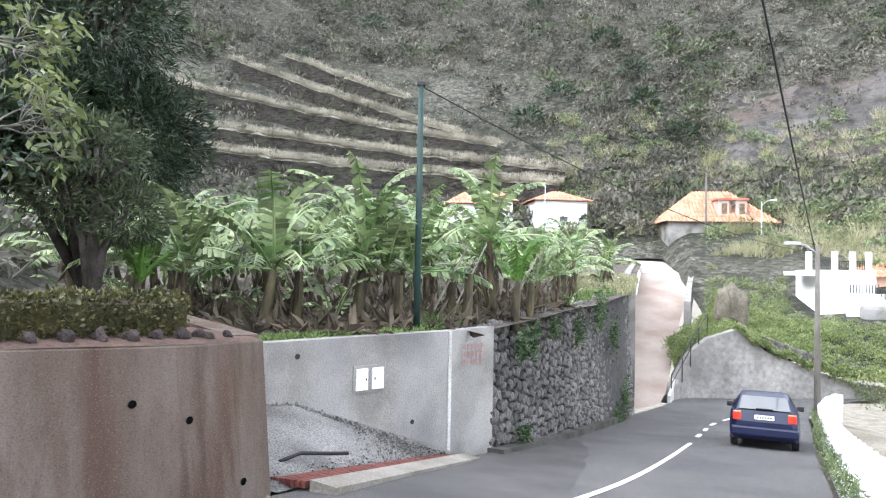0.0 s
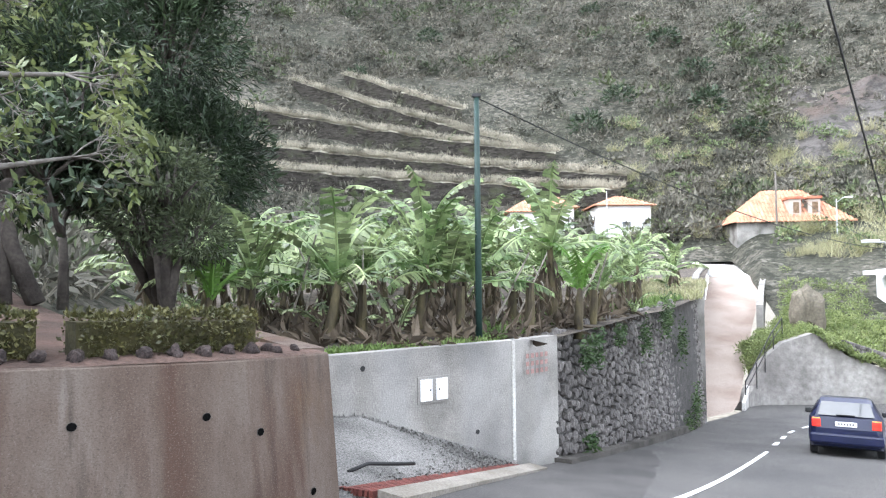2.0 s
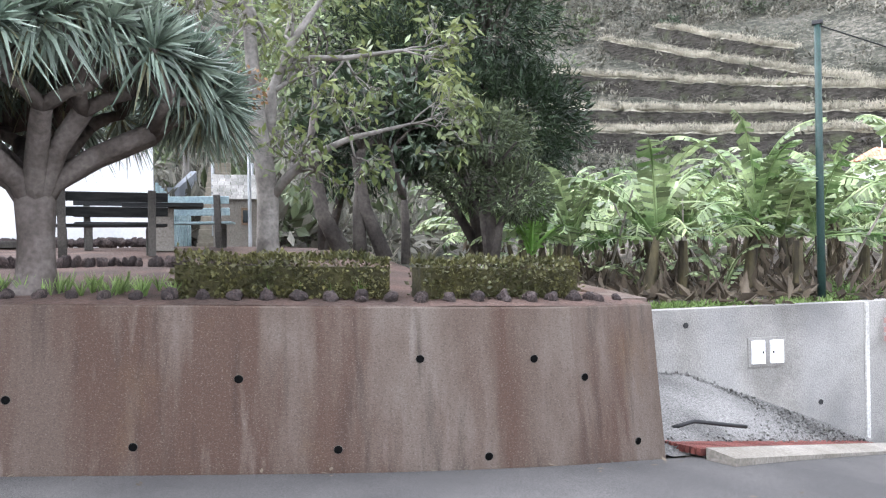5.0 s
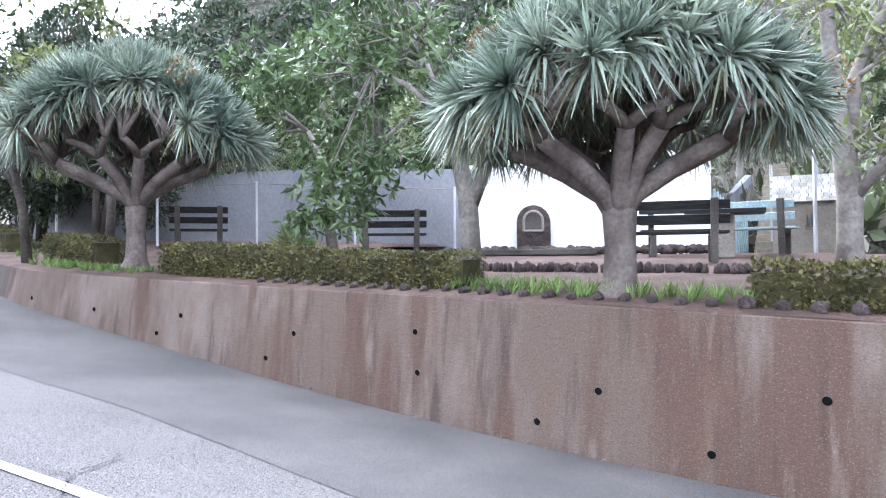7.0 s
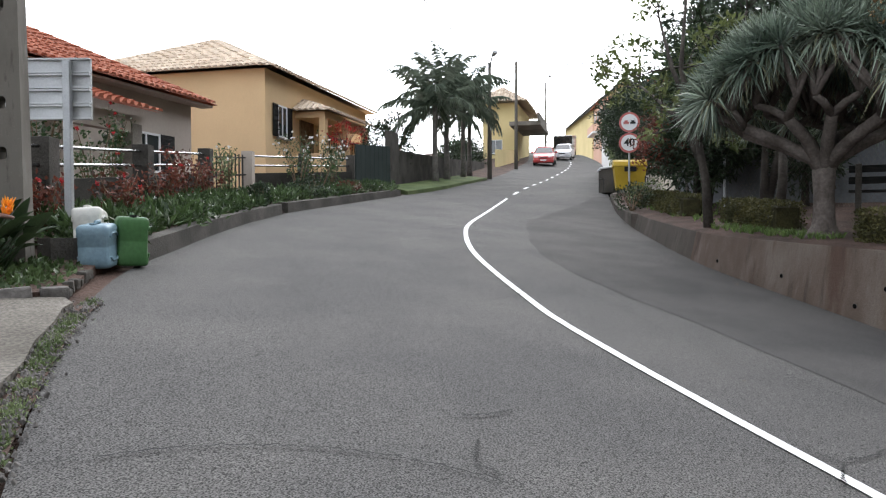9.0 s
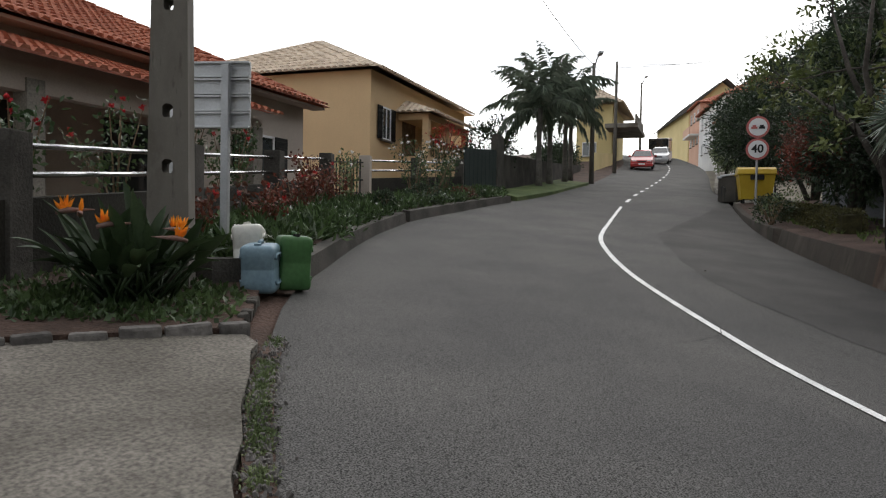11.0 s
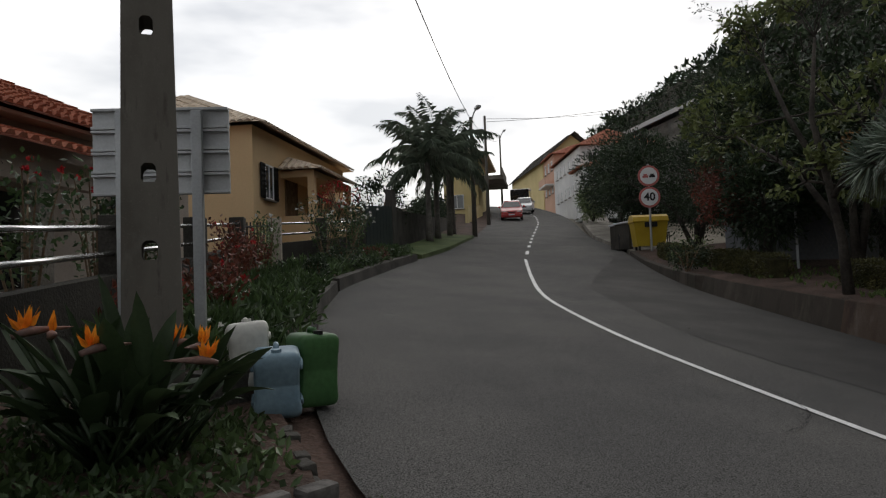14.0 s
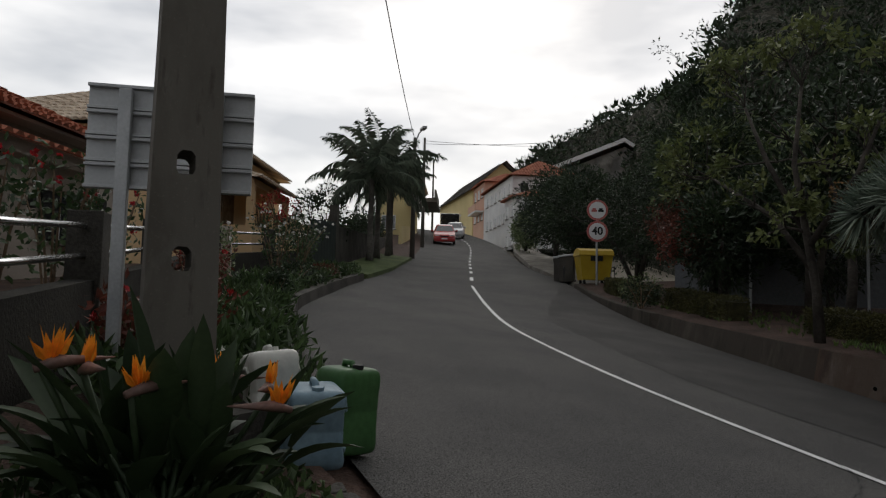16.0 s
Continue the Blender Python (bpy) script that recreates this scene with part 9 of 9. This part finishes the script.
def hill_scrub():
    rng = random.Random(6)
    low = [tuft_mesh("bush", 400 + k, SCRUB, 40, .9, .42, .15) for k in range(5)]
    grass = [tuft_mesh("grass", 420 + k, DRYGRASS, 9, .9, .85, .09) for k in range(4)]
    spots_a, spots_b, spots_c, spots_d, spots_e = [], [], [], [], []
    for _ in range(19000):
        az = rng.uniform(-42, 34) if rng.random() < .74 else rng.uniform(34, 104)
        u = rng.random()
        r0 = base_r(az) + 4
        r = r0 + (160 - r0) * u ** 1.25
        q = hill_point(az, r)
        if -40 < az < -21 and 79 < r < 94 and rng.random() < .85 or az < -14 and r < 66:
            continue
        if az > 62:
            spots_e.append((q, rng.uniform(.9, 2.4)))
            continue
        tw = terrace_weight(az, r)
        n = noise.noise((az * .12, r * .07, 9))
        if tw > .3 and rng.random() < .8:
            continue
        if rng.random() < .26 - .2 * n:
            spots_b.append((q, rng.uniform(.7, 1.5)))
        elif n > .05 and rng.random() < .25:
            spots_c.append((q, rng.uniform(.6, 2.2)))
        else:
            spots_a.append((q, rng.uniform(.4, 1.7)))
    for k, ((a0, e0), (a1, e1)) in enumerate(LEDGES):
        for _ in range(int(46 * abs(a0 - a1))):
            az = rng.uniform(a1, a0)
            r, zt = ledge_at(k, az)
            a = radians(az)
            back = rng.random() ** 1.4 * 2.6
            r += back + .1
            spots_d.append((Vector((-math.sin(a) * r, math.cos(a) * r, zt - .05 + back * .34)), rng.uniform(.4, 1.05)))
            if rng.random() < .12:
                spots_a.append((Vector((-math.sin(a) * r, math.cos(a) * r, zt)), rng.uniform(.3, .7)))
    scatter("wooded_slope", low, LEAFDARK, spots_e, "dark green bushes and trees over the upper slope")
    scatter("hill_scrub", low, SCRUB, spots_a, "grey-green dry scrub covering the hillside")
    scatter("hill_grass", grass, HAYGRASS, spots_b, "pale dry grass tufts on the hillside")
    scatter("hill_bushes", low, SLOPEGREEN, spots_c, "green bushes scattered over the hillside")
    scatter("terrace_grass", grass, DRYGRASS, spots_d, "pale dry grass along terrace ledges")
    # a few dark round trees on the slope and reeds below it
    dark = [(p, s) for p, s in [(hill_point(az, r), sc) for az, r, sc in ((6, 112, 2.2), (-7, 118, 2.0), (-12.5, 104, 2.6), (-17, 128, 2.4), (-20.5, 120, 2.2), (-24, 126, 2.6), (-27, 132, 2.8), (-14.8, 96, 2.2), (-9, 92, 2.2), (-29, 116, 2.6), (-6.5, 86, 2.4), (-15.5, 88, 2.6), (-18.5, 84, 2.2), (-11, 140, 2.6), (12, 98, 1.8), (-23, 142, 2.6), (-2, 132, 2.0))]]
    scatter("slope_trees", [tuft_mesh("bush", 440 + k, LEAFDARK, 300, 1.0, .28, .1) for k in range(3)], LEAFDARK, dark, "dark rounded trees on the dry slope")
    reeds, vines = [], []
    for _ in range(900):
        az, r = rng.uniform(-40, -8), rng.uniform(40, 88)
        if az > -20.5 and r < 66 or -30 < az < -16 and 40 < r < 58 or az < -24 and r < 54:
            continue
        (reeds if rng.random() < .6 else vines).append((hill_point(az, r), rng.uniform(.7, 1.5)))
    pale = []
    for _ in range(800):
        az = rng.uniform(-38, -20.2)
        r = base_r(az) + rng.uniform(.1, 14)
        if az < -25.5 and r > 45:
            continue
        pale.append((hill_point(az, r), rng.uniform(.3, .65)))
    for _ in range(700):
        i, k = rng.randrange(len(BANK_A) - 1), rng.random()
        t = rng.random()
        a, b = BANK_A[i] + (BANK_A[i + 1] - BANK_A[i]) * t, BANK_B[i] + (BANK_B[i + 1] - BANK_B[i]) * t
        q = a + (b - a) * k
        if k < .3 and 15.4 < q[0] < 18.6:
            continue
        pale.append((Vector((q[0], q[1], bank_z(q[0], q[1], k))), rng.uniform(.22, .5)))
    scatter("slope_creepers", [tuft_mesh("bush", 475 + k, CREEPER, 60, .9, .22, .12) for k in range(3)], CREEPER, pale, "pale green creepers over the bank above the road")
    scatter("reeds", [tuft_mesh("grass", 460 + k, REED, 30, .8, 1.5, .05) for k in range(3)], REED, reeds, "pale reeds on the lower slope")
    scatter("creepers", [tuft_mesh("bush", 470 + k, LEAFOLIVE, 90, .9, .25, .14) for k in range(3)], LEAFOLIVE, vines, "green creepers over the lower slope")
    mid_bush = [(Vector((x, y, z)), s) for x, y, z, s in ((13.5, 69, 5.2, 2.0), (-2, 64, 4.5, 2.2), (-8, 60, 4.2, 2.2), (24, 76, 7, 2.6), (-14, 56, 4, 2.4), (6.5, 70, 6, 2), (18, 72, 6.5, 2.2), (37, 60, 4.5, 2.5), (33, 70, 6, 2.5))]
    scatter("orchard_trees", [tuft_mesh("bush", 480 + k, LEAFOLIVE, 420, 1.0, .22, .1) for k in range(3)], LEAFOLIVE, mid_bush, "olive green bushy trees between the houses")


hill_scrub()
